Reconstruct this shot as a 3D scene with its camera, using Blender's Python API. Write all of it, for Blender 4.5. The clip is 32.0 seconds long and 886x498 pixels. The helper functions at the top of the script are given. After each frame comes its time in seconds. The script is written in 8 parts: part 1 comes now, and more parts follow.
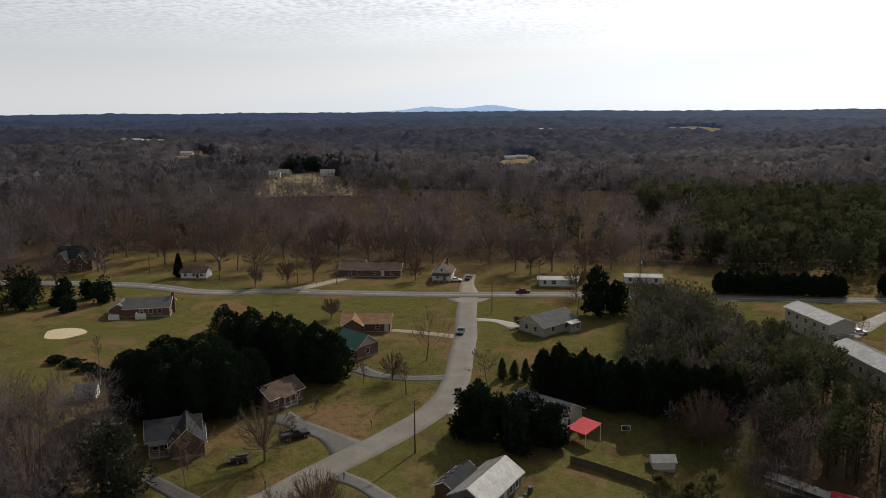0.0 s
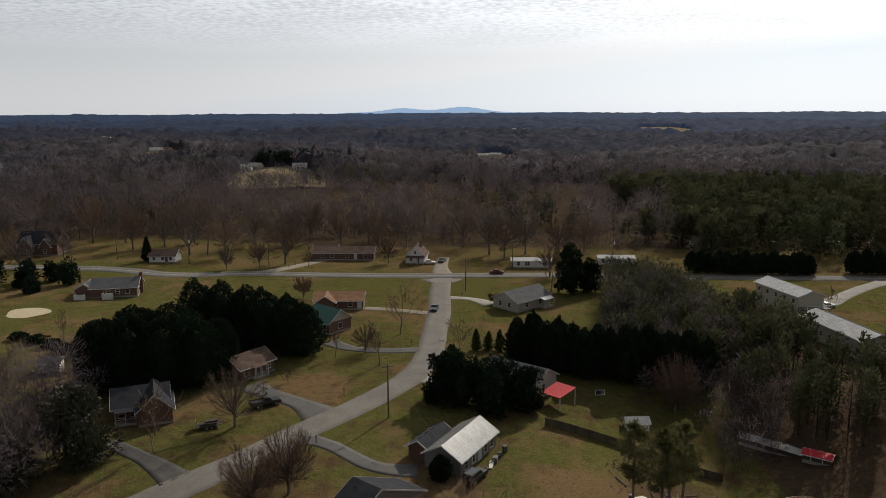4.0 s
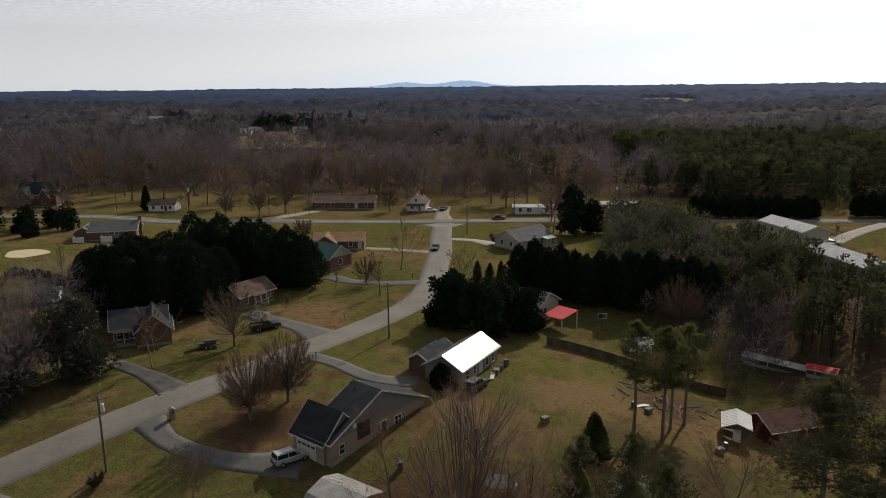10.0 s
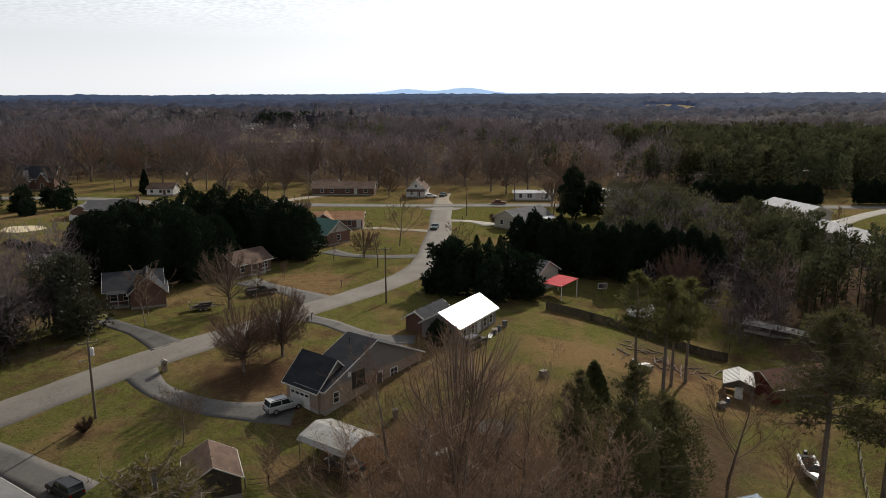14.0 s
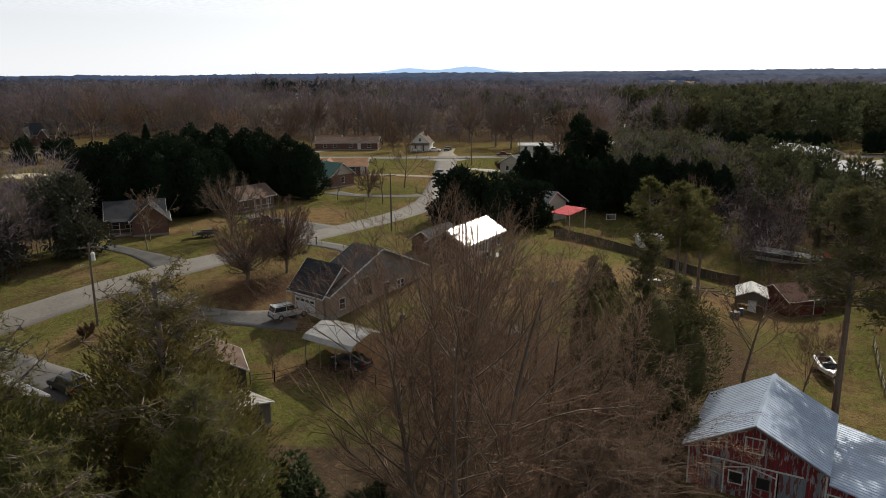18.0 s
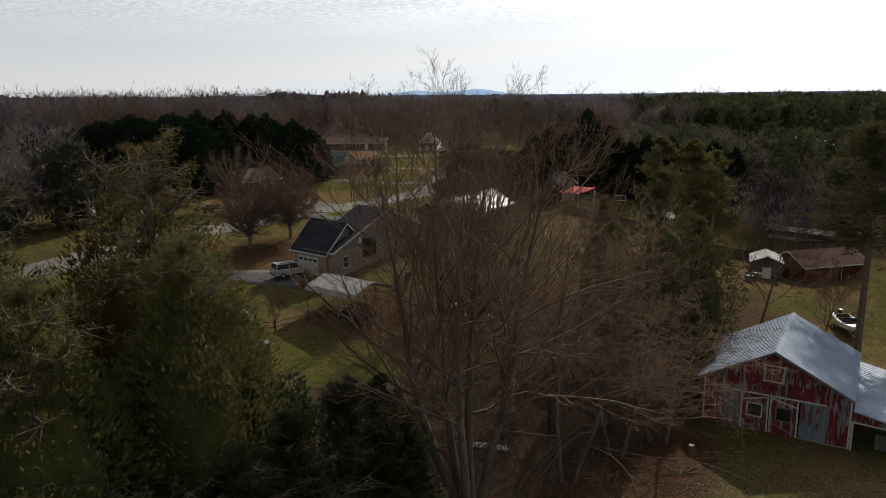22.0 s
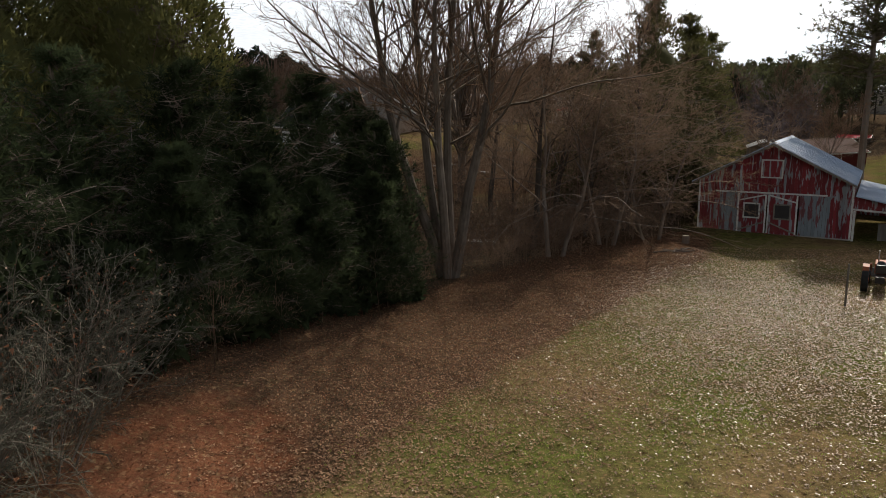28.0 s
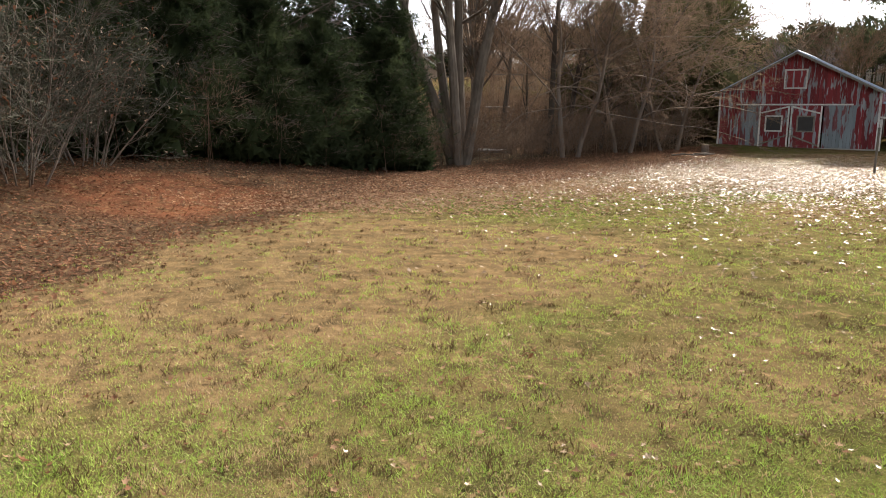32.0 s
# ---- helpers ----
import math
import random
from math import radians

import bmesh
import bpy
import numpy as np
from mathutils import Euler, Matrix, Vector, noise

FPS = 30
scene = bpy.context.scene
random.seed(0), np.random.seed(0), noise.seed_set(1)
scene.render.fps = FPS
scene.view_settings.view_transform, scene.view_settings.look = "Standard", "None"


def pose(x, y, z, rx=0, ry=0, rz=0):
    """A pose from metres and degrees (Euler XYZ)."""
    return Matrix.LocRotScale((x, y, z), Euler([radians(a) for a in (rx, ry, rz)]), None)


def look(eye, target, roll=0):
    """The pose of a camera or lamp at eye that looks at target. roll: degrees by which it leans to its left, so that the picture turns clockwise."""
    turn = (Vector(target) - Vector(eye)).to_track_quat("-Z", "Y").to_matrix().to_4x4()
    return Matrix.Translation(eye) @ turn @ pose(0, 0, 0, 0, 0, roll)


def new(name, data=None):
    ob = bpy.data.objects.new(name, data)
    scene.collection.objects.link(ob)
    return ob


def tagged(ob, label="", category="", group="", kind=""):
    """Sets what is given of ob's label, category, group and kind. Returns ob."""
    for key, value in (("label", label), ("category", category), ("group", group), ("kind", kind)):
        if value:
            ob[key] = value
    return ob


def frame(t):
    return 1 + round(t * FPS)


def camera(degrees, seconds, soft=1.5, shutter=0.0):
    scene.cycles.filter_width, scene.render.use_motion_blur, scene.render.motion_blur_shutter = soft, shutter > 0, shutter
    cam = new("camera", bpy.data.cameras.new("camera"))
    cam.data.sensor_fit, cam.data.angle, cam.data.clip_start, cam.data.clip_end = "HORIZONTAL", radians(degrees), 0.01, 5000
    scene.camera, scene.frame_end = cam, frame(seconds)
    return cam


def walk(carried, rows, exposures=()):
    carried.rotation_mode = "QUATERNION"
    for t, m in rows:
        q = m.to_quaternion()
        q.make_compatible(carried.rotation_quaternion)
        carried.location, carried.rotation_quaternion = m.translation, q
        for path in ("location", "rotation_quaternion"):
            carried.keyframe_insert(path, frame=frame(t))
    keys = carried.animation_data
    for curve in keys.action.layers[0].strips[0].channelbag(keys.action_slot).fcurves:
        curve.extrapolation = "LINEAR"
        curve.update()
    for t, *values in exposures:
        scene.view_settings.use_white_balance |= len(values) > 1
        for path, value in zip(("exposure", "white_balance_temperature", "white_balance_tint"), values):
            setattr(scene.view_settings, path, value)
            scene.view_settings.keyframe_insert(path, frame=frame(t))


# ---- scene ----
cam = camera(62.31, 32.0, 0.62)
PATH = [
    (0.0, (-0.563, 0.432, 66.101), (-7.473, 49.046, 56.674), -0.42),
    (0.5, (-0.396, 0.380, 65.149), (-6.893, 48.998, 55.451), -0.31),
    (1.0, (-0.326, 0.350, 64.275), (-5.519, 49.111, 54.508), -0.23),
    (1.5, (-0.321, 0.343, 63.443), (-5.163, 49.129, 53.624), -0.39),
    (2.0, (-0.325, 0.334, 62.581), (-6.093, 48.947, 52.405), -0.50),
    (2.5, (-0.334, 0.333, 61.677), (-6.250, 48.928, 51.506), -0.67),
    (3.0, (-0.386, 0.327, 60.757), (-6.205, 49.055, 51.183), -0.34),
    (3.5, (-0.442, 0.317, 59.808), (-5.749, 49.163, 50.544), -0.21),
    (5.5, (-0.633, 0.218, 56.374), (-5.615, 49.092, 47.074), -0.34),
    (6.0, (-0.672, 0.077, 55.618), (-5.360, 48.813, 45.480), -0.36),
    (6.5, (-0.540, 0.032, 54.821), (-4.309, 48.616, 43.622), -0.27),
    (7.0, (-0.460, 0.044, 54.013), (-3.705, 48.742, 43.152), -0.34),
    (7.5, (-0.401, 0.061, 53.155), (-4.049, 48.781, 42.523), -0.49),
    (8.0, (-0.364, 0.102, 52.313), (-5.100, 48.754, 41.795), -0.70),
    (8.5, (-0.290, 0.080, 51.437), (-5.475, 48.839, 41.655), -0.72),
    (9.0, (-0.178, 0.052, 50.542), (-5.271, 48.618, 39.799), -0.63),
    (9.5, (-0.181, 0.032, 49.661), (-5.162, 48.721, 39.432), -0.55),
    (10.0, (-0.149, 0.040, 48.757), (-5.427, 48.566, 37.925), -0.64),
    (10.5, (-0.073, 0.091, 47.862), (-5.134, 48.770, 37.625), -0.56),
    (11.0, (0.008, 0.102, 46.968), (-5.578, 48.948, 37.869), -0.52),
    (11.5, (0.078, 0.085, 46.022), (-4.988, 48.917, 36.546), -0.43),
    (12.0, (0.119, -0.013, 45.016), (-5.399, 48.496, 34.226), -0.43),
    (12.5, (0.184, -0.060, 44.014), (-6.094, 48.136, 32.278), -0.77),
    (13.0, (0.160, -0.016, 43.053), (-5.386, 48.866, 34.121), -0.36),
    (13.5, (0.166, -0.019, 42.071), (-4.997, 48.537, 31.315), -0.28),
    (14.0, (0.183, -0.025, 41.089), (-5.147, 48.609, 30.778), -0.24),
    (14.5, (0.250, -0.016, 40.113), (-5.597, 48.453, 29.312), -0.38),
    (16.5, (-0.046, 0.042, 35.618), (-5.934, 48.509, 24.832), -0.49),
    (17.0, (-0.106, 0.035, 34.278), (-5.527, 48.554, 23.484), -0.62),
    (17.5, (-0.195, -0.064, 32.953), (-5.651, 48.317, 21.576), -0.74),
    (18.0, (-0.370, -0.140, 31.708), (-5.898, 48.194, 20.161), -0.54),
    (18.5, (-0.379, -0.205, 30.775), (-3.374, 48.233, 18.740), -0.37),
    (19.0, (-0.408, -0.119, 29.968), (-3.686, 48.816, 20.242), -0.33),
    (19.5, (-0.395, -0.045, 28.929), (-4.143, 48.785, 18.851), -0.41),
    (20.0, (-0.369, 0.052, 27.892), (-4.349, 48.954, 18.257), -0.26),
    (20.5, (-0.368, 0.066, 26.871), (-4.968, 49.038, 17.894), -0.16),
    (21.0, (-0.428, 0.083, 25.894), (-5.445, 48.607, 14.929), -0.47),
    (21.5, (-0.380, 0.173, 25.019), (-6.224, 48.664, 14.321), -0.37),
    (22.0, (-0.279, 0.135, 23.964), (-6.353, 48.736, 13.914), -0.47),
    (22.5, (-0.180, 0.040, 22.811), (-5.934, 48.809, 13.405), -0.54),
    (23.0, (-0.095, -0.017, 21.642), (-5.132, 48.492, 10.619), -0.48),
    (23.5, (-0.053, -0.038, 20.446), (-4.823, 48.625, 9.996), -0.50),
    (24.0, (-0.003, -0.037, 19.223), (-4.100, 48.788, 9.255), -0.45),
    (24.5, (0.061, -0.041, 17.980), (-4.062, 48.789, 8.049), -0.47),
    (26.5, (0.480, -0.341, 12.564), (-5.073, 48.772, 5.007), -0.13),
    (27.0, (0.511, -0.394, 11.341), (-5.452, 48.451, 2.475), -0.40),
    (27.5, (0.606, -0.377, 10.192), (-5.128, 48.520, 1.464), -0.49),
    (28.0, (0.749, -0.315, 9.139), (-5.228, 48.362, -0.603), -0.55),
    (28.5, (0.861, -0.306, 8.217), (-6.597, 47.996, -2.331), -0.78),
    (29.0, (0.948, -0.315, 7.384), (-6.745, 48.199, -1.954), -0.51),
    (29.5, (1.005, -0.307, 6.530), (-5.570, 48.317, -3.084), -0.29),
    (30.0, (0.998, -0.231, 5.596), (-5.079, 48.642, -3.031), -0.23),
    (30.5, (0.964, -0.228, 4.718), (-2.930, 49.063, -2.711), -0.01),
    (31.0, (0.934, -0.266, 4.014), (-6.734, 47.860, -7.173), -0.63),
    (31.5, (0.916, -0.278, 3.563), (-7.262, 47.655, -8.083), -0.58),
    (32.0, (0.923, -0.247, 3.443), (-6.010, 48.235, -6.632), -0.31),
]
EXPOSURE = [(0.0, 0.0), (2.0, -0.1), (6.0, -0.15), (9.0, -0.05), (12.0, 0.1), (14.0, 0.35), (17.0, 0.5), (20.0, 0.15), (23.0, 0.0), (24.5, 0.0), (26.5, 0.3), (28.0, 0.45), (29.0, 0.75), (30.0, 1.0), (31.0, 1.15), (32.0, 1.6)]
walk(cam, [(t, look(eye, target, roll)) for t, eye, target, roll in PATH], EXPOSURE)

# ---- world, sun, exposure ----
SUN_AZ = radians(23.6)      # clockwise from +y
SUN_EL = radians(34.0)
SUN_DIR = Vector((math.sin(SUN_AZ) * math.cos(SUN_EL), math.cos(SUN_AZ) * math.cos(SUN_EL), math.sin(SUN_EL)))
sun = new("sun", bpy.data.lights.new("sun", "SUN"))
sun.data.energy, sun.data.angle, sun.data.color = 3.8, radians(1.0), (1.0, 0.925, 0.80)
sun.matrix_world = look(SUN_DIR * 100, (0, 0, 0))

world = bpy.data.worlds.new("sky")
scene.world = world
world.use_nodes = True
wt = world.node_tree
wt.nodes.clear()


def wn(kind, **kw):
    n = wt.nodes.new(kind)
    for k, v in kw.items():
        if k in n.inputs:
            n.inputs[k].default_value = v
    return n


def wmath(op, a, b=None, clamp=False):
    n = wt.nodes.new("ShaderNodeMath")
    n.operation, n.use_clamp = op, clamp
    for i, v in enumerate((a, b)):
        if v is None:
            continue
        if isinstance(v, (int, float)):
            n.inputs[i].default_value = v
        else:
            wt.links.new(v, n.inputs[i])
    return n.outputs[0]


def wmix(fac, a, b, blend="MIX"):
    n = wt.nodes.new("ShaderNodeMixRGB")
    n.blend_type = blend
    for sock, v in zip(n.inputs, (fac, a, b)):
        if isinstance(v, tuple):
            sock.default_value = (*v, 1)
        elif isinstance(v, (int, float)):
            sock.default_value = v
        else:
            wt.links.new(v, sock)
    return n.outputs[0]


sky = wt.nodes.new("ShaderNodeTexSky")
sky.sky_type, sky.sun_disc = "NISHITA", False
sky.sun_elevation, sky.sun_rotation = SUN_EL, SUN_AZ
sky.air_density, sky.dust_density, sky.ozone_density = 1.0, 1.2, 1.0
geo = wt.nodes.new("ShaderNodeTexCoord")
sep = wt.nodes.new("ShaderNodeSeparateXYZ")
wt.links.new(geo.outputs["Generated"], sep.inputs[0])
up = wmath("MAXIMUM", sep.outputs[2], 0.012)
# a cloud sheet, seen in perspective
px = wmath("DIVIDE", sep.outputs[0], wmath("ADD", up, 0.05))
py = wmath("DIVIDE", sep.outputs[1], wmath("ADD", up, 0.05))
comb = wt.nodes.new("ShaderNodeCombineXYZ")
wt.links.new(px, comb.inputs[0])
wt.links.new(py, comb.inputs[1])
fine = wn("ShaderNodeTexNoise", Scale=16.0, Detail=3.0, Roughness=0.55)
wide = wn("ShaderNodeTexNoise", Scale=0.8, Detail=4.0, Roughness=0.5)
for n in (fine, wide):
    wt.links.new(comb.outputs[0], n.inputs["Vector"])
cover = wmath("ADD", wmath("MULTIPLY", fine.outputs[0], 0.75), wmath("MULTIPLY", wide.outputs[0], 0.5))
ramp = wt.nodes.new("ShaderNodeValToRGB")
ramp.color_ramp.elements[0].position, ramp.color_ramp.elements[1].position = 0.50, 0.70
wt.links.new(cover, ramp.inputs[0])
# open bluish sky low on the sun's side, closed cloud above
edge = wmath("ADD", wmath("MULTIPLY", sep.outputs[0], 0.10), 0.035)
closed = wmath("MULTIPLY", wmath("SUBTRACT", up, edge), 45.0, True)
closed = wmath("ADD", 0.25, wmath("MULTIPLY", closed, 0.75))
# forward scatter round the sun, and a bright low haze
dot = wt.nodes.new("ShaderNodeVectorMath")
dot.operation = "DOT_PRODUCT"
wt.links.new(geo.outputs["Generated"], dot.inputs[0])
dot.inputs[1].default_value = SUN_DIR
glow = wmath("POWER", wmath("MAXIMUM", dot.outputs["Value"], 0.0), 4.0)
haze = wmath("POWER", wmath("SUBTRACT", 1.0, up), 3.0)
bright = wmath("ADD", wmath("ADD", 0.15, wmath("MULTIPLY", haze, 0.66)), wmath("MULTIPLY", glow, 0.85))
ripple = wmath("MULTIPLY", ramp.outputs[0], wmath("MULTIPLY", wmath("SUBTRACT", up, 0.07), 13.0, True))
bright = wmath("MULTIPLY", bright, wmath("ADD", 0.90, wmath("MULTIPLY", ripple, 0.45)))
tint = wmix(closed, (0.83, 0.94, 1.06), (0.955, 0.98, 1.03))
cloud = wmix(1.0, tint, bright, "MULTIPLY")
sky_lit = wmix(1.0, sky.outputs[0], (0.1, 0.1, 0.1), "MULTIPLY")
final = wmix(0.88, sky_lit, cloud)
bg = wn("ShaderNodeBackground", Strength=1.0)
wt.links.new(final, bg.inputs[0])
wo = wt.nodes.new("ShaderNodeOutputWorld")
wt.links.new(bg.outputs[0], wo.inputs[0])

# ---- materials ----


def mat(name, c1, c2=None, scale=2.0, rough=0.8, bump=0.3, metal=0.0, c3=None, scale3=0.12, amount3=0.5, vary=0.12, stretch=(1, 1, 1), leaf=0.0, local=False, spec=0.3, tone=False, edge3=(0.4, 0.62)):
    m = bpy.data.materials.new(name)
    m.use_nodes = True
    t = m.node_tree
    b = t.nodes["Principled BSDF"]
    c2 = c2 or tuple(v * 0.7 for v in c1)
    src = t.nodes.new("ShaderNodeTexCoord") if local else t.nodes.new("ShaderNodeNewGeometry")
    mp = t.nodes.new("ShaderNodeMapping")
    mp.inputs["Scale"].default_value = stretch
    t.links.new(src.outputs["Object" if local else "Position"], mp.inputs[0])

    def noise_node(s, d, r=0.6):
        n = t.nodes.new("ShaderNodeTexNoise")
        n.inputs["Scale"].default_value, n.inputs["Detail"].default_value, n.inputs["Roughness"].default_value = s, d, r
        t.links.new(mp.outputs[0], n.inputs["Vector"])
        return n.outputs[0]

    def ramp_node(s, lo=0.35, hi=0.65):
        n = t.nodes.new("ShaderNodeMapRange")
        n.inputs[1].default_value, n.inputs[2].default_value = lo, hi
        t.links.new(s, n.inputs[0])
        return n.outputs[0]

    def mix_node(f, a, c, blend="MIX"):
        n = t.nodes.new("ShaderNodeMixRGB")
        n.blend_type = blend
        for sock, v in zip(n.inputs, (f, a, c)):
            if isinstance(v, tuple):
                sock.default_value = (*v, 1)
            elif isinstance(v, (int, float)):
                sock.default_value = v
            else:
                t.links.new(v, sock)
        return n.outputs[0]

    n1 = noise_node(scale, 6.0)
    col = mix_node(ramp_node(n1), c1, c2)
    if c3:
        n3 = noise_node(scale3, 3.0)
        f = t.nodes.new("ShaderNodeMath")
        f.operation = "MULTIPLY"
        f.inputs[1].default_value = amount3
        t.links.new(ramp_node(n3, *edge3), f.inputs[0])
        col = mix_node(f.outputs[0], col, c3)
    if vary:
        info = t.nodes.new("ShaderNodeObjectInfo")
        r = t.nodes.new("ShaderNodeMapRange")
        r.inputs[3].default_value, r.inputs[4].default_value = 1 - vary, 1 + vary
        t.links.new(info.outputs["Random"], r.inputs[0])
        col = mix_node(1.0, col, r.outputs[0], "MULTIPLY")
    if tone:
        # each tree of a stand has a shade of its own
        at = t.nodes.new("ShaderNodeAttribute")
        at.attribute_name = "tone"
        col = mix_node(1.0, col, at.outputs["Color"], "MULTIPLY")
    t.links.new(col, b.inputs["Base Color"])
    b.inputs["Roughness"].default_value, b.inputs["Metallic"].default_value = rough, metal
    b.inputs["Specular IOR Level"].default_value = spec
    if bump:
        bp = t.nodes.new("ShaderNodeBump")
        bp.inputs["Strength"].default_value, bp.inputs["Distance"].default_value = bump, 0.05
        t.links.new(n1, bp.inputs["Height"])
        t.links.new(bp.outputs[0], b.inputs["Normal"])
    if leaf:
        tr = t.nodes.new("ShaderNodeBsdfTranslucent")
        t.links.new(col, tr.inputs[0])
        mx = t.nodes.new("ShaderNodeMixShader")
        mx.inputs[0].default_value = leaf
        t.links.new(b.outputs[0], mx.inputs[1])
        t.links.new(tr.outputs[0], mx.inputs[2])
        t.links.new(mx.outputs[0], t.nodes["Material Output"].inputs[0])
    return m


ASPHALT = mat("asphalt", (0.195, 0.176, 0.154), (0.148, 0.134, 0.118), 3.0, 0.9, 0.15, c3=(0.235, 0.22, 0.195), scale3=0.15, amount3=0.5, spec=0.1)
DRIVE = mat("driveway asphalt", (0.10, 0.095, 0.09), (0.07, 0.067, 0.064), 2.5, 0.9, 0.2, c3=(0.13, 0.12, 0.11), scale3=0.2, spec=0.08)
MAIN_ROAD = mat("grey road asphalt", (0.13, 0.123, 0.115), (0.10, 0.095, 0.09), 2.5, 0.9, 0.2, c3=(0.16, 0.15, 0.135), scale3=0.1, spec=0.08)
CONCRETE = mat("concrete", (0.32, 0.30, 0.27), (0.25, 0.235, 0.205), 2.0, 0.9, 0.15, c3=(0.21, 0.19, 0.16), scale3=0.3, spec=0.1)
GRAVEL = mat("gravel", (0.30, 0.275, 0.235), (0.19, 0.165, 0.13), 6.0, 0.95, 0.5, c3=(0.20, 0.155, 0.105), scale3=0.25, spec=0.05)
PAINT_LINE = mat("road paint", (0.55, 0.5, 0.35), (0.4, 0.36, 0.25), 8.0, 0.8, 0.0)
BRICK = mat("red brown brick", (0.155, 0.082, 0.06), (0.10, 0.058, 0.045), 9.0, 0.9, 0.4, c3=(0.15, 0.085, 0.065), scale3=0.7, stretch=(1, 1, 3))
BRICK_TAN = mat("tan stone brick", (0.34, 0.255, 0.19), (0.20, 0.148, 0.112), 5.0, 0.9, 0.4, c3=(0.30, 0.24, 0.19), scale3=0.7, stretch=(1, 1, 3))
SIDING_CREAM = mat("cream siding", (0.38, 0.345, 0.285), (0.32, 0.29, 0.24), 3.0, 0.7, 0.1, c3=(0.36, 0.33, 0.28), scale3=0.4, stretch=(0.3, 0.3, 8))
SIDING_TAUPE = mat("taupe siding", (0.19, 0.178, 0.168), (0.155, 0.146, 0.138), 3.0, 0.7, 0.1, c3=(0.16, 0.14, 0.125), scale3=0.4, stretch=(0.3, 0.3, 8))
SIDING_WHITE = mat("white siding", (0.66, 0.65, 0.62), (0.55, 0.54, 0.52), 3.0, 0.7, 0.1, c3=(0.5, 0.48, 0.44), scale3=0.4, stretch=(0.3, 0.3, 8))
TRIM = mat("white trim paint", (0.58, 0.57, 0.54), (0.45, 0.435, 0.405), 5.0, 0.6, 0.05)
SHINGLE_DARK = mat("charcoal shingles", (0.035, 0.037, 0.043), (0.022, 0.023, 0.027), 7.0, 0.85, 0.4, c3=(0.05, 0.05, 0.054), scale3=0.5, stretch=(1, 1, 2.5), spec=0.06)
SHINGLE_GREY = mat("grey shingles", (0.115, 0.115, 0.12), (0.08, 0.08, 0.085), 7.0, 0.85, 0.4, c3=(0.145, 0.14, 0.135), scale3=0.5, stretch=(1, 1, 2.5), spec=0.06)
SHINGLE_BROWN = mat("brown shingles", (0.095, 0.063, 0.05), (0.065, 0.045, 0.037), 7.0, 0.85, 0.4, c3=(0.15, 0.105, 0.08), scale3=0.5, stretch=(1, 1, 2.5), spec=0.06)
SHINGLE_TAN = mat("tan shingles", (0.22, 0.115, 0.062), (0.15, 0.08, 0.048), 7.0, 0.85, 0.4, c3=(0.28, 0.18, 0.11), scale3=0.5, stretch=(1, 1, 2.5), spec=0.06)
METAL_WHITE = mat("pale metal roofing", (0.40, 0.39, 0.37), (0.31, 0.30, 0.275), 1.2, 0.20, 0.03, 0.0, c3=(0.26, 0.235, 0.20), scale3=0.5, amount3=0.5, spec=0.5)
METAL_GALV = mat("galvanised roofing", (0.31, 0.375, 0.47), (0.25, 0.305, 0.385), 0.8, 0.55, 0.05, 0.15, c3=(0.22, 0.25, 0.29), scale3=0.3, amount3=0.4, spec=0.35)
METAL_RED = mat("bright red metal roofing", (0.46, 0.018, 0.03), (0.38, 0.015, 0.025), 2.0, 0.6, 0.05, spec=0.2)
METAL_RUST = mat("rust red metal walls", (0.115, 0.022, 0.018), (0.08, 0.018, 0.015), 2.0, 0.85, 0.1, c3=(0.09, 0.035, 0.025), scale3=0.5, spec=0.1)
METAL_BROWN = mat("brown ribbed metal roofing", (0.125, 0.062, 0.046), (0.095, 0.046, 0.036), 2.0, 0.85, 0.1, c3=(0.16, 0.09, 0.065), scale3=0.5, spec=0.1)
METAL_GREEN = mat("green metal roofing", (0.035, 0.13, 0.10), (0.028, 0.11, 0.08), 2.0, 0.45, 0.05, spec=0.5)
GLASS = mat("window glass", (0.025, 0.028, 0.032), (0.02, 0.022, 0.025), 1.0, 0.06, 0.0, spec=0.6)
SOLAR = mat("solar cells", (0.014, 0.017, 0.035), (0.010, 0.013, 0.028), 3.0, 0.25, 0.0, spec=0.4)
WOOD_GREY = mat("weathered grey wood", (0.20, 0.18, 0.155), (0.13, 0.115, 0.10), 6.0, 0.85, 0.4, c3=(0.1, 0.085, 0.07), scale3=0.8, stretch=(1, 1, 0.15))
WOOD_DARK = mat("dark timber", (0.075, 0.058, 0.045), (0.045, 0.036, 0.03), 6.0, 0.85, 0.4, stretch=(1, 1, 0.2))
POLE_WOOD = mat("utility pole wood", (0.13, 0.10, 0.075), (0.085, 0.068, 0.053), 5.0, 0.85, 0.3, stretch=(3, 3, 0.2))
BARK = mat("grey brown bark", (0.19, 0.145, 0.112), (0.105, 0.078, 0.06), 5.0, 0.9, 0.6, c3=(0.18, 0.165, 0.15), scale3=0.8, stretch=(1, 1, 0.3), spec=0.03)
BARK_DARK = mat("dark bark", (0.085, 0.066, 0.052), (0.045, 0.036, 0.03), 5.0, 0.9, 0.6, c3=(0.10, 0.09, 0.08), scale3=0.8, stretch=(1, 1, 0.3), spec=0.03)
BARK_PALE = mat("pale smooth bark", (0.20, 0.165, 0.135), (0.11, 0.088, 0.07), 4.0, 0.9, 0.4, c3=(0.085, 0.073, 0.062), scale3=0.7, stretch=(1, 1, 0.35), spec=0.02)
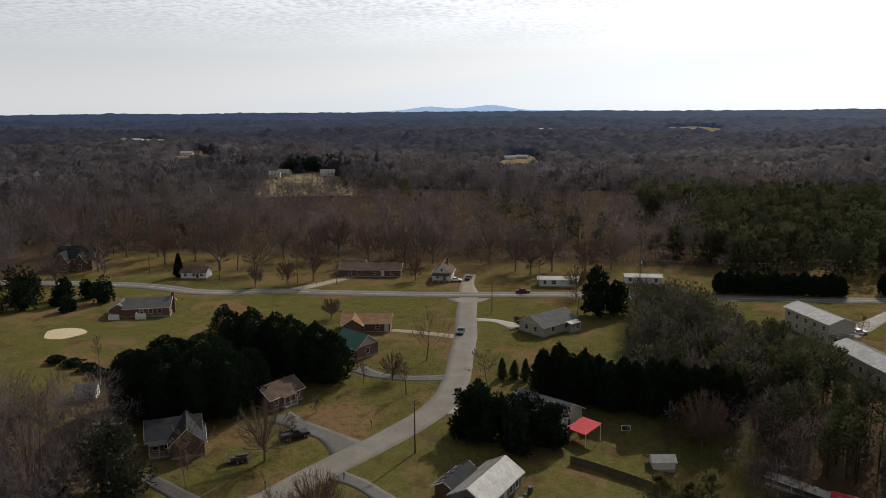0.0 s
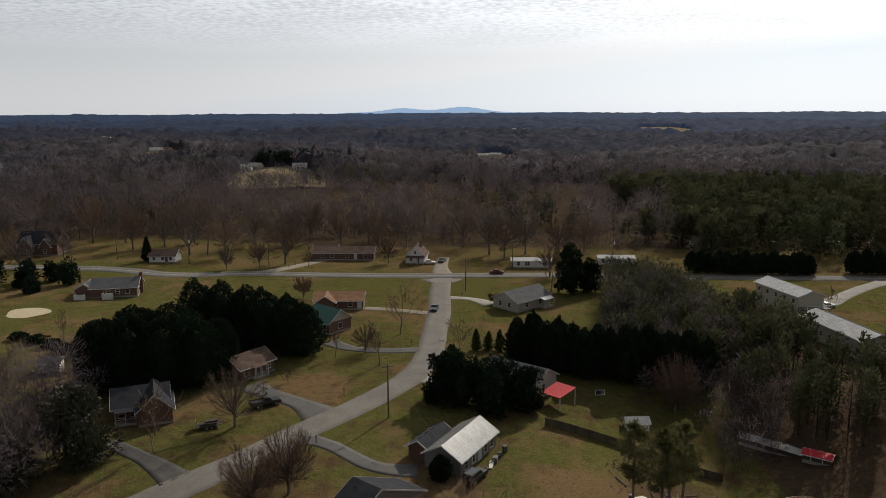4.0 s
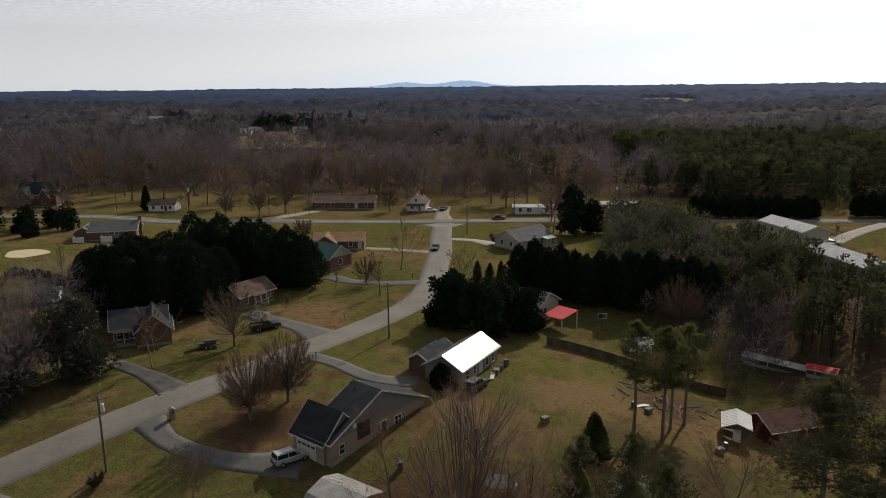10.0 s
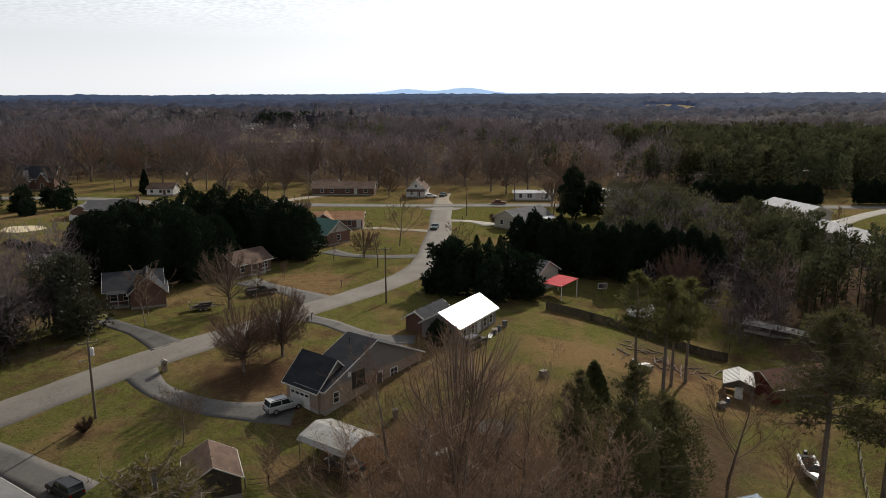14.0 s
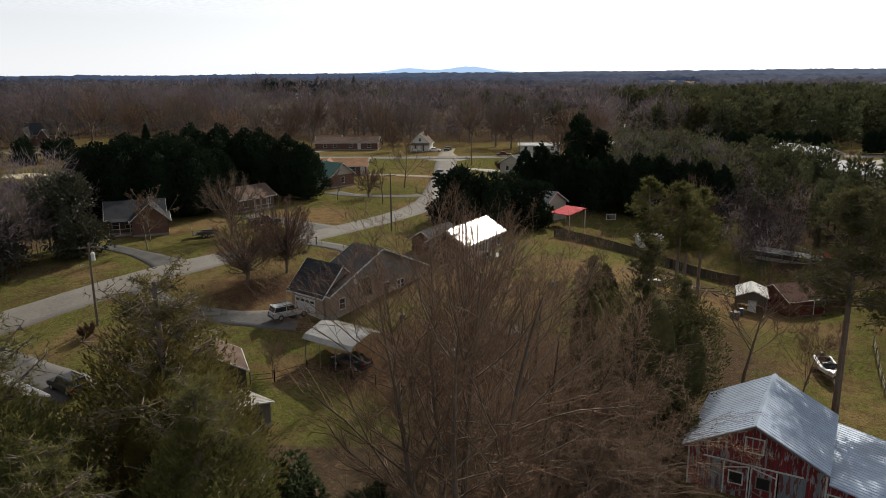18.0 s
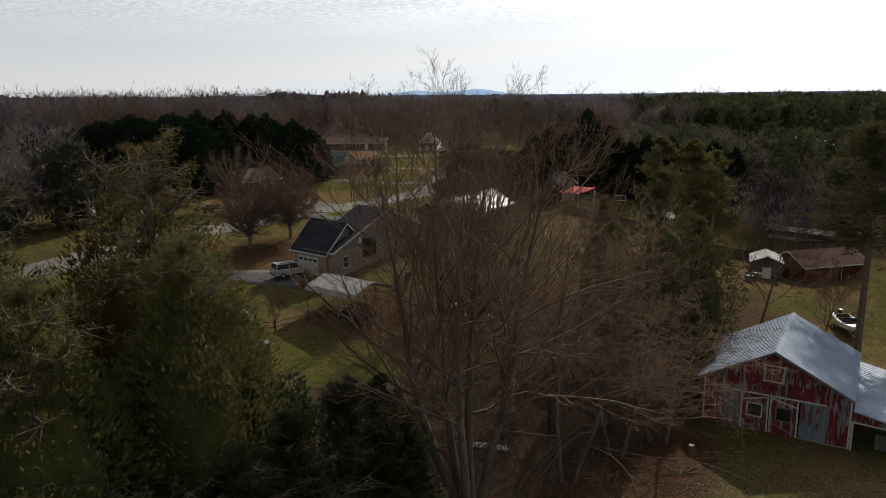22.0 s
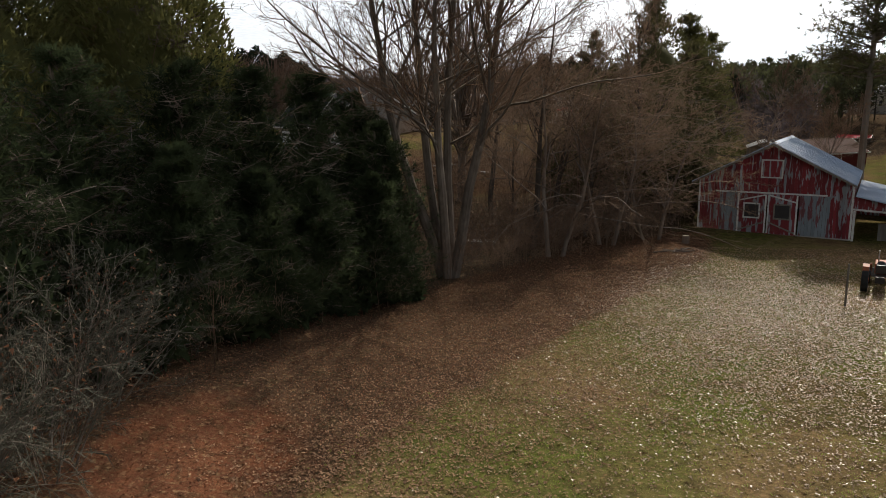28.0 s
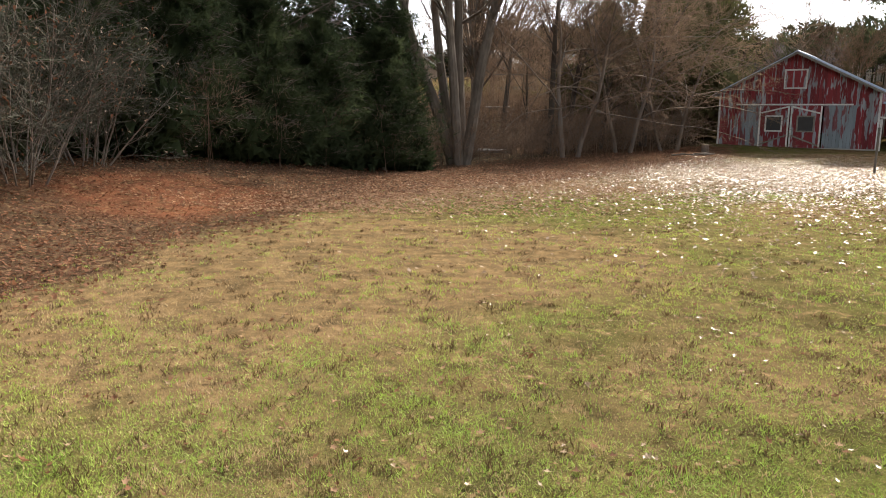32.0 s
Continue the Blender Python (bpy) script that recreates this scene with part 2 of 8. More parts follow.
TWIG = mat("bare twigs", (0.20, 0.132, 0.09), (0.13, 0.086, 0.058), 0.6, 0.85, 0.0, vary=0.2, spec=0.03)
TWIG_RED = mat("reddish bare twigs", (0.17, 0.105, 0.075), (0.11, 0.068, 0.049), 0.6, 0.85, 0.0, vary=0.2, spec=0.03)
TWIG_LICHEN = mat("lichen-grey twigs", (0.125, 0.12, 0.092), (0.068, 0.065, 0.049), 0.6, 0.8, 0.0, vary=0.15, spec=0.03)
# brighter copy of TWIG, with sunlight put into its base colour
TWIG_WARM = mat("warm brown twigs with painted sunlight", (0.255, 0.175, 0.122), (0.16, 0.108, 0.075), 0.6, 0.85, 0.0, vary=0.2, spec=0.03, leaf=0.3)
TWIG_GREY = mat("grey bare twigs", (0.165, 0.132, 0.112), (0.10, 0.08, 0.068), 0.6, 0.85, 0.0, vary=0.25, spec=0.03)
TWIG_PALE = mat("pale bare twigs", (0.19, 0.137, 0.098), (0.115, 0.08, 0.057), 0.6, 0.8, 0.0, vary=0.15, spec=0.03)
CEDAR = mat("dark cedar foliage", (0.022, 0.034, 0.018), (0.013, 0.021, 0.012), 0.8, 0.85, 0.0, leaf=0.12, vary=0.2, spec=0.03)
CEDAR_GREEN = mat("green cedar foliage", (0.115, 0.120, 0.050), (0.062, 0.068, 0.032), 0.8, 0.85, 0.0, leaf=0.5, vary=0.15, spec=0.03)
PINE = mat("pine needles", (0.138, 0.130, 0.044), (0.072, 0.074, 0.027), 0.7, 0.85, 0.0, leaf=0.45, vary=0.2, spec=0.08)
PINE_YELLOW = mat("yellowish pine needles", (0.195, 0.155, 0.045), (0.056, 0.053, 0.021), 0.7, 0.85, 0.0, leaf=0.45, vary=0.15, spec=0.08)
WHITE_PINE = mat("blue-green white pine needles", (0.062, 0.078, 0.036), (0.028, 0.038, 0.020), 0.8, 0.85, 0.0, leaf=0.5, vary=0.2, spec=0.03)
PINE_OLIVE = mat("dull olive pine needles", (0.112, 0.104, 0.043), (0.058, 0.056, 0.026), 0.7, 0.85, 0.0, leaf=0.3, vary=0.15, spec=0.03)
MAGNOLIA = mat("magnolia leaves", (0.06, 0.058, 0.032), (0.03, 0.032, 0.02), 1.5, 0.5, 0.0, leaf=0.15, vary=0.1, spec=0.3)
WOODS_TWIG = mat("woodland twigs", (0.146, 0.118, 0.122), (0.060, 0.050, 0.054), 0.11, 0.9, 0.0, c3=(0.056, 0.046, 0.049), scale3=0.014, amount3=0.6, vary=0, spec=0.03, leaf=0.45, tone=True)
WOODS_PINE = mat("woodland pine foliage", (0.086, 0.084, 0.040), (0.042, 0.045, 0.026), 0.05, 0.9, 0.0, c3=(0.068, 0.076, 0.036), scale3=0.02, vary=0, leaf=0.25, spec=0.03, tone=True)
FIELD = mat("pale straw field", (0.24, 0.18, 0.115), (0.15, 0.115, 0.075), 0.05, 0.95, 0.0, c3=(0.16, 0.15, 0.07), scale3=0.012, spec=0.0)
# distance haze is painted in: these base colours are tinted blue
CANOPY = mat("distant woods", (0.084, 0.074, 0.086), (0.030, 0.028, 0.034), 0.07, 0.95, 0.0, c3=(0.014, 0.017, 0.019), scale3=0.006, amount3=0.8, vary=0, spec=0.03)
FAR_HILLS = mat("far woods with painted blue haze", (0.014, 0.016, 0.022), (0.008, 0.010, 0.014), 0.006, 1.0, 0.0, c3=(0.005, 0.008, 0.010), scale3=0.0016, amount3=0.8, vary=0, spec=0.03)
HAZY_WOODS = mat("distant woods with painted haze", (0.038, 0.033, 0.037), (0.010, 0.0095, 0.012), 0.045, 1.0, 0.0, c3=(0.009, 0.011, 0.013), scale3=0.004, amount3=0.8, vary=0, spec=0.03)
HAZE_BLUE_WOODS = mat("grey distant woods with painted blue haze", (0.026, 0.025, 0.031), (0.008, 0.009, 0.013), 0.03, 1.0, 0.0, c3=(0.007, 0.009, 0.011), scale3=0.003, amount3=0.8, vary=0, spec=0.03)
MOUNTAIN = mat("far mountain with painted blue haze", (0.16, 0.24, 0.36), (0.14, 0.21, 0.33), 0.002, 1.0, 0.0, vary=0, spec=0.03)
for m, c, k in ((HAZY_WOODS, (0.010, 0.0125, 0.022), 1.0), (HAZE_BLUE_WOODS, (0.016, 0.024, 0.047), 1.0), (FAR_HILLS, (0.018, 0.033, 0.070), 1.0), (MOUNTAIN, (0.30, 0.42, 0.58), 1.0)):
    # painted haze: light scattered by kilometres of air, put into the backdrop's emission
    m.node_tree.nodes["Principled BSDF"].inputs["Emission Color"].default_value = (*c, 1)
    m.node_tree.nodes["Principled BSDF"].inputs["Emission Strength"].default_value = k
CLAY = mat("bare orange clay", (0.38, 0.17, 0.075), (0.27, 0.12, 0.06), 3.0, 0.95, 0.4, spec=0.03)
LEAF_BROWN = mat("fallen brown leaves", (0.42, 0.30, 0.19), (0.24, 0.15, 0.09), 3.0, 0.36, 0.0, vary=0, spec=0.5, leaf=0.25)
LEAF_TAN = mat("fallen tan leaves", (0.40, 0.25, 0.155), (0.20, 0.115, 0.07), 3.0, 0.8, 0.0, vary=0, leaf=0.3, spec=0.08)
LEAF_RED = mat("fallen russet leaves", (0.25, 0.120, 0.066), (0.110, 0.053, 0.032), 3.0, 0.8, 0.0, vary=0, leaf=0.3, spec=0.08)
BLADE = mat("grass blades", (0.30, 0.43, 0.06), (0.46, 0.50, 0.10), 1.4, 0.7, 0.0, c3=(0.24, 0.38, 0.08), scale3=0.25, vary=0, leaf=0.3)
STRAW = mat("dry grass blades", (0.52, 0.385, 0.22), (0.29, 0.20, 0.105), 0.9, 0.75, 0.0, vary=0, leaf=0.3)
WEED = mat("dead weeds", (0.16, 0.10, 0.05), (0.09, 0.06, 0.032), 2.0, 0.9, 0.0, vary=0, leaf=0.2, spec=0.03)
RUBBER = mat("tyre rubber", (0.025, 0.025, 0.025), (0.018, 0.018, 0.018), 5.0, 0.9, 0.1)
STEEL = mat("bare steel", (0.35, 0.35, 0.36), (0.25, 0.24, 0.23), 4.0, 0.45, 0.1, 0.7)
BLACK = mat("black paint", (0.02, 0.02, 0.022), (0.014, 0.014, 0.015), 3.0, 0.35, 0.0, spec=0.5)
SILVER = mat("silver car paint", (0.48, 0.49, 0.50), (0.44, 0.45, 0.46), 2.0, 0.3, 0.0, 0.3, spec=0.5)
WHITE_CAR = mat("white car paint", (0.72, 0.72, 0.71), (0.68, 0.68, 0.67), 2.0, 0.3, 0.0, spec=0.5)
MAROON = mat("maroon car paint", (0.12, 0.025, 0.02), (0.1, 0.02, 0.018), 2.0, 0.3, 0.0, spec=0.5)
GREEN_CAR = mat("dark green car paint", (0.025, 0.05, 0.045), (0.02, 0.045, 0.04), 2.0, 0.3, 0.0, spec=0.5)
TRACTOR_RED = mat("rusty orange tractor paint", (0.30, 0.09, 0.03), (0.18, 0.06, 0.03), 5.0, 0.7, 0.2)
LAMP_RED = mat("red lamp glass", (0.3, 0.01, 0.01), (0.2, 0.01, 0.01), 2.0, 0.2, 0.0)
LAMP_CLEAR = mat("clear lamp glass", (0.6, 0.6, 0.58), (0.5, 0.5, 0.5), 2.0, 0.15, 0.0)
BARN_RED = mat("worn red barn paint", (0.19, 0.026, 0.03), (0.135, 0.021, 0.024), 2.2, 0.8, 0.3, c3=(0.24, 0.265, 0.28), scale3=4.0, amount3=0.9, stretch=(1, 1, 0.16), vary=0.25, edge3=(0.525, 0.565))
BARN_GREY = mat("peeling grey barn boards", (0.215, 0.25, 0.27), (0.165, 0.19, 0.205), 2.5, 0.8, 0.3, c3=(0.15, 0.03, 0.032), scale3=3.0, amount3=0.85, stretch=(1, 1, 0.16), vary=0.12, edge3=(0.55, 0.59))
SAND = mat("pale sand", (0.5, 0.42, 0.28), (0.4, 0.33, 0.21), 1.5, 0.95, 0.3)


def ground_material():
    m = bpy.data.materials.new("lawn and soil")
    m.use_nodes = True
    t = m.node_tree
    b = t.nodes["Principled BSDF"]
    pos = t.nodes.new("ShaderNodeNewGeometry").outputs["Position"]

    def nz(s, d=5.0):
        n = t.nodes.new("ShaderNodeTexNoise")
        n.inputs["Scale"].default_value, n.inputs["Detail"].default_value = s, d
        t.links.new(pos, n.inputs["Vector"])
        return n.outputs[0]

    def rng(s, lo, hi):
        n = t.nodes.new("ShaderNodeMapRange")
        n.inputs[1].default_value, n.inputs[2].default_value = lo, hi
        t.links.new(s, n.inputs[0])
        return n.outputs[0]

    def mx(f, a, c):
        n = t.nodes.new("ShaderNodeMixRGB")
        for sock, v in zip(n.inputs, (f, a, c)):
            if isinstance(v, tuple):
                sock.default_value = (*v, 1)
            elif isinstance(v, (int, float)):
                sock.default_value = v
            else:
                t.links.new(v, sock)
        return n.outputs[0]

    def attr(name, s, lo=0.35, hi=0.65):
        a = t.nodes.new("ShaderNodeAttribute")
        a.attribute_name = name
        n = t.nodes.new("ShaderNodeMath")
        n.operation = "ADD"
        t.links.new(a.outputs["Fac"], n.inputs[0])
        q = t.nodes.new("ShaderNodeMath")
        q.operation = "MULTIPLY_ADD"
        q.inputs[1].default_value, q.inputs[2].default_value = 0.9, -0.45
        t.links.new(nz(s), q.inputs[0])
        t.links.new(q.outputs[0], n.inputs[1])
        return rng(n.outputs[0], lo, hi)

    grass = mx(rng(nz(3.0, 8.0), 0.35, 0.65), (0.050, 0.062, 0.013), (0.100, 0.108, 0.024))
    straw = mx(rng(nz(5.0, 8.0), 0.35, 0.65), (0.20, 0.130, 0.062), (0.112, 0.074, 0.037))
    lawn = mx(rng(nz(0.07, 6.0), 0.52, 0.62), grass, straw)
    bare = mx(rng(nz(2.0, 6.0), 0.35, 0.65), (0.085, 0.05, 0.027), (0.05, 0.032, 0.019))
    lawn = mx(rng(nz(0.16, 7.0), 0.54, 0.70), lawn, bare)
    lawn = mx(rng(nz(0.75, 7.0), 0.54, 0.70), lawn, mx(0.6, lawn, bare))
    lawn = mx(rng(nz(0.5, 6.0), 0.45, 0.75), lawn, mx(0.5, grass, straw))
    lawn = mx(attr("dry", 0.3), lawn, straw)
    clay = mx(rng(nz(1.5, 6.0), 0.35, 0.65), (0.155, 0.056, 0.029), (0.092, 0.034, 0.020))
    litter = mx(rng(nz(7.0, 8.0), 0.38, 0.62), (0.086, 0.045, 0.028), (0.046, 0.026, 0.018))
    floor = mx(rng(nz(1.2, 6.0), 0.35, 0.65), (0.075, 0.05, 0.034), (0.04, 0.03, 0.022))
    c = mx(attr("woods", 0.12), lawn, floor)
    c = mx(attr("litter", 0.6), c, litter)
    c = mx(attr("clay", 0.5), c, clay)
    # dead leaves, and lawn shade painted as dark mottling, hand- to stride-wide
    c = mx(rng(nz(2.2, 10.0), 0.54, 0.63), c, mx(0.5, c, (0.035, 0.024, 0.012)))
    c = mx(rng(nz(7.5, 8.0), 0.57, 0.66), c, mx(0.55, c, (0.27, 0.17, 0.09)))
    # thatch: shade in the fine gaps between the tufts, painted dark
    c = mx(rng(nz(22.0, 4.0), 0.52, 0.72), c, mx(0.45, c, (0.03, 0.024, 0.014)))
    # single blades: light straws, and dark gaps with their shade painted in
    c = mx(rng(nz(70.0, 3.0), 0.40, 0.50), mx(0.5, c, (0.018, 0.014, 0.008)), c)
    c = mx(rng(nz(95.0, 3.0), 0.58, 0.68), c, mx(0.45, c, (0.36, 0.30, 0.16)))
    t.links.new(c, b.inputs["Base Color"])
    b.inputs["Roughness"].default_value = 0.95
    b.inputs["Specular IOR Level"].default_value = 0.0
    bp = t.nodes.new("ShaderNodeBump")
    bp.inputs["Strength"].default_value, bp.inputs["Distance"].default_value = 0.7, 0.06
    t.links.new(nz(6.0, 8.0), bp.inputs["Height"])
    t.links.new(bp.outputs[0], b.inputs["Normal"])
    return m


GROUND = ground_material()

# ---- mesh helpers ----


class Shape:
    """Collects vertices and faces for one mesh."""

    def __init__(self):
        self.v, self.f = [], []

    def box(self, x0, x1, y0, y1, z0, z1):
        n = len(self.v)
        self.v += [(x0, y0, z0), (x1, y0, z0), (x1, y1, z0), (x0, y1, z0), (x0, y0, z1), (x1, y0, z1), (x1, y1, z1), (x0, y1, z1)]
        self.f += [tuple(n + i for i in q) for q in ((0, 3, 2, 1), (4, 5, 6, 7), (0, 1, 5, 4), (1, 2, 6, 5), (2, 3, 7, 6), (3, 0, 4, 7))]
        return self

    def prism(self, outline, a, b, axis="y"):
        """An outline of (u, w) drawn along an axis from a to b."""
        n, k = len(self.v), len(outline)
        for s in (a, b):
            self.v += [{"y": (u, s, w), "x": (s, u, w), "z": (u, w, s)}[axis] for u, w in outline]
        self.f += [tuple(n + i for i in range(k)), tuple(n + k + i for i in reversed(range(k)))]
        self.f += [(n + (i + 1) % k, n + i, n + k + i, n + k + (i + 1) % k) for i in range(k)]
        return self

    def tube(self, pts, radii, sides=6):
        n = len(self.v)
        pts = [Vector(p) for p in pts]
        for i, p in enumerate(pts):
            d = (pts[min(i + 1, len(pts) - 1)] - pts[max(i - 1, 0)]).normalized()
            a = d.orthogonal().normalized()
            c = d.cross(a)
            for s in range(sides):
                w = 2 * math.pi * s / sides
                self.v.append(tuple(p + (a * math.cos(w) + c * math.sin(w)) * radii[i]))
        for i in range(len(pts) - 1):
            for s in range(sides):
                q = n + i * sides
                self.f.append((q + s, q + (s + 1) % sides, q + sides + (s + 1) % sides, q + sides + s))
        e = n + (len(pts) - 1) * sides
        self.f += [tuple(n + s for s in reversed(range(sides))), tuple(e + s for s in range(sides))]
        return self

    def cyl(self, x, y, z0, z1, r, sides=10, r1=None):
        return self.tube([(x, y, z0), (x, y, z1)], [r, r if r1 is None else r1], sides)

    def wheel(self, x, y, z, r, w, sides=14):
        return self.tube([(x, y - w / 2, z), (x, y - w * 0.42, z), (x, y + w * 0.42, z), (x, y + w / 2, z)], [r * 0.88, r, r, r * 0.88], sides)

    def mesh(self, name, material, bevel=0.0):
        me = bpy.data.meshes.new(name)
        me.from_pydata(self.v, [], self.f)
        me.validate()
        bm = bmesh.new()
        bm.from_mesh(me)
        bmesh.ops.recalc_face_normals(bm, faces=bm.faces)
        if bevel:
            bmesh.ops.bevel(bm, geom=bm.edges[:], offset=bevel, segments=1, affect="EDGES", clamp_overlap=True)
        bm.to_mesh(me)
        bm.free()
        me.materials.append(material)
        return me


def part(name, shape, material, parent, label="", bevel=0.0):
    me = shape if isinstance(shape, bpy.types.Mesh) else shape.mesh(name, material, bevel)
    ob = new(name, me)
    ob.parent = parent
    return tagged(ob, label)


def thing(name, x, y, z=None, rz=0, label="", category="", group="", kind=""):
    ob = new(name)
    ob.empty_display_size = 0.3
    ob.matrix_world = pose(x, y, ground(x, y) if z is None else z, 0, 0, rz)
    return tagged(ob, label, category, group, kind)


def raw_mesh(name, v, f, material, smooth=False):
    """A mesh from numpy arrays of vertices and equal-sided faces."""
    v, f = np.asarray(v, dtype=np.float32), np.asarray(f, dtype=np.int32)
    me = bpy.data.meshes.new(name)
    me.vertices.add(len(v))
    me.vertices.foreach_set("co", v.ravel())
    k = f.shape[1]
    me.loops.add(f.size)
    me.loops.foreach_set("vertex_index", f.ravel())
    me.polygons.add(len(f))
    me.polygons.foreach_set("loop_start", np.arange(0, f.size, k, dtype=np.int32))
    me.polygons.foreach_set("loop_total", np.full(len(f), k, dtype=np.int32))
    me.update(calc_edges=True)
    if smooth:
        me.polygons.foreach_set("use_smooth", np.ones(len(f), dtype=bool))
    me.materials.append(material)
    return me


def ss(a, b, x):
    u = np.clip((x - a) / (b - a), 0, 1)
    return u * u * (3 - 2 * u)


def hills(x, y):
    """Rolling land far off."""
    return 9 * np.sin(x / 310 + 1.3) * np.cos(y / 420 + 0.4) + 6 * np.sin((x + y) / 190) + 4 * np.cos((x - 0.6 * y) / 120 + 2)


def ground(x, y):
    z = 1.4 * (1 - ss(8, 42, y)) + 6.2 * ss(48, 100, y)
    z = z - 4.0 * np.exp(-((x - 30) / 20) ** 2 - ((y - 122) / 30) ** 2)
    z = z - 4.0 * np.exp(-((x - 38) / 17) ** 2) * ss(54, 80, y) * (1 - ss(105, 150, y))
    z = z + 1.8 * (1 - ss(-150, -60, x)) * ss(60, 140, y)
    z = z + 3.5 * ss(250, 420, y)
    z = z + 0.9 * (1 - ss(-11, -5, x)) * (1 - ss(30, 50, y))
    r = np.sqrt(x * x + y * y)
    z = z + ss(420, 900, r) * (hills(x, y) * (1 - 0.75 * ss(1800, 4200, r)) - 12) + 34 * ss(1500, 4700, r)
    z = z + 11 * np.exp(-((x + 215) / 110) ** 2 - ((y - 640) / 90) ** 2) + 4 * np.exp(-((x + 440) / 110) ** 2 - ((y - 900) / 130) ** 2) + 6 * np.exp(-((x + 42) / 90) ** 2 - ((y - 1150) / 130) ** 2)
    return z if isinstance(z, np.ndarray) and z.ndim else float(z)


# ---- the land ----


def axis_steps(fine_lo, fine_hi, step, lo, hi, growth):
    a = list(np.arange(fine_lo, fine_hi, step))
    s = step
    while a[-1] < hi:
        s *= growth
        a.append(a[-1] + s)
    s = step
    while a[0] > lo:
        s *= growth
        a.insert(0, a[0] - s)
    return np.array(a)


def grid_faces(nx, ny):
    i = (np.arange(ny - 1)[:, None] * nx + np.arange(nx - 1)[None, :]).ravel()
    return np.stack([i, i + 1, i + nx + 1, i + nx], 1)


def blob(x, y, cx, cy, rx, ry):
    return np.exp(-(((x - cx) / rx) ** 2 + ((y - cy) / ry) ** 2))


def tree_edge(y):
    """x of the lawn's edge below the trees beside the field."""
    return np.interp(y, [-20, 8, 16, 20, 24, 28.5, 32, 37, 42, 46.5, 50, 54], [-7.5, -8.2, -8.6, -7.7, -6.6, -5.2, -3.6, -1.0, 2.2, 5.8, 9.6, 12.5])


def lawn_edge(y):
    """x at which the leaf litter under the trees gives way to grass."""
    return np.interp(y, [-20, 7, 10, 13, 16, 20, 26, 37, 43, 47, 54], [-5.2, -5.0, -4.8, -4.2, -3.1, -1.4, 1.5, 6.4, 10.0, 11.6, 13])


def build_ground():
    xs = axis_steps(-26, 30, 0.9, -5200, 5200, 1.075)
    ys = axis_steps(-4, 58, 0.9, -5200, 5200, 1.065)
    gx, gy = np.meshgrid(xs, ys)
    x, y = gx.ravel(), gy.ravel()
    z = ground(x, y)
    edge = tree_edge(y)
    strip = 1.15 * ss(-2.6, -0.8, x - edge) * (1 - ss(-2.0, 2.6, x - lawn_edge(y))) * ss(-2, 5, y) * (1 - ss(48, 54, y))
    ob = new("ground", raw_mesh("ground", np.stack([x, y, z], 1), grid_faces(len(xs), len(ys)), GROUND, True))
    tagged(ob, "uneven winter lawns of green and straw grass with woods beyond", "ground", kind="structure")
    west = (x < edge - 1) & (y < 56)
    woods = np.where(west, 1.0, 0.0)
    woods = np.maximum(woods, ss(272, 286, y))
    woods = np.maximum(woods, ss(38 + 11 * (1 - ss(100, 110, y)), 44 + 11 * (1 - ss(100, 110, y)), x) * ss(60, 75, y) * (1 - ss(165, 180, y)))
    woods = np.maximum(woods, (1 - ss(-190, -175, x)))
    woods = np.maximum(woods, blob(x, y, 0, 56, 18, 10))
    woods = np.maximum(woods, blob(x, y, 18, 75, 14, 22) * 0.7)
    woods = np.maximum(woods, 0.62 * blob(x, y, 22, 109, 10, 14))
    litter = np.maximum(strip * 1.05, 0.5 * blob(x, y, 9, 40, 5, 7))
    woods = np.maximum(woods, 1.1 * blob(x, y, -92, 92, 24, 24))
    litter = np.maximum(litter, 0.9 * blob(x, y, 2, 50, 12, 5))
    litter = np.maximum(litter, 0.75 * blob(x, y, -34, 87, 10, 9))
    strewn = 0.36 * ss(56, 66, y) * (1 - ss(150, 260, y))
    for cx, cy, rx, ry in ((-25, 112, 9, 8), (8, 104, 7, 9), (-58, 66, 16, 8), (-8, 196, 14, 14), (-120, 180, 30, 20), (84, 190, 24, 24), (-70, 240, 80, 9)):
        strewn = strewn - 0.3 * blob(x, y, cx, cy, rx, ry)
    litter = np.maximum(litter, strewn)
    litter = np.maximum(litter, 0.62 * blob(x, y, 22, 102, 9, 14))
    litter = np.maximum(litter, 1.3 * blob(x, y, -7, 71, 14, 9))
    clay = 1.15 * blob(x, y, -6.6, 14.2, 2.3, 3.6)
    dry = 0.95 * blob(x, y, -3.2, 8.5, 4.5, 6) + 0.7 * blob(x, y, 0.6, 9.2, 2.6, 2.2) + 0.55 * blob(x, y, 5.5, 14.5, 2.6, 3.2) + 0.5 * blob(x, y, 3.2, 5.2, 1.6, 1.2) + 0.55 * blob(x, y, -40, 133, 9, 9) + 0.5 * blob(x, y, -36, 120, 8, 5)
    dry = dry + 0.75 * blob(x, y, -30, 82, 6, 4) + 0.8 * blob(x, y, -41, 131, 9, 7) + 0.7 * blob(x, y, -24, 68, 6, 4) + 0.45 * blob(x, y, 4, 98, 7, 8) + 0.5 * blob(x, y, -33, 185, 14, 25) + 0.45 * blob(x, y, -105, 150, 30, 16) + 0.4 * blob(x, y, 10, 103, 8, 14) + 0.5 * blob(x, y, -30, 79, 4, 3)
    dry = dry + 0.85 * blob(x, y, 25, 97, 11, 12) + 0.5 * ss(225, 232, y) * (1 - ss(285, 300, y))
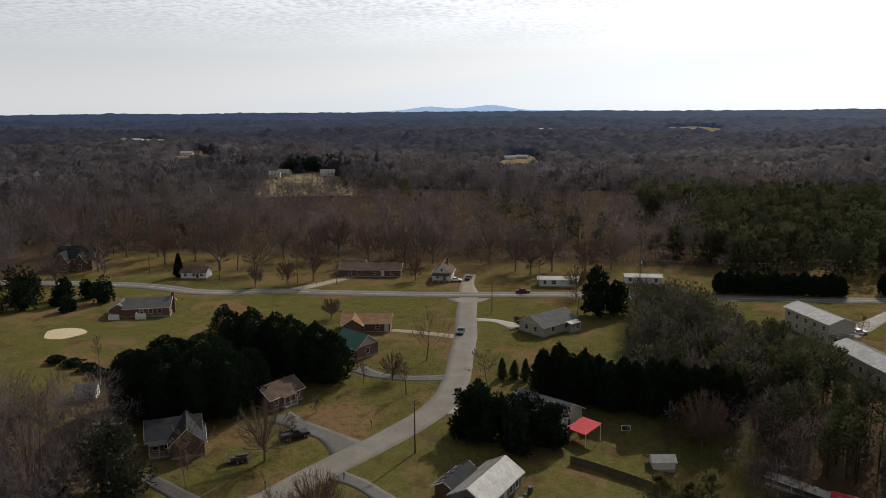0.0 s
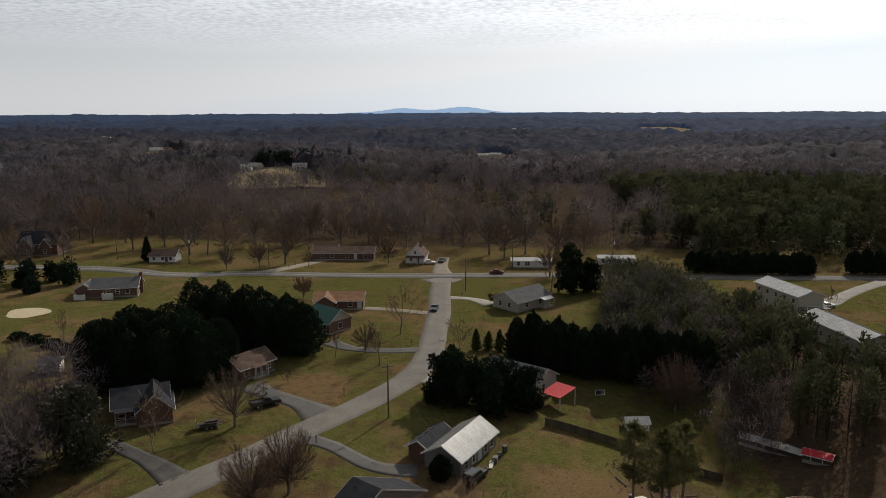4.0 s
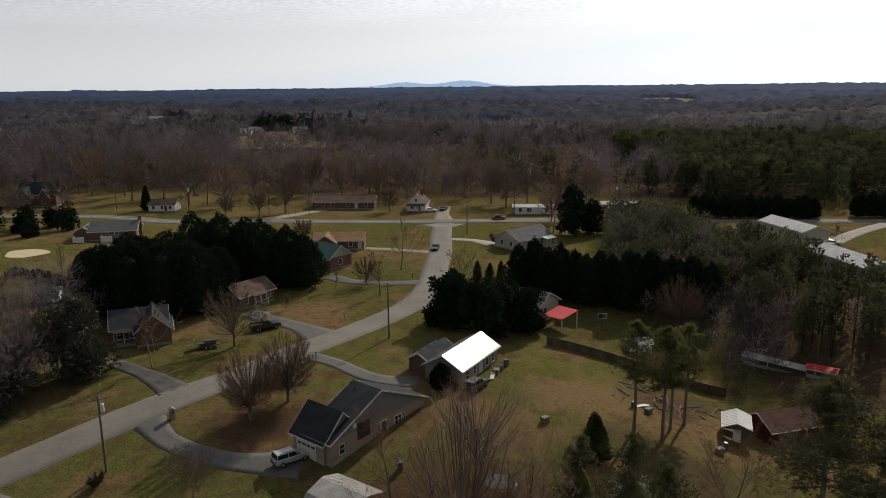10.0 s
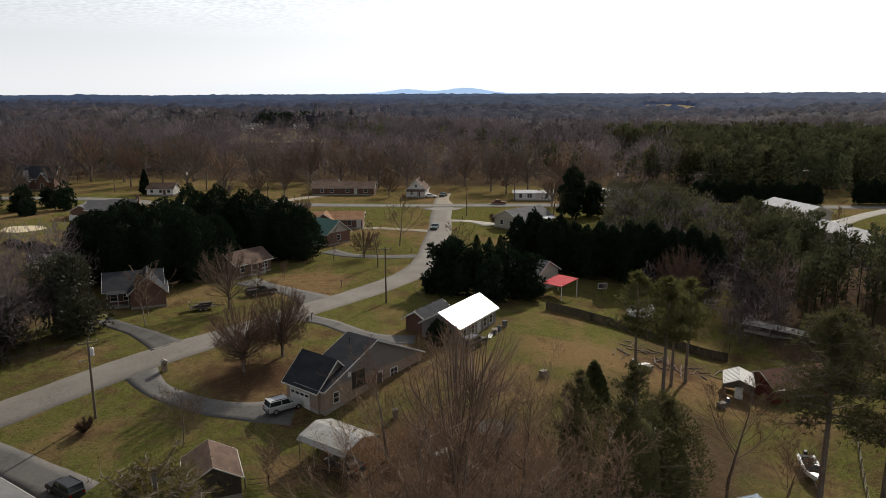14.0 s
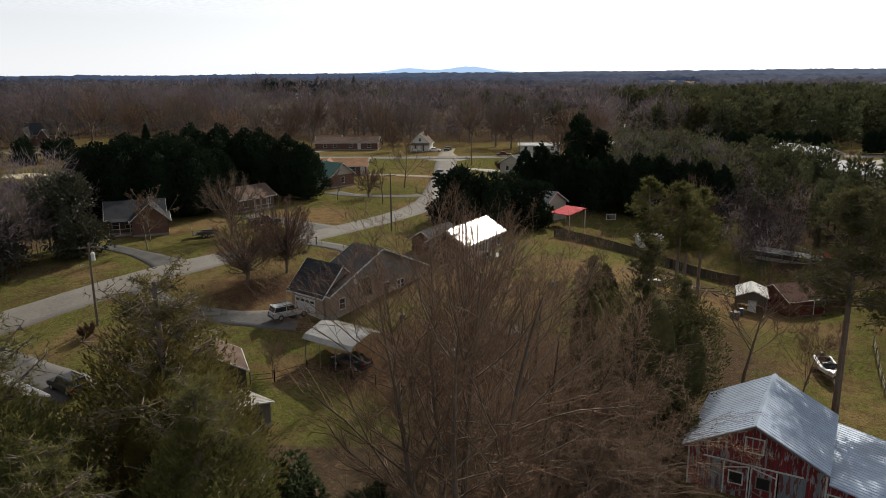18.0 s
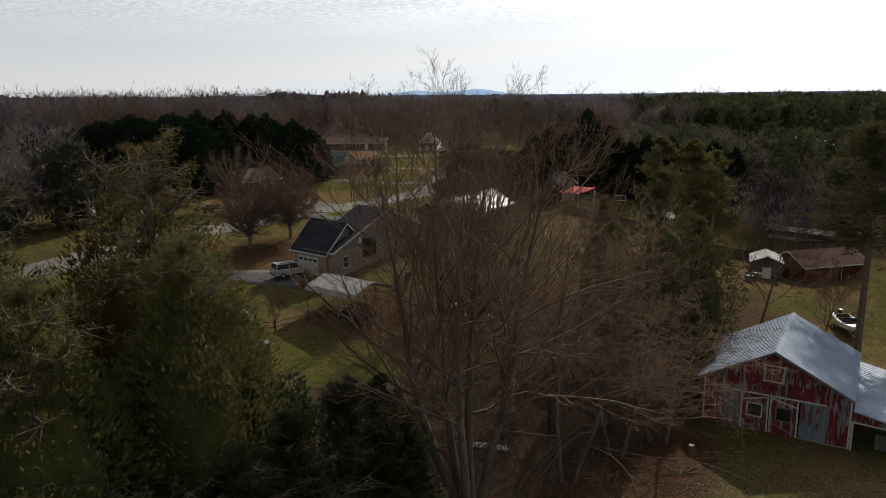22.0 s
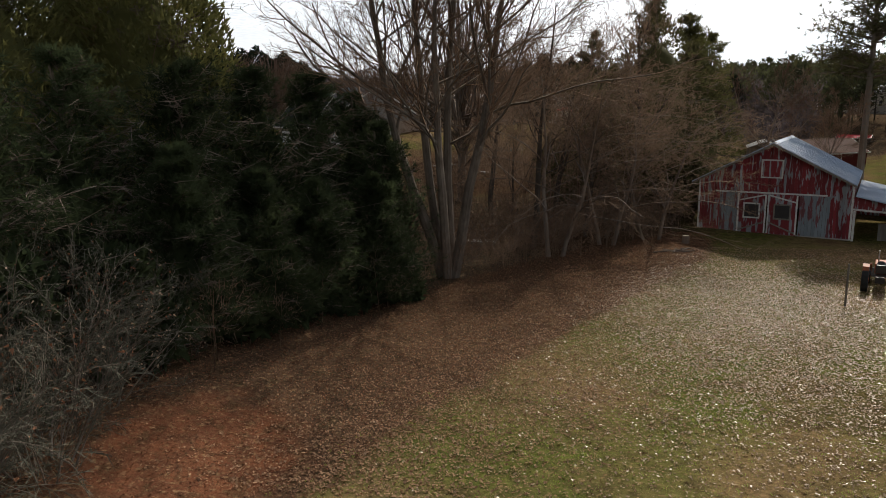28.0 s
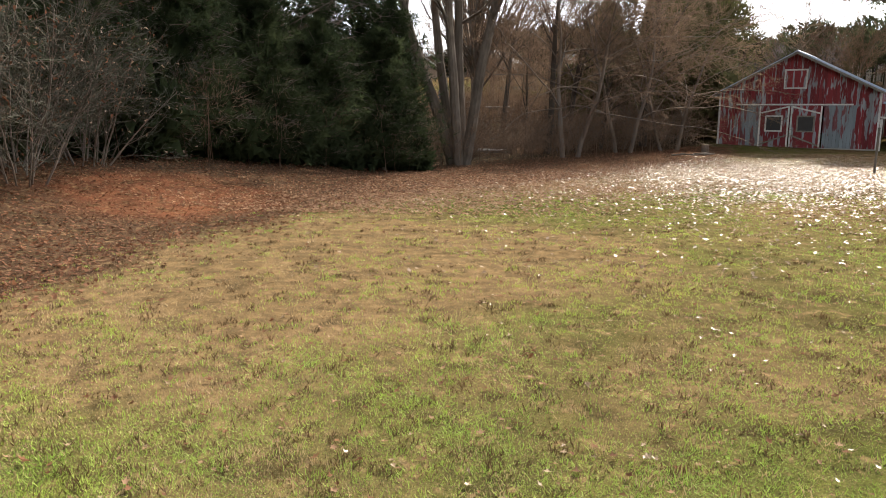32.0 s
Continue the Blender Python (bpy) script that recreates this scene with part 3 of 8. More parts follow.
    for name, val in (("woods", woods), ("litter", litter), ("clay", clay), ("dry", dry)):
        a = ob.data.attributes.new(name, "FLOAT", "POINT")
        a.data.foreach_set("value", np.clip(val, 0, 1.2).astype(np.float32))
    return ob


build_ground()


def ribbon(name, pts, width, material, label, category, lift=0.05, step=2.0, shoulder=0.0):
    """A paved strip along a smooth line, following the ground, with thickness."""
    p = [Vector((a, b, 0)) for a, b in pts]
    line = []
    for i in range(len(p) - 1):
        p0, p1, p2, p3 = p[max(i - 1, 0)], p[i], p[i + 1], p[min(i + 2, len(p) - 1)]
        n = max(2, int((p2 - p1).length / step))
        for k in range(n):
            t = k / n
            line.append(0.5 * (2 * p1 + (p2 - p0) * t + (2 * p0 - 5 * p1 + 4 * p2 - p3) * t * t + (3 * p1 - p0 - 3 * p2 + p3) * t ** 3))
    line.append(p[-1])
    ws = width if isinstance(width, (list, tuple)) else [width, width]
    v, f = [], []
    for i, c in enumerate(line):
        d = (line[min(i + 1, len(line) - 1)] - line[max(i - 1, 0)]).normalized()
        s = Vector((-d.y, d.x, 0))
        w = float(np.interp(i / (len(line) - 1), np.linspace(0, 1, len(ws)), ws)) * (1 + 0.025 * math.sin(i * 1.7) * math.sin(i * 0.63 + 1))
        for k, u in enumerate((-1.02, -1, -0.5, 0, 0.5, 1, 1.02)):
            q = c + s * u * w / 2
            v.append((q.x, q.y, ground(q.x, q.y) + (lift if 0 < k < 6 else -0.15)))
    for i in range(len(line) - 1):
        for k in range(6):
            a = i * 7 + k
            f.append((a, a + 7, a + 8, a + 1))
    ob = new(name, raw_mesh(name, v, f, material))
    return tagged(ob, label, category, kind="structure")


STREET = [(-95, 38), (-78, 59), (-62.8, 75.3), (-52, 88.5), (-43.4, 99.5), (-36.0, 112.5), (-28.6, 124.5), (-22.0, 138.5), (-19.8, 153), (-20.5, 170), (-21.2, 187.3), (-23.5, 210), (-24.8, 229)]
ribbon("road", STREET, 6.2, ASPHALT, "worn pale asphalt street curving down to the junction", "road", 0.035)
MAIN = [(-420, 205), (-168, 224.5), (-112, 221), (-87, 228), (-40, 230.4), (6, 235), (46, 236), (160, 242), (420, 262)]
ribbon("road", MAIN, 6.8, MAIN_ROAD, "grey two-lane asphalt main road", "road", 0.045, 4.0)
ribbon("road", [(-24.5, 222), (-25, 227.2)], [7.5, 15], ASPHALT, "flared asphalt mouth of the street", "road", 0.05, 1.0)
for s in (-0.12, 0.12):
    ribbon("trim", [(a, b + s) for a, b in MAIN], 0.1, PAINT_LINE, "double yellow centre line on asphalt", "road marking", 0.058, 4.0)
for s in (-3.0, 3.0):
    ribbon("trim", [(a, b + s) for a, b in MAIN], 0.09, CONCRETE, "faded white edge line on asphalt", "road marking", 0.058, 4.0)
for pts, w, m, label in (
    ([(-50, 87), (-45, 82.5), (-37, 79.5), (-31.5, 79), (-26.5, 79.5)], [4.6, 3.0, 3.0, 3.6, 6], DRIVE, "grey asphalt driveway to a garage"),
    ([(-36, 110), (-30, 107.5), (-23, 102), (-18.5, 100.5), (-15.0, 100.5)], [4.6, 3.0, 3.0, 3.2, 4], DRIVE, "asphalt driveway to a house"),
    ([(-34.5, 119), (-40, 123.8), (-46.5, 127.5), (-52.5, 131.5)], [8, 4.2, 4.2, 6], DRIVE, "grey asphalt driveway with parked truck"),
    ([(-50, 95), (-57, 100), (-66, 105)], [5, 3, 3], DRIVE, "dark worn driveway under trees"),
    ([(-22, 138), (-17, 138), (-10, 134)], [4, 3.5, 3.5], CONCRETE, "pale concrete driveway entrance"),
    ([(-20.5, 156.8), (-30, 155), (-38, 156), (-44, 160)], [4, 3.2, 3.2, 5], DRIVE, "asphalt driveway to the green-roofed house"),
    ([(-22, 203.5), (-14, 202.5), (-7.5, 197)], [3.5, 3, 6], CONCRETE, "pale concrete driveway"),
    ([(-22, 186), (-34, 189), (-42, 190)], [3.5, 3, 3], GRAVEL, "thin gravel driveway"),
    ([(-25, 233), (-27, 245), (-27.5, 262)], [7, 4.5, 4], GRAVEL, "gravel lane beyond the junction"),
    ([(-84, 231), (-74, 246), (-62, 270)], [5, 4, 4], GRAVEL, "gravel lane beside a brick house"),
    ([(-66, 71), (-59, 69.2), (-51, 66.2), (-44, 63.2)], [4, 4, 4, 5], DRIVE, "asphalt drive beside the pines"),
    ([(120, 240), (103, 226), (86, 208), (80, 202)], [6, 4.5, 4.5, 7], CONCRETE, "pale concrete driveway to long buildings"),
):
    ribbon("driveway", pts, w, m, label, "driveway", 0.03, 1.0)

# ---- trees ----


def prisms(p0, p1, r0, r1):
    """Three-sided tapering sticks."""
    d = p1 - p0
    d /= np.maximum(np.linalg.norm(d, axis=1, keepdims=True), 1e-6)
    ref = np.where(np.abs(d[:, 2:3]) > 0.9, np.array([[1.0, 0, 0]]), np.array([[0, 0, 1.0]]))
    a = np.cross(d, ref)
    a /= np.maximum(np.linalg.norm(a, axis=1, keepdims=True), 1e-6)
    b = np.cross(d, a)
    v = np.empty((len(p0), 6, 3))
    for k in range(3):
        w = 2 * math.pi * k / 3
        o = a * math.cos(w) + b * math.sin(w)
        v[:, k] = p0 + o * r0[:, None]
        v[:, 3 + k] = p1 + o * r1[:, None]
    n = np.arange(len(p0))[:, None] * 6
    f = np.concatenate([n + np.array([[k, (k + 1) % 3, 3 + (k + 1) % 3, 3 + k]]) for k in range(3)])
    return v.reshape(-1, 3), f


def unit(a):
    return a / np.maximum(np.linalg.norm(a, axis=-1, keepdims=True), 1e-9)


def grow(rng, P, D, L, R, levels):
    """Branches, level by level. A level: children, angle, length ratio, radius ratio, pieces, upward pull, waviness, first fraction."""
    out = []
    for lev in range(len(levels) + 1):
        pieces, pull, wave = (levels[lev - 1][4:7] if lev else (8, 0.015, 0.065))
        n = len(P)
        pts = np.empty((n, pieces + 1, 3))
        dirs = np.empty((n, pieces, 3))
        pts[:, 0] = P
        d = D.copy()
        for k in range(pieces):
            d = unit(d + rng.normal(0, wave, (n, 3)) + np.array([0, 0, pull]))
            dirs[:, k] = d
            pts[:, k + 1] = pts[:, k] + d * (L / pieces)[:, None]
        taper = np.linspace(1, 0.35 if lev else 0.14, pieces + 1)
        rad = R[:, None] * taper
        out.append((pts[:, :-1].reshape(-1, 3), pts[:, 1:].reshape(-1, 3), rad[:, :-1].ravel(), rad[:, 1:].ravel()))
        if lev == len(levels):
            break
        m, ang, ratio, rr, _, _, _, first = levels[lev]
        i = np.repeat(np.arange(n), m)
        u = np.tile((np.arange(m) + 0.5) / m, n) + rng.uniform(-0.4, 0.4, n * m) / m
        u = first + (1 - first) * np.clip(u, 0, 1)
        s = np.minimum((u * pieces).astype(int), pieces - 1)
        w = (u * pieces - s)[:, None]
        P = pts[i, s] * (1 - w) + pts[i, s + 1] * w
        base = dirs[i, s]
        side = unit(np.cross(base, rng.normal(0, 1, (n * m, 3))))
        a = ang * rng.uniform(0.6, 1.3, n * m)[:, None]
        D = unit(base * np.cos(a) + side * np.sin(a))
        L = L[i] * ratio * rng.uniform(0.6, 1.15, n * m) * (1.15 - 0.55 * u)
        R = np.maximum(rad[i, s] * rr, 0.004) * rng.uniform(0.7, 1.1, n * m)
    return out


def join_sticks(levels):
    return prisms(*[np.concatenate([l[k] for l in levels]) for k in range(4)])


def twig_mesh(levels, rng, flat=1):
    """Limbs as sticks and the outermost levels as flat slivers, all in triangles."""
    v, f = join_sticks(levels[:-flat])
    V, F, n = [v], [f[:, [0, 1, 2]], f[:, [0, 2, 3]]], len(v)
    for p0, p1, r0, r1 in levels[-flat:]:
        d = unit(p1 - p0)
        s = unit(np.cross(d, rng.normal(0, 1, d.shape))) * (r0 * 1.25)[:, None]
        t = np.stack([p0 + s, p0 - s, p1 + d * 0.12 * np.linalg.norm(p1 - p0, axis=1, keepdims=True)], 1).reshape(-1, 3)
        V.append(t)
        F.append(np.arange(len(t)).reshape(-1, 3) + n)
        n += len(t)
    return np.concatenate(V), np.concatenate(F)


def fit_height(out, height):
    """Scales a grown tree so that its top stands at the height."""
    k = height / np.quantile(out[-1][1][:, 2], 0.985)
    return [(a * k, b * k, c, d) for a, b, c, d in out]


FORMS = {
    # spreading crown from one trunk
    "spread": dict(stems=1, lean=0.03, trunk=0.45, levels=[(13, 0.9, 0.85, 0.5, 6, 0.10, 0.13, 0.3), (8, 0.75, 0.52, 0.55, 4, 0.05, 0.16, 0.15), (7, 0.7, 0.5, 0.55, 3, 0.05, 0.18, 0.15), (5, 0.7, 0.6, 0.6, 2, 0.03, 0.2, 0.1)]),
    # several stems fanning out from the foot
    "fan": dict(stems=5, lean=0.24, trunk=0.84, levels=[(17, 0.80, 0.50, 0.5, 7, 0.06, 0.13, 0.32), (10, 0.65, 0.5, 0.55, 5, 0.07, 0.15, 0.15), (8, 0.6, 0.5, 0.6, 3, 0.07, 0.16, 0.12), (4, 0.6, 0.6, 0.6, 2, 0.05, 0.18, 0.1)]),
    # long limbs that rise, arch over and hang
    "arch": dict(stems=2, lean=0.16, trunk=0.62, levels=[(15, 0.95, 0.82, 0.42, 9, -0.055, 0.09, 0.22), (9, 0.6, 0.40, 0.5, 5, -0.05, 0.13, 0.2), (6, 0.7, 0.5, 0.6, 3, -0.03, 0.18, 0.12), (4, 0.7, 0.6, 0.6, 2, 0.0, 0.2, 0.1)]),
    # upright egg of many ascending limbs
    "vase": dict(stems=1, lean=0.02, trunk=0.30, levels=[(46, 0.95, 1.9, 0.42, 6, 0.15, 0.06, 0.5), (16, 0.45, 0.42, 0.5, 3, 0.10, 0.10, 0.15), (9, 0.5, 0.5, 0.6, 2, 0.06, 0.15, 0.1)]),
    # slim forest tree
    "slim": dict(stems=1, lean=0.04, trunk=0.8, levels=[(18, 0.75, 0.36, 0.42, 5, 0.10, 0.12, 0.3), (7, 0.7, 0.5, 0.55, 3, 0.05, 0.16, 0.15), (6, 0.7, 0.5, 0.6, 2, 0.04, 0.18, 0.15), (4, 0.7, 0.6, 0.6, 1, 0.03, 0.2, 0.1)]),
    # low, many-stemmed shrub
    "shrub": dict(stems=14, lean=0.7, trunk=0.75, levels=[(8, 0.55, 0.5, 0.5, 4, -0.03, 0.2, 0.15), (7, 0.6, 0.5, 0.6, 3, -0.03, 0.2, 0.1), (5, 0.7, 0.5, 0.65, 1, 0.0, 0.2, 0.1)]),
}


def bare_tree(x, y, height, form, seed, label, r=None, twig=None, bark=None, thin=0.012, width=1.0, group="", dry=0):
    rng = np.random.default_rng(seed)
    spec = FORMS[form]
    n = spec["stems"]
    far = math.hypot(x, y) > 120 or (form == "shrub" and r < 0.024)
    levels = [(l[0] if i == 0 or not far else max(2, round(l[0] * 0.56)),) + l[1:] for i, l in enumerate(spec["levels"])]
    thin = thin * (2.2 if far else 1)
    a = rng.uniform(0, 2 * math.pi, n) if n == 1 else np.arange(n) * 2 * math.pi / n + rng.uniform(-0.4, 0.4, n)
    lean = spec["lean"] * rng.uniform(0.4, 1.2, n)
    D = unit(np.stack([np.cos(a) * lean, np.sin(a) * lean, np.ones(n)], 1))
    P = np.stack([np.cos(a) * 0.22 * (n > 1), np.sin(a) * 0.22 * (n > 1), np.full(n, -0.3)], 1)
    r = r or height * 0.017
    out = grow(rng, P, D, np.full(n, height * spec["trunk"]) * rng.uniform(0.85, 1.1, n), np.full(n, r) * rng.uniform(0.7, 1.1, n), levels)
    out = [(o[0], o[1], np.maximum(o[2], thin), np.maximum(o[3], thin * 0.7)) for o in fit_height(out, height)]
    for o in out:
        for q in (o[0], o[1]):
            q[:, :2] *= width
    ob = thing("shrub" if form == "shrub" else "tree", x, y, label=label, category="bare shrub" if form == "shrub" else "bare tree", group=group)
    k = len(out[0][0]) // n
    for i in range(n):
        seg = [o[i * k:(i + 1) * k] for o in out[0]]
        path = [tuple(p) for p in seg[0]] + [tuple(seg[1][-1])]
        sh = Shape().tube(path, list(seg[2]) + [float(seg[3][-1])], 9 if math.hypot(x, y) < 60 and form != "shrub" else 5)
        part("trunk" if n == 1 else "stem", sh, bark or BARK, ob)
    v, f = join_sticks(out[1:2])
    tagged(part("branchwork", raw_mesh("branchwork", v, f, bark or BARK), None, ob), kind="stuff")
    v, f = twig_mesh(out[2:], rng, 2 if len(out) > 4 else 1)
    part("crown", raw_mesh("crown", v, f, twig or TWIG), None, ob)
    if dry:
        p = out[-1][1][rng.integers(0, len(out[-1][1]), dry)]
        lv, lf = flakes(rng, p, rng.normal(0, 1, p.shape), 0.07, -0.6, 0.3)
        part("dead_leaves", raw_mesh("dead_leaves", lv, lf, LEAF_RED if seed % 2 else LEAF_BROWN), None, ob, "curled dead leaves still hanging")
    return ob


def flakes(rng, pts, out_dir, size, droop=0.3, slim=0.35):
    """Small leafy triangles, two to a tuft, that stand out from the crown."""
    n = len(pts)
    v, f = [], []
    for k in range(2):
        d = unit(out_dir + rng.normal(0, 0.45, (n, 3)) + np.array([0, 0, droop]))
        s = unit(np.cross(d, rng.normal(0, 1, (n, 3))))
        L = size * rng.uniform(0.6, 1.3, n)[:, None]
        b0 = pts - d * L * 0.35 + s * L * slim
        b1 = pts - d * L * 0.35 - s * L * slim
        v.append(np.stack([b0, b1, pts + d * L * 0.75], 1).reshape(-1, 3))
    v = np.concatenate(v)
    return v, np.arange(len(v)).reshape(-1, 3)


def lumps(rng, u, a):
    """An uneven outline for a crown."""
    s = np.zeros_like(u)
    for k in range(7):
        s += np.sin(a * rng.integers(1, 7) + u * rng.uniform(3, 22) + rng.uniform(0, 6)) * rng.uniform(0.02, 0.07)
    for k in range(22):
        w = np.angle(np.exp(1j * (a - rng.uniform(0, 2 * math.pi))))
        s += rng.uniform(-0.12, 0.26) * np.exp(-(w / 0.42) ** 2 - ((u - rng.uniform(0.05, 0.95)) / 0.10) ** 2)
    return 1 + s


def conifer_crown(rng, height, radius, n, shape, size, base=0.04, slim=0.35):
    u = rng.uniform(0, 1, n) ** 0.85
    a = rng.uniform(0, 2 * math.pi, n)
    prof = {"cone": (1 - u) ** 0.75 * np.minimum(1, 0.5 + u * 5), "egg": (1 - u ** 3.0) ** 0.62 * np.minimum(1, 0.72 + u), "dome": (1 - u ** 4.0) ** 0.5 * np.minimum(1, 0.80 + u)}[shape]
    r = radius * prof * lumps(rng, u, a) ** (0.35 if shape == "dome" else 1.0) * rng.uniform(0.66, 1.08, n) + 0.05
    pts = np.stack([r * np.cos(a), r * np.sin(a), height * (base + (0.97 - base) * u)], 1)
    q = rng.uniform(0, 6, 3)
    pts[:, 2] *= 1 - (0.20 if shape == "egg" else 0.12 if shape == "dome" else 0.05) * u * (0.5 + 0.5 * np.sin(2 * a + q[0]) * np.sin(3 * a + q[1]))
    pts[:, :2] += np.outer(u, [math.cos(q[2]), math.sin(q[2])]) * radius * 0.12
    o = unit(np.stack([np.cos(a), np.sin(a), 0.25 + 0.9 * u], 1))
    v, f = flakes(rng, pts, o, size, slim=slim)
    # an inner body that stops the light
    m, k = 9, 10
    uu, aa = np.meshgrid(np.linspace(0, 1, m), np.arange(k) * 2 * math.pi / k, indexing="ij")
    pr = {"cone": (1 - uu) ** 0.75 * np.minimum(1, 0.5 + uu * 5), "egg": (1 - uu ** 3.0) ** 0.62 * np.minimum(1, 0.72 + uu), "dome": (1 - uu ** 4.0) ** 0.5 * np.minimum(1, 0.80 + uu)}[shape]
    rr = radius * 0.62 * pr
    core = np.stack([rr * np.cos(aa), rr * np.sin(aa), height * (base + (0.78 - base) * uu)], -1).reshape(-1, 3)
    cf = []
    for i in range(m - 1):
        for j in range(k):
            q = [i * k + j, i * k + (j + 1) % k, (i + 1) * k + (j + 1) % k, (i + 1) * k + j]
            cf += [(q[0], q[1], q[2]), (q[0], q[2], q[3])]
    return np.concatenate([v, core]), np.concatenate([f, np.array(cf) + len(v)])


def lobed_crown(rng, height, radius, n, size, lobes=30, base=0.03):
    """A broad crown of many overlapping leafy lobes, ragged and uneven."""
    u = rng.uniform(0.10, 0.86, lobes)
    u[: lobes // 4] = rng.uniform(0.10, 0.25, lobes // 4)
    a = rng.uniform(0, 2 * math.pi, lobes)
    env = np.sqrt(np.maximum(0.05, 1 - np.maximum(0, (u - 0.30) / 0.62) ** 2))
    rad = radius * 0.72 * env * rng.uniform(0.35, 1.08, lobes)
    c = np.stack([rad * np.cos(a), rad * np.sin(a), height * (base + (1 - base) * u)], 1)
    rl = radius * rng.uniform(0.24, 0.44, lobes)
    i = rng.integers(0, lobes, n)
    d = unit(rng.normal(0, 1, (n, 3)) + np.array([0, 0, 0.25]))
    pts = c[i] + d * (rl[i] * rng.uniform(0.62, 1.08, n))[:, None] * np.array([1, 1, 1.15])
    pts[:, 2] = np.clip(pts[:, 2], 0.08, height * 1.04)
    v, f = flakes(rng, pts, d, size)
    m = 8
    th = np.arange(m) * 2 * math.pi / m
    core = [(0, 0, height * 0.04)] + [(radius * k * math.cos(w), radius * k * math.sin(w), height * z) for k, z in ((0.34, 0.08), (0.42, 0.32), (0.26, 0.58)) for w in th] + [(0, 0, height * 0.70)]
    cf = [(0, 1 + (j + 1) % m, 1 + j) for j in range(m)]
    for r in range(2):
        for j in range(m):
            p, q = 1 + r * m + j, 1 + r * m + (j + 1) % m
            cf += [(p, q, q + m), (p, q + m, p + m)]
    e = len(core) - 1
    cf += [(e - m + j, e - m + (j + 1) % m, e) for j in range(m)]
    return np.concatenate([v, np.array(core)]), np.concatenate([f, np.array(cf) + len(v)])


def round_tree(x, y, height, spread, seed, label, twig, bark=None, limbs=64, foot=0.16, thin=0.018, group="", rise=0.55):
    """A bare tree whose many limbs arch out of a short trunk to an even round crown."""
    rng = np.random.default_rng(seed)
    ob = thing("tree", x, y, label=label, category="bare tree", group=group)
    bark = bark or BARK
    zt = height * 0.5
    part("trunk", Shape().tube([(0, 0, -0.3), (0.03, 0, height * foot), (0, 0.04, zt)], [height * 0.024, height * 0.018, height * 0.008], 9), bark, ob)
    d = unit(rng.normal(0, 1, (limbs, 3)) * np.array([1, 1, 0.75]) + np.array([0, 0, rise]))
    tip = d * np.array([spread, spread, height * 0.44]) * rng.uniform(0.86, 1.03, limbs)[:, None] + np.array([0, 0, height * 0.56])
    root = np.stack([np.zeros(limbs), np.zeros(limbs), height * rng.uniform(foot, 0.44, limbs)], 1)
    mid = root * 0.45 + tip * 0.55 + np.column_stack([(tip - root)[:, :2] * 0.16, -0.02 * height * np.ones(limbs)])
    s = np.linspace(0, 1, 8)[None, :, None]
    line = (1 - s) ** 2 * root[:, None] + 2 * s * (1 - s) * mid[:, None] + s ** 2 * tip[:, None] + rng.normal(0, 0.006 * height, (limbs, 8, 3)) * s
    w = height * 0.0062 * np.linspace(1, 0.25, 8)[None, :] * np.ones((limbs, 1))
    main = (line[:, :-1].reshape(-1, 3), line[:, 1:].reshape(-1, 3), np.maximum(w[:, :-1], thin).ravel(), np.maximum(w[:, 1:], thin * 0.8).ravel())
    v, f = prisms(*main)
    tagged(part("branchwork", raw_mesh("branchwork", v, f, bark), None, ob), kind="stuff")
    k = 26
    i = np.repeat(np.arange(limbs), k)
    u = rng.uniform(0.28, 1.0, limbs * k)
    j = np.minimum((u * 7).astype(int), 6)
    q = (u * 7 - j)[:, None]
    p0 = line[i, j] * (1 - q) + line[i, j + 1] * q
    dd = unit(unit(line[i, j + 1] - line[i, j]) + rng.normal(0, 0.5, (limbs * k, 3)) + np.array([0, 0, 0.2]))
    L = height * 0.085 * rng.uniform(0.5, 1.2, limbs * k)
    p1 = p0 + dd * L[:, None]
    a = (p0, p1, np.full(len(p0), thin * 0.75), np.full(len(p0), thin * 0.5))
    n = np.repeat(np.arange(len(p0)), 4)
    g = rng.uniform(0.2, 1, len(n))[:, None]
    r0 = p0[n] * (1 - g) + p1[n] * g
    r1 = r0 + unit(dd[n] + rng.normal(0, 0.6, (len(n), 3))) * (L[n] * 0.6)[:, None]
    b = (r0, r1, np.full(len(n), thin * 0.55), np.full(len(n), thin * 0.4))
    v, f = twig_mesh([(p0[:1], p1[:1], a[2][:1], a[3][:1]), a, b], rng, 2)
    part("crown", raw_mesh("crown", v, f, twig), None, ob)
    return ob


def trunk_shape(height, r, rng):
    pts = [(rng.normal(0, 0.03) * i, rng.normal(0, 0.03) * i, -0.3 + (height + 0.3) * i / 4) for i in range(5)]
    return Shape().tube(pts, [r * 1.2, r, r * 0.85, r * 0.65, r * 0.35], 7)


def conifer(x, y, height, radius, seed, label, shape="cone", n=2600, size=0.6, material=None, base=0.04, group="", name="tree"):
    rng = np.random.default_rng(seed)
    ob = thing(name, x, y, label=label, category="evergreen tree", group=group)
    part("trunk", trunk_shape(height * 0.8, height * 0.016, rng), BARK, ob)
    v, f = lobed_crown(rng, height, radius, n, size) if shape == "lobed" else conifer_crown(rng, height, radius, n, shape, size, base)
    part("crown", raw_mesh("crown", v, f, material or CEDAR), None, ob)
    return ob


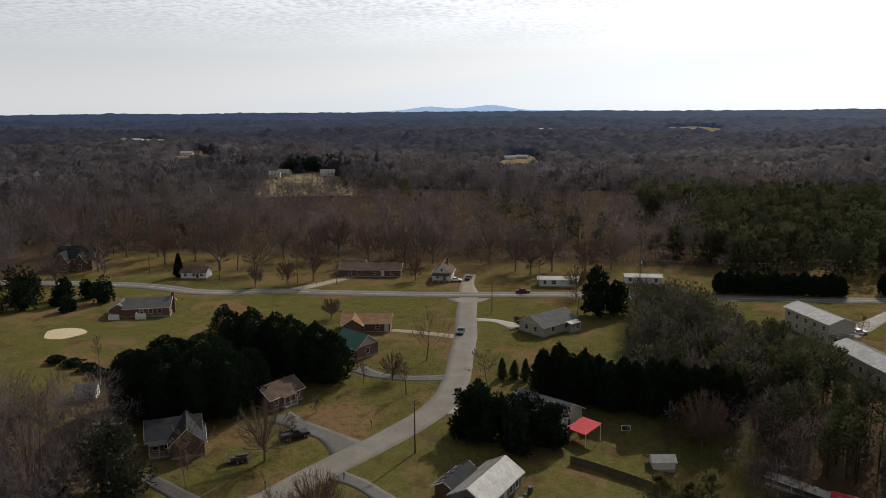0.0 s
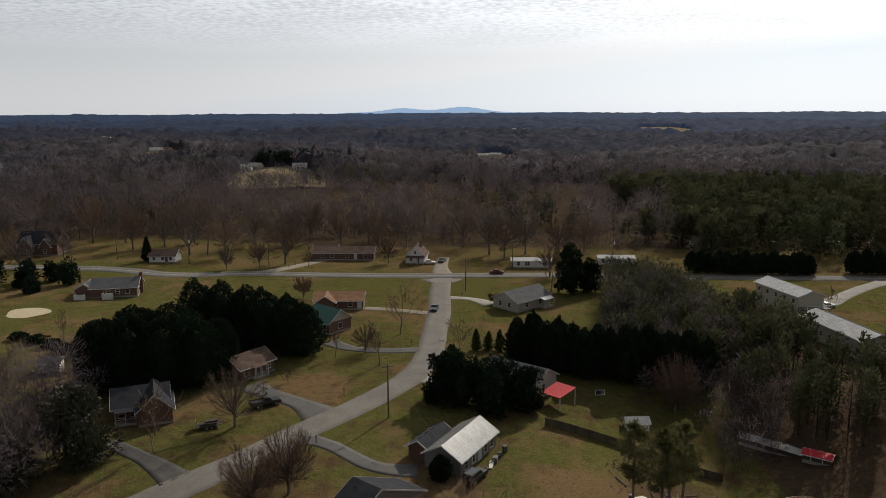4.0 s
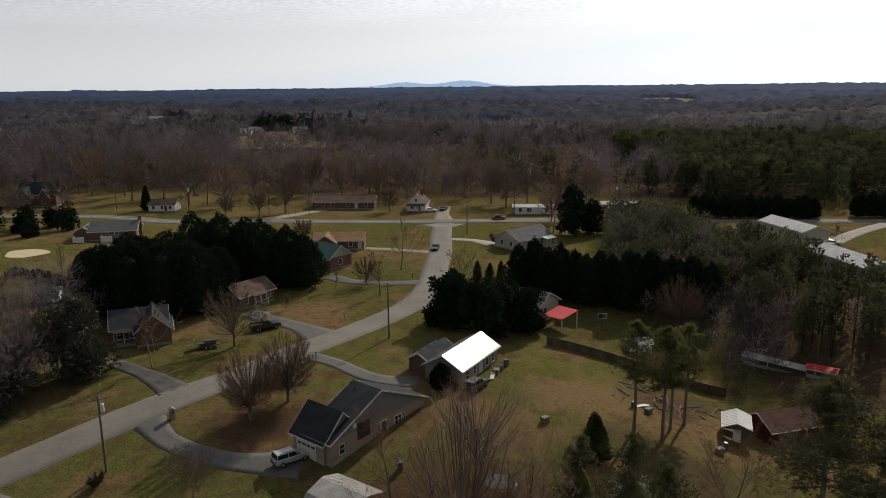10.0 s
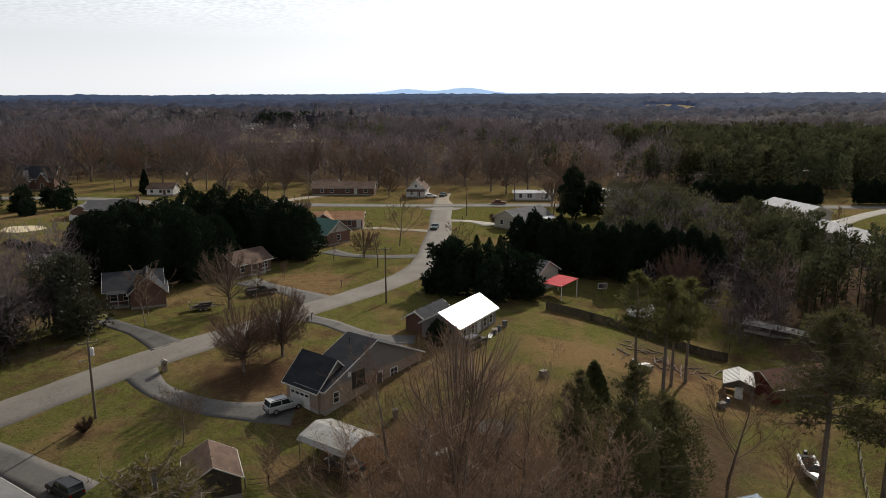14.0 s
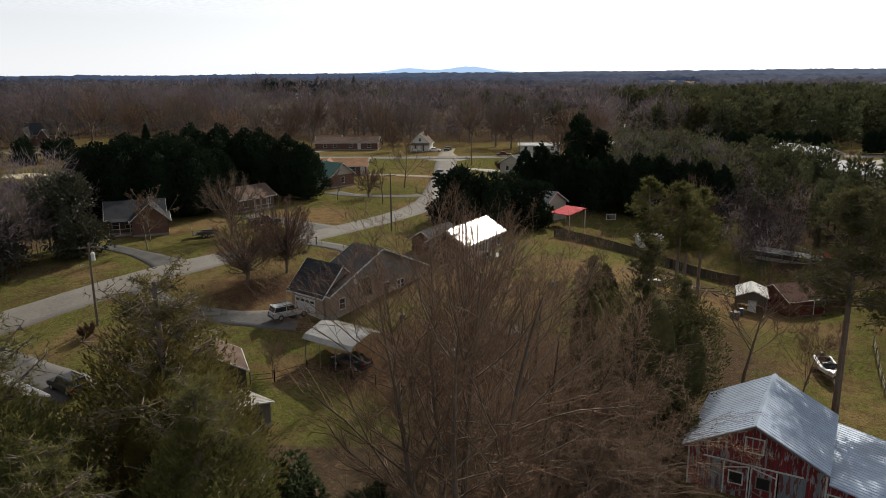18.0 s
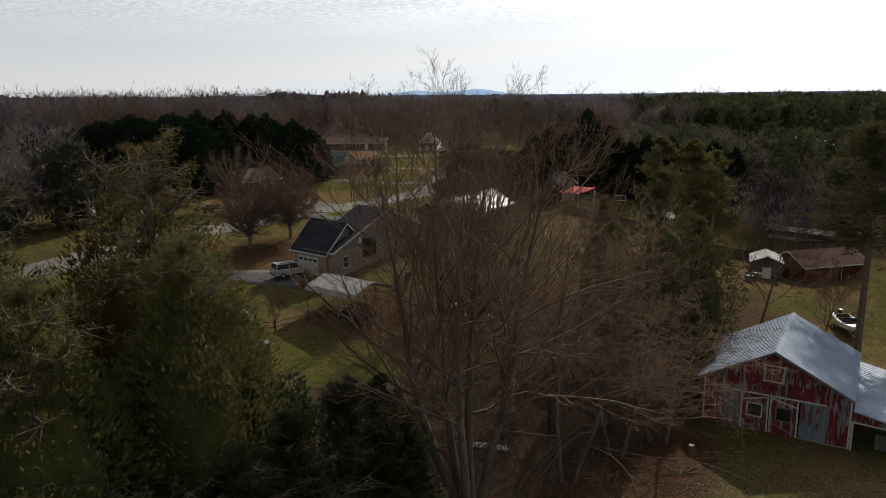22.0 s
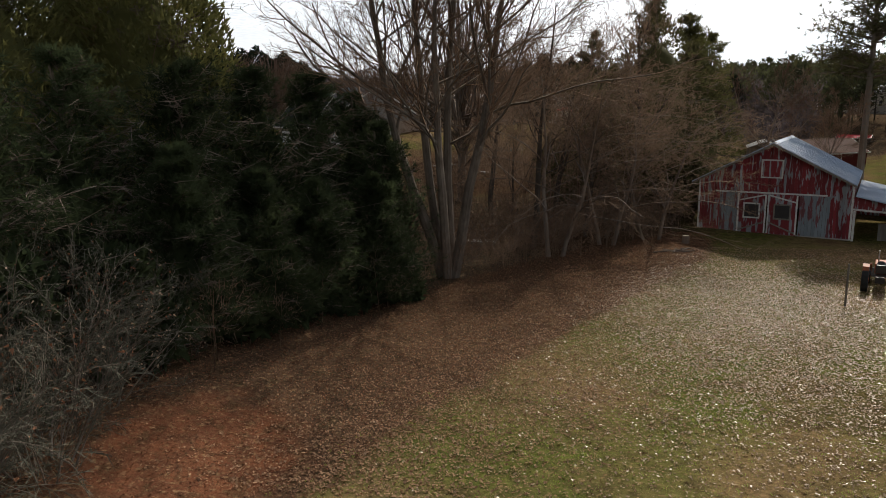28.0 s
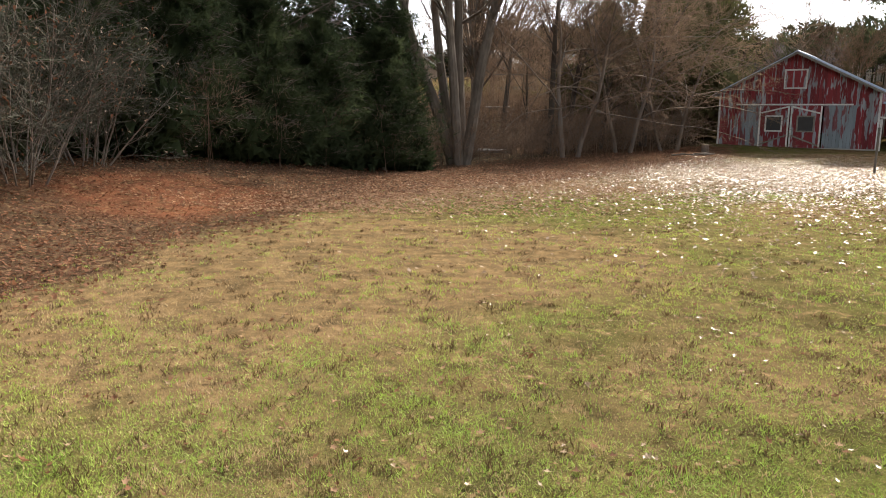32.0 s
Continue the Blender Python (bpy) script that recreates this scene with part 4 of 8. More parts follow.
def needle_tufts(rng, c, d, size, k):
    """Bunches of long needles at twig ends."""
    n = len(c)
    i = np.repeat(np.arange(n), k)
    dd = unit(d[i] * 0.7 + rng.normal(0, 0.75, (n * k, 3)))
    s = unit(np.cross(dd, rng.normal(0, 1, (n * k, 3))))
    L = size * rng.uniform(0.6, 1.2, n * k)[:, None]
    w = L * (0.075 if size > 0.36 else 0.05)
    p = c[i]
    return np.stack([p + s * w, p - s * w, p + dd * L], 1).reshape(-1, 3)


def pine_crown(rng, height, radius, bare, limbs, tufts, size, k, flat=0.6):
    """Limbs in loose whorls, each with twigs and needle bunches."""
    u = np.sort(rng.uniform(0, 1, limbs))
    if bare < 0.2:
        u = (np.floor(u * 12) + 0.5 + rng.normal(0, 0.12, limbs)) / 12
        u = np.clip(u, 0, 1)
    a = rng.uniform(0, 2 * math.pi, limbs)
    z = height * (bare + (0.98 - bare) * u)
    span = radius * np.where(u < 0.25, 0.65 + 1.4 * u, 1) * np.maximum(0.12, (1 - u) ** flat) * rng.uniform(0.6, 1.15, limbs)
    d = unit(np.stack([np.cos(a), np.sin(a), 0.05 + 0.75 * u + rng.normal(0, 0.12, limbs)], 1))
    P = np.stack([np.zeros(limbs), np.zeros(limbs), z], 1)
    tips = P + d * span[:, None] + np.array([0, 0, 1]) * (span * 0.06)[:, None]
    r = height * 0.0045
    sticks = [(P, tips, np.full(limbs, r) * (1.2 - 0.6 * u), np.full(limbs, r * 0.3))]
    i = np.repeat(np.arange(limbs), tufts)
    w = rng.uniform(0.3, 1.02, limbs * tufts)[:, None]
    c0 = P[i] * (1 - w) + tips[i] * w
    off = rng.normal(0, 0.17, (limbs * tufts, 3)) * span[i][:, None] * np.array([1, 1, 0.45])
    c = c0 + off
    sticks.append((c0, c, np.full(len(c), r * 0.3), np.full(len(c), r * 0.15)))
    v = needle_tufts(rng, c, unit(off + d[i] * 0.2 + np.array([0, 0, 0.15])), size, k)
    return sticks, v


def pine(x, y, height, radius, seed, label, bare=0.35, limbs=46, tufts=16, size=0.55, k=9, material=None, flat=0.6, group="", body=0):
    rng = np.random.default_rng(seed)
    ob = thing("tree", x, y, label=label, category="pine tree", group=group)
    sticks, v = pine_crown(rng, height, radius, bare, limbs, tufts, size, k, flat)
    part("trunk", trunk_shape(height * 0.97, height * 0.014, rng), BARK, ob)
    sv, sf = twig_mesh(sticks, rng, 1)
    part("branch_whorl", raw_mesh("branch_whorl", sv, sf, BARK), None, ob)
    f = np.arange(len(v)).reshape(-1, 3)
    if body:
        bv, bf = conifer_crown(rng, height * 0.97, radius * (0.96 if flat < 0.5 else 0.58), body, "egg" if flat < 0.5 else "cone", 0.29 if flat < 0.5 else 0.34, bare, 0.20 if flat < 0.5 else 0.13)
        v, f = np.concatenate([v, bv]), np.concatenate([f, bf + len(v)])
    part("crown", raw_mesh("crown", v, f, material or PINE), None, ob)
    return ob


def set_tone(me, tone):
    """A shade for each vertex, the same over a whole tree."""
    at = me.attributes.new("tone", "FLOAT", "POINT")
    at.data.foreach_set("value", np.ascontiguousarray(tone, dtype=np.float32))
    return me


def woods_bare(name, xy, heights, seed, label, twigs=110, material=None, width=0.11, fat=0.3):
    """Many bare trees as one stand: a stem and a domed, lumpy crown of rising twigs each."""
    rng = np.random.default_rng(seed)
    n = len(xy)
    z = ground(xy[:, 0], xy[:, 1])
    foot = np.column_stack([xy, z])
    H = heights * (1 + 0.16 * np.sin(xy[:, 0] / 19 + 1.7 * np.sin(xy[:, 1] / 27)) * np.sin(xy[:, 1] / 15 + 1))
    lean = rng.normal(0, 0.04, (n, 2))
    top = foot + np.column_stack([lean * H[:, None], H * 0.8])
    V, F = [], []
    v, f = prisms(foot, top, H * 0.006, H * 0.002)
    V.append(v)
    F.append(np.concatenate([f[:, [0, 1, 2]], f[:, [0, 2, 3]]]))
    m = n * twigs
    i = np.repeat(np.arange(n), twigs)
    d = unit(rng.normal(0, 1, (m, 3)) + np.array([0, 0, 0.35]))
    az = np.arctan2(d[:, 1], d[:, 0])
    ph = rng.uniform(0, 6.28, (n, 2))[i]
    lump = 1 + 0.22 * np.sin(3 * az + ph[:, 0]) * np.sin(4 * d[:, 2] + ph[:, 1])
    wide = (fat * H * rng.uniform(0.75, 1.3, n))[i]
    s = rng.uniform(0, 1, m) ** 0.36 * lump
    mid = np.column_stack([lean[i] * H[i][:, None] * 0.62, H[i] * 0.60])
    c = foot[i] + mid + d * np.column_stack([wide, wide, H[i] * 0.38]) * s[:, None]
    d = unit(d + np.array([0, 0, 0.45]) + rng.normal(0, 0.55, (m, 3)))
    e = unit(np.cross(d, rng.normal(0, 1, (m, 3))))
    L = (H[i] * 0.085 * rng.uniform(0.6, 1.4, m))[:, None]
    t = np.stack([c - d * L * 0.6 + e * width, c - d * L * 0.6 - e * width, c + d * L], 1).reshape(-1, 3)
    F.append(np.arange(len(t)).reshape(-1, 3) + len(v))
    V.append(t)
    shade = rng.uniform(0.55, 1.5, n)
    me = set_tone(raw_mesh(name, np.concatenate(V), np.concatenate(F), material or WOODS_TWIG), np.concatenate([np.repeat(shade, 6), np.repeat(shade[i], 3)]))
    return tagged(new(name, me), label, "woods", kind="stuff")


def woods_pine(name, xy, heights, seed, label, tufts=130, material=None, bare=0.4, size=1.0, fat=0.2):
    rng = np.random.default_rng(seed)
    n = len(xy)
    foot = np.column_stack([xy, ground(xy[:, 0], xy[:, 1])])
    H = heights
    V, F = [], []
    v, f = prisms(foot, foot + np.column_stack([np.zeros((n, 2)), H * 0.92]), H * 0.013, H * 0.005)
    V.append(v)
    F.append(np.concatenate([f[:, [0, 1, 2]], f[:, [0, 2, 3]]]))
    i = np.repeat(np.arange(n), tufts)
    u = rng.uniform(0, 1, n * tufts)
    a = rng.uniform(0, 2 * math.pi, n * tufts)
    rad = fat * H[i] * np.sqrt(np.maximum(0.02, 1 - (u * 1.15 - 0.3) ** 2 / 0.9)) * np.sqrt(rng.uniform(0.15, 1, n * tufts)) * (0.75 + 0.5 * rng.uniform(0, 1, n)[i])
    c = foot[i] + np.column_stack([np.cos(a) * rad, np.sin(a) * rad, H[i] * (bare + (1 - bare) * u)])
    d = unit(np.column_stack([np.cos(a), np.sin(a), 0.3 + u]) + rng.normal(0, 0.4, (n * tufts, 3)))
    s = unit(np.cross(d, rng.normal(0, 1, (n * tufts, 3))))
    L = (size * rng.uniform(0.6, 1.4, n * tufts))[:, None]
    t = np.stack([c - d * L * 0.5 + s * L * 0.32, c - d * L * 0.5 - s * L * 0.32, c + d * L * 0.8], 1).reshape(-1, 3)
    F.append(np.arange(len(t)).reshape(-1, 3) + len(v))
    V.append(t)
    shade = rng.uniform(0.6, 1.4, n)
    ob = new(name, set_tone(raw_mesh(name, np.concatenate(V), np.concatenate(F), material or WOODS_PINE), np.concatenate([np.repeat(shade, 6), np.repeat(shade[i], 3)])))
    return tagged(ob, label, "woods", kind="stuff")


def scatter(rng, n, x0, x1, y0, y1, keep=None):
    p = np.column_stack([rng.uniform(x0, x1, n), rng.uniform(y0, y1, n)])
    return p if keep is None else p[keep(p[:, 0], p[:, 1])]


# open ground far off: bearing in degrees from +y, half its width, nearest and farthest distance
CLEARINGS = ((-18.9, 3.4, 480, 616), (-26.7, 1.4, 800, 985), (-2.1, 1.5, 950, 1190), (-30.2, 1.5, 1260, 1530), (10.8, 2.2, 1990, 2170), (0.1, 0.8, 2080, 2280))


def cleared(x, y):
    """1 inside a clearing, falling to 0 at its ragged edge."""
    r, a = np.hypot(x, y), np.degrees(np.arctan2(x, y))
    out = np.zeros_like(r)
    for c, w, lo, hi in CLEARINGS:
        q = np.sqrt(((a - c) / w) ** 2 + ((r - (lo + hi) / 2) / ((hi - lo) / 2)) ** 2) + 0.10 * np.sin(a * 2.7) * np.sin(r / 37)
        out = np.maximum(out, 1 - ss(0.85, 1.05, q))
    return out


def far_fields():
    for c, w, lo, hi in CLEARINGS:
        rr, th = np.linspace(lo - 10, hi + 10, 9), np.radians(np.linspace(c - w * 1.1, c + w * 1.1, 9))
        R, T = np.meshgrid(rr, th, indexing="ij")
        x, y = (R * np.sin(T)).ravel(), (R * np.cos(T)).ravel()
        me = raw_mesh("field", np.stack([x, y, ground(x, y) + 0.8], 1), grid_faces(9, 9), FIELD)
        tagged(new("field", me), "pale straw-coloured open field among distant woods", "field", kind="structure")


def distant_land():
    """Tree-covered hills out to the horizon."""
    # all but the nearest band glow faintly with haze put into their materials
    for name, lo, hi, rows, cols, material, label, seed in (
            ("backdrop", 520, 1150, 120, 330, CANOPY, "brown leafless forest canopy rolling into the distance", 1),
            ("backdrop", 1140, 1900, 64, 330, HAZY_WOODS, "brown-grey woods in the middle distance, haze painted in", 3),
            ("backdrop", 1880, 3000, 52, 330, HAZE_BLUE_WOODS, "grey woods far off, blue haze painted in", 4),
            ("backdrop", 2980, 4930, 46, 330, FAR_HILLS, "far wooded hills under the horizon, blue haze painted in", 2)):
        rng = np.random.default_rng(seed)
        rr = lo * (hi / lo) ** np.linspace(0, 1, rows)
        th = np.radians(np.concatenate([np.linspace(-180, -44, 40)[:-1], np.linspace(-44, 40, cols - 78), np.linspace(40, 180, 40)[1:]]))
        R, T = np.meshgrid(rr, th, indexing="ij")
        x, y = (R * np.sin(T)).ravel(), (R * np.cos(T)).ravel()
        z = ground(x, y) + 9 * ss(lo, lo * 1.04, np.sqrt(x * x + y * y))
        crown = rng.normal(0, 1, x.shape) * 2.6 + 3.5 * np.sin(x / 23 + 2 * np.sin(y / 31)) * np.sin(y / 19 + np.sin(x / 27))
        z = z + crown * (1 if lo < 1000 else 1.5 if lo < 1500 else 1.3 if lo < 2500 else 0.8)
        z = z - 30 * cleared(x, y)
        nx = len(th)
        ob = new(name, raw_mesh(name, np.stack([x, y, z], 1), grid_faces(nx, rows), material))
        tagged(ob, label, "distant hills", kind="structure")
    # a long low mountain with two summits
    n = 160
    az = np.radians(np.linspace(-14, 4, n))
    deg = np.degrees(az)
    h = 9 * np.exp(-((deg + 9.8) / 2.2) ** 2) + 30 * np.exp(-((deg + 4.3) / 1.9) ** 2) + 16 * np.exp(-((deg + 9.0) / 1.4) ** 2) + 10 * np.exp(-((deg + 6.5) / 3.5) ** 2)
    h = h * (1 + 0.04 * np.sin(deg * 9)) - 4
    x, y = 4950 * np.sin(az), 4950 * np.cos(az)
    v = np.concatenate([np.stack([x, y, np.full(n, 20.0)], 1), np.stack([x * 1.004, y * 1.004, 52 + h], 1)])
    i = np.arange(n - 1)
    tagged(new("backdrop", raw_mesh("backdrop", v, np.stack([i, i + 1, i + n + 1, i + n], 1), MOUNTAIN)), "long low mountain on the horizon, blue haze painted in", "mountain", kind="structure")


distant_land()
far_fields()

# ---- houses ----


def wall_window(parent, x, y, z, w, h, face, trim=None, two=False):
    """A window on a wall; face is the outward way: 'front' (-y), 'back' (+y), 'left' (-x), 'right' (+x)."""
    win = new("window")
    win.parent = parent
    win.matrix_local = pose(x, y, z, 0, 0, {"front": 0, "right": 90, "back": 180, "left": -90}[face])
    f = Shape()
    t = 0.09
    f.box(-w / 2 - t, -w / 2, -0.05, 0.02, -t, h + t).box(w / 2, w / 2 + t, -0.05, 0.02, -t, h + t)
    f.box(-w / 2, w / 2, -0.05, 0.02, h, h + t).box(-w / 2 - 0.04 - t, w / 2 + 0.04 + t, -0.09, 0.02, -t - 0.03, -0.0)
    f.box(-w / 2, w / 2, -0.035, 0.01, h / 2 - 0.03, h / 2 + 0.03)
    if two:
        f.box(-0.05, 0.05, -0.045, 0.01, 0, h)
    part("window_frame", f, trim or TRIM, win)
    part("pane", Shape().box(-w / 2, w / 2, -0.015, 0.015, 0, h), GLASS, win)
    return win


def wall_door(parent, x, y, z, w, h, face, material, name="door"):
    d = new(name)
    d.parent = parent
    d.matrix_local = pose(x, y, z, 0, 0, {"front": 0, "right": 90, "back": 180, "left": -90}[face])
    leaf = Shape().box(-w / 2, w / 2, -0.03, 0.02, 0, h)
    rows = 4 if name == "garage_door" else 2
    for r in range(rows):
        leaf.box(-w / 2 + 0.1, w / 2 - 0.1, -0.045, -0.02, h * r / rows + 0.06, h * (r + 1) / rows - 0.06)
    part("leaf", leaf, material, d)
    part("door_frame", Shape().box(-w / 2 - 0.1, -w / 2, -0.06, 0.02, 0, h + 0.1).box(w / 2, w / 2 + 0.1, -0.06, 0.02, 0, h + 0.1).box(-w / 2, w / 2, -0.06, 0.02, h, h + 0.1), TRIM, d)
    if name == "garage_door":
        for i in range(4):
            c = -w / 2 + w * (i + 0.5) / 4
            part("pane", Shape().box(c - w * 0.09, c + w * 0.09, -0.06, -0.04, h * 0.8, h * 0.93), GLASS, d)
    else:
        part("handle", Shape().box(w * 0.36, w * 0.42, -0.09, -0.03, 0.95, 1.1), STEEL, d)
    return d


def gable_block(parent, x0, x1, y0, y1, eave, rise, wall, roof, axis="x", over=0.45, z0=-0.6, gable=None, foundation=True, ribs=0.0, thick=0.16):
    """Walls with gables, a two-sided roof slab with fascia; the ridge runs along axis."""
    if foundation:
        part("foundation", Shape().box(x0 - 0.04, x1 + 0.04, y0 - 0.04, y1 + 0.04, z0 - 0.5, 0.35), CONCRETE, parent)
    u0, u1, a, b = (y0, y1, x0, x1) if axis == "x" else (x0, x1, y0, y1)
    m = (u0 + u1) / 2
    draw = "x" if axis == "x" else "y"
    part("wall", Shape().prism([(u0, 0.3), (u1, 0.3), (u1, eave), (u0, eave)], a, b, draw), wall, parent)
    for e0, e1 in ((a, a + 0.15), (b - 0.15, b)):
        part("gable", Shape().prism([(u0, eave), (u1, eave), (m, eave + rise)], e0, e1, draw), gable or wall, parent)
    k = rise / (m - u0)
    for s, (ue, um) in enumerate(((u0 - over, m), (u1 + over, m))):
        ze = eave - over * k
        sh = Shape().prism([(ue, ze), (um, eave + rise), (um, eave + rise + thick), (ue, ze + thick)], a - over, b + over, draw)
        part("roof_slope", sh, roof, parent)
        if ribs:
            rb = Shape()
            q = a - over + ribs / 2
            while q < b + over:
                rb.prism([(ue, ze + thick), (um, eave + rise + thick), (um, eave + rise + thick + 0.035), (ue, ze + thick + 0.035)], q - 0.03, q + 0.03, draw)
                q += ribs
            part("roof_ribs", rb, roof, parent)
        g = ue - 0.06 if ue < m else ue + 0.06
        part("gutter", Shape().prism([(min(ue, g) - 0.02, ze - 0.05), (max(ue, g) + 0.02, ze - 0.05), (max(ue, g) + 0.02, ze + thick * 0.7), (min(ue, g) - 0.02, ze + thick * 0.7)], a - over, b + over, draw), TRIM, parent)
    for e in (a - over - 0.03, b + over - 0.02):
        sh = Shape()
        for ue in (u0 - over, u1 + over):
            ze = eave - over * k
            sh.prism([(ue, ze - 0.06), (m, eave + rise - 0.06), (m, eave + rise + thick), (ue, ze + thick)], e, e + 0.05, draw)
        part("bargeboard", sh, TRIM, parent)


def chimney(parent, x, y, z0, z1, material=None, w=0.9, d=0.6):
    c = part("chimney", Shape().box(x - w / 2, x + w / 2, y - d / 2, y + d / 2, z0, z1).box(x - w / 2 - 0.07, x + w / 2 + 0.07, y - d / 2 - 0.07, y + d / 2 + 0.07, z1 - 0.25, z1 - 0.05), material or BRICK, parent)
    part("flue", Shape().cyl(x, y, z1 - 0.1, z1 + 0.25, 0.14, 8), CLAY, c)


def steps(parent, x, y, w, n, face=-1):
    s = Shape()
    for i in range(n):
        s.box(x - w / 2, x + w / 2, y + face * 0.3 * (n - i), y + face * 0.3 * (n - i - 1), -0.3, 0.17 * (i + 1))
    part("steps", s, CONCRETE, parent)


def barn():
    b = thing("barn", 12.66, 53.9, 0.0, -24.0, "old red barn with peeling grey boards and a galvanised roof", "barn")
    W, D, E, A = 9.75, 10.3, 3.72, 6.28
    m = W / 2 - 0.15
    rng = random.Random(4)
    # front boards, one by one, above and beside the doors
    bw = 0.205
    x = 0.0
    dl, dr, dh = 2.68, 6.45, 2.78
    while x < W - 0.01:
        x1 = min(x + bw, W)
        xm = (x + x1) / 2
        top = E + (A - E) * (1 - abs(xm - m) / (m if xm < m else W - m))
        lo = 0.12
        if x1 > dl and x < dr:
            lo = dh
        proud = rng.uniform(-0.01, 0.012)
        if 1.5 < xm < dl or dr < xm < 8.35:
            part("board", Shape().box(x + 0.006, x1 - 0.006, -0.03 + proud, 0.03, lo, 2.86), BARN_GREY, b)
            lo = 2.86
        part("board", Shape().box(x + 0.006, x1 - 0.006, -0.03 + proud, 0.03, lo, top - 0.02), BARN_RED, b)
        x = x1
    part("wall", Shape().box(0.02, 0.08, 0.03, D, 0.05, E), BARN_RED, b, "weathered red side boards")
    part("wall", Shape().box(W - 0.08, W - 0.02, 0.03, D, 0.05, E), BARN_RED, b)
    part("wall", Shape().prism([(0.08, 0.05), (W - 0.08, 0.05), (W - 0.08, E), (m, A - 0.03), (0.08, E)], D - 0.06, D, "y"), BARN_RED, b)
    part("sill", Shape().box(0, W, -0.02, 0.1, -0.25, 0.12), CONCRETE, b)
    # roof in two slopes with standing ribs
    for ue, s in ((-0.45, -1), (W + 0.12, 1)):
        k = (A - E) / (m if s < 0 else W - m)
        ze = E - (0.45 if s < 0 else 0.12) * k
        part("roof_slope", Shape().prism([(ue, ze), (m, A), (m, A + 0.07), (ue, ze + 0.07)], -0.45, D + 0.35, "y"), METAL_GALV, b)
        rb = Shape()
        q = -0.40
        while q < D + 0.3:
            rb.prism([(ue, ze + 0.07), (m, A + 0.07), (m, A + 0.1), (ue, ze + 0.1)], q, q + 0.04, "y")
            q += 0.42
        part("roof_ribs", rb, METAL_GALV, b)
        part("bargeboard", Shape().prism([(ue, ze - 0.12), (m, A - 0.14), (m, A + 0.02), (ue, ze + 0.02)], -0.48, -0.44, "y"), WOOD_GREY, b)
    part("ridge_cap", Shape().prism([(m - 0.22, A - 0.03), (m, A + 0.09), (m + 0.22, A - 0.03), (m, A + 0.13)], -0.46, D + 0.36, "y"), METAL_GALV, b)
    # white corner boards
    for c in (0.0, W - 0.12):
        part("corner_board", Shape().box(c - 0.01, c + 0.11, -0.06, -0.03, 0.1, E - 0.05), TRIM, b)
    # loft hatch
    h = part("loft_hatch", Shape().box(m - 0.62, m + 0.62, -0.06, -0.03, 4.0, 5.12), BARN_RED, b, "closed red loft hatch")
    f = Shape()
    for x0, x1, z0, z1 in ((-0.7, -0.6, 3.93, 5.2), (0.6, 0.7, 3.93, 5.2), (-0.6, 0.6, 3.93, 4.02), (-0.6, 0.6, 5.1, 5.2)):
        f.box(m + x0, m + x1, -0.09, -0.05, z0, z1)
    part("hatch_frame", f, TRIM, h)
    # sliding door rail and two doors
    part("door_rail", Shape().box(1.15, 8.2, -0.14, -0.05, 2.86, 2.96), TRIM, b, "worn white sliding door rail")
    for i, (x0, x1) in enumerate(((2.66, 4.52), (4.60, 6.47))):
        d = part("door", Shape().box(x0, x1, -0.12, -0.06, 0.1, 2.84), BARN_RED, b, "faded plank sliding barn door")
        for sx in (x0, x1 - 0.1):
            part("stile", Shape().box(sx, sx + 0.1, -0.155, -0.12, 0.15, 2.8), TRIM, d)
        c = (x0 + x1) / 2
        w = Shape()
        for a0, a1, z0, z1 in ((-0.55, -0.45, 1.12, 2.2), (0.45, 0.55, 1.12, 2.2), (-0.45, 0.45, 1.12, 1.22), (-0.45, 0.45, 2.1, 2.2)):
            w.box(c + a0, c + a1, -0.16, -0.12, z0, z1)
        part("window_frame", w, TRIM if i == 0 else WOOD_GREY, d)
        # solid black sheet painted as the barn's unlit inside
        part("pane", Shape().box(c - 0.45, c + 0.45, -0.135, -0.122, 1.22, 2.1), BLACK, d, "black sheet for the unlit opening")
        o, n = (x0, x1) if i == 0 else (x1, x0)
        for za, zb in ((2.3, 2.72), (0.2, 0.85)):
            sgn = 1 if n > o else -1
            br = Shape().prism([(o + sgn * 0.1, za), (n - sgn * 0.1, zb), (n - sgn * 0.1, zb + 0.1), (o + sgn * 0.1, za + 0.1)], -0.155, -0.125, "y")
            part("brace", br, TRIM if za > 1 else WOOD_GREY, d)
    # open lean-to on the side
    L = part("lean_to_roof", Shape().prism([(W + 0.1, 2.98), (W + 4.6, 2.05), (W + 4.6, 2.11), (W + 0.1, 3.05)], -0.5, D + 0.3, "y"), METAL_GALV, b)
    rb = Shape()
    q = -0.45
    while q < D + 0.25:
        rb.prism([(W + 0.1, 3.05), (W + 4.6, 2.11), (W + 4.6, 2.14), (W + 0.1, 3.08)], q, q + 0.04, "y")
        q += 0.42
    part("roof_ribs", rb, METAL_GALV, L)
    part("fascia", Shape().prism([(W, 2.18), (W + 4.4, 1.95), (W + 4.4, 2.02), (W, 2.95)], -0.12, -0.06, "y"), BARN_RED, b)
    part("header", Shape().prism([(W, 2.06), (W + 4.4, 1.83), (W + 4.4, 1.95), (W, 2.18)], -0.15, -0.08, "y"), TRIM, b)
    for px, py in ((W + 0.02, -0.1), (W + 4.25, -0.1), (W + 4.25, 3.4), (W + 4.25, 6.8), (W + 4.25, 10.0)):
        part("post", Shape().box(px, px + 0.14, py, py + 0.14, -0.4, 2.0), TRIM if py < 0 else WOOD_GREY, b)
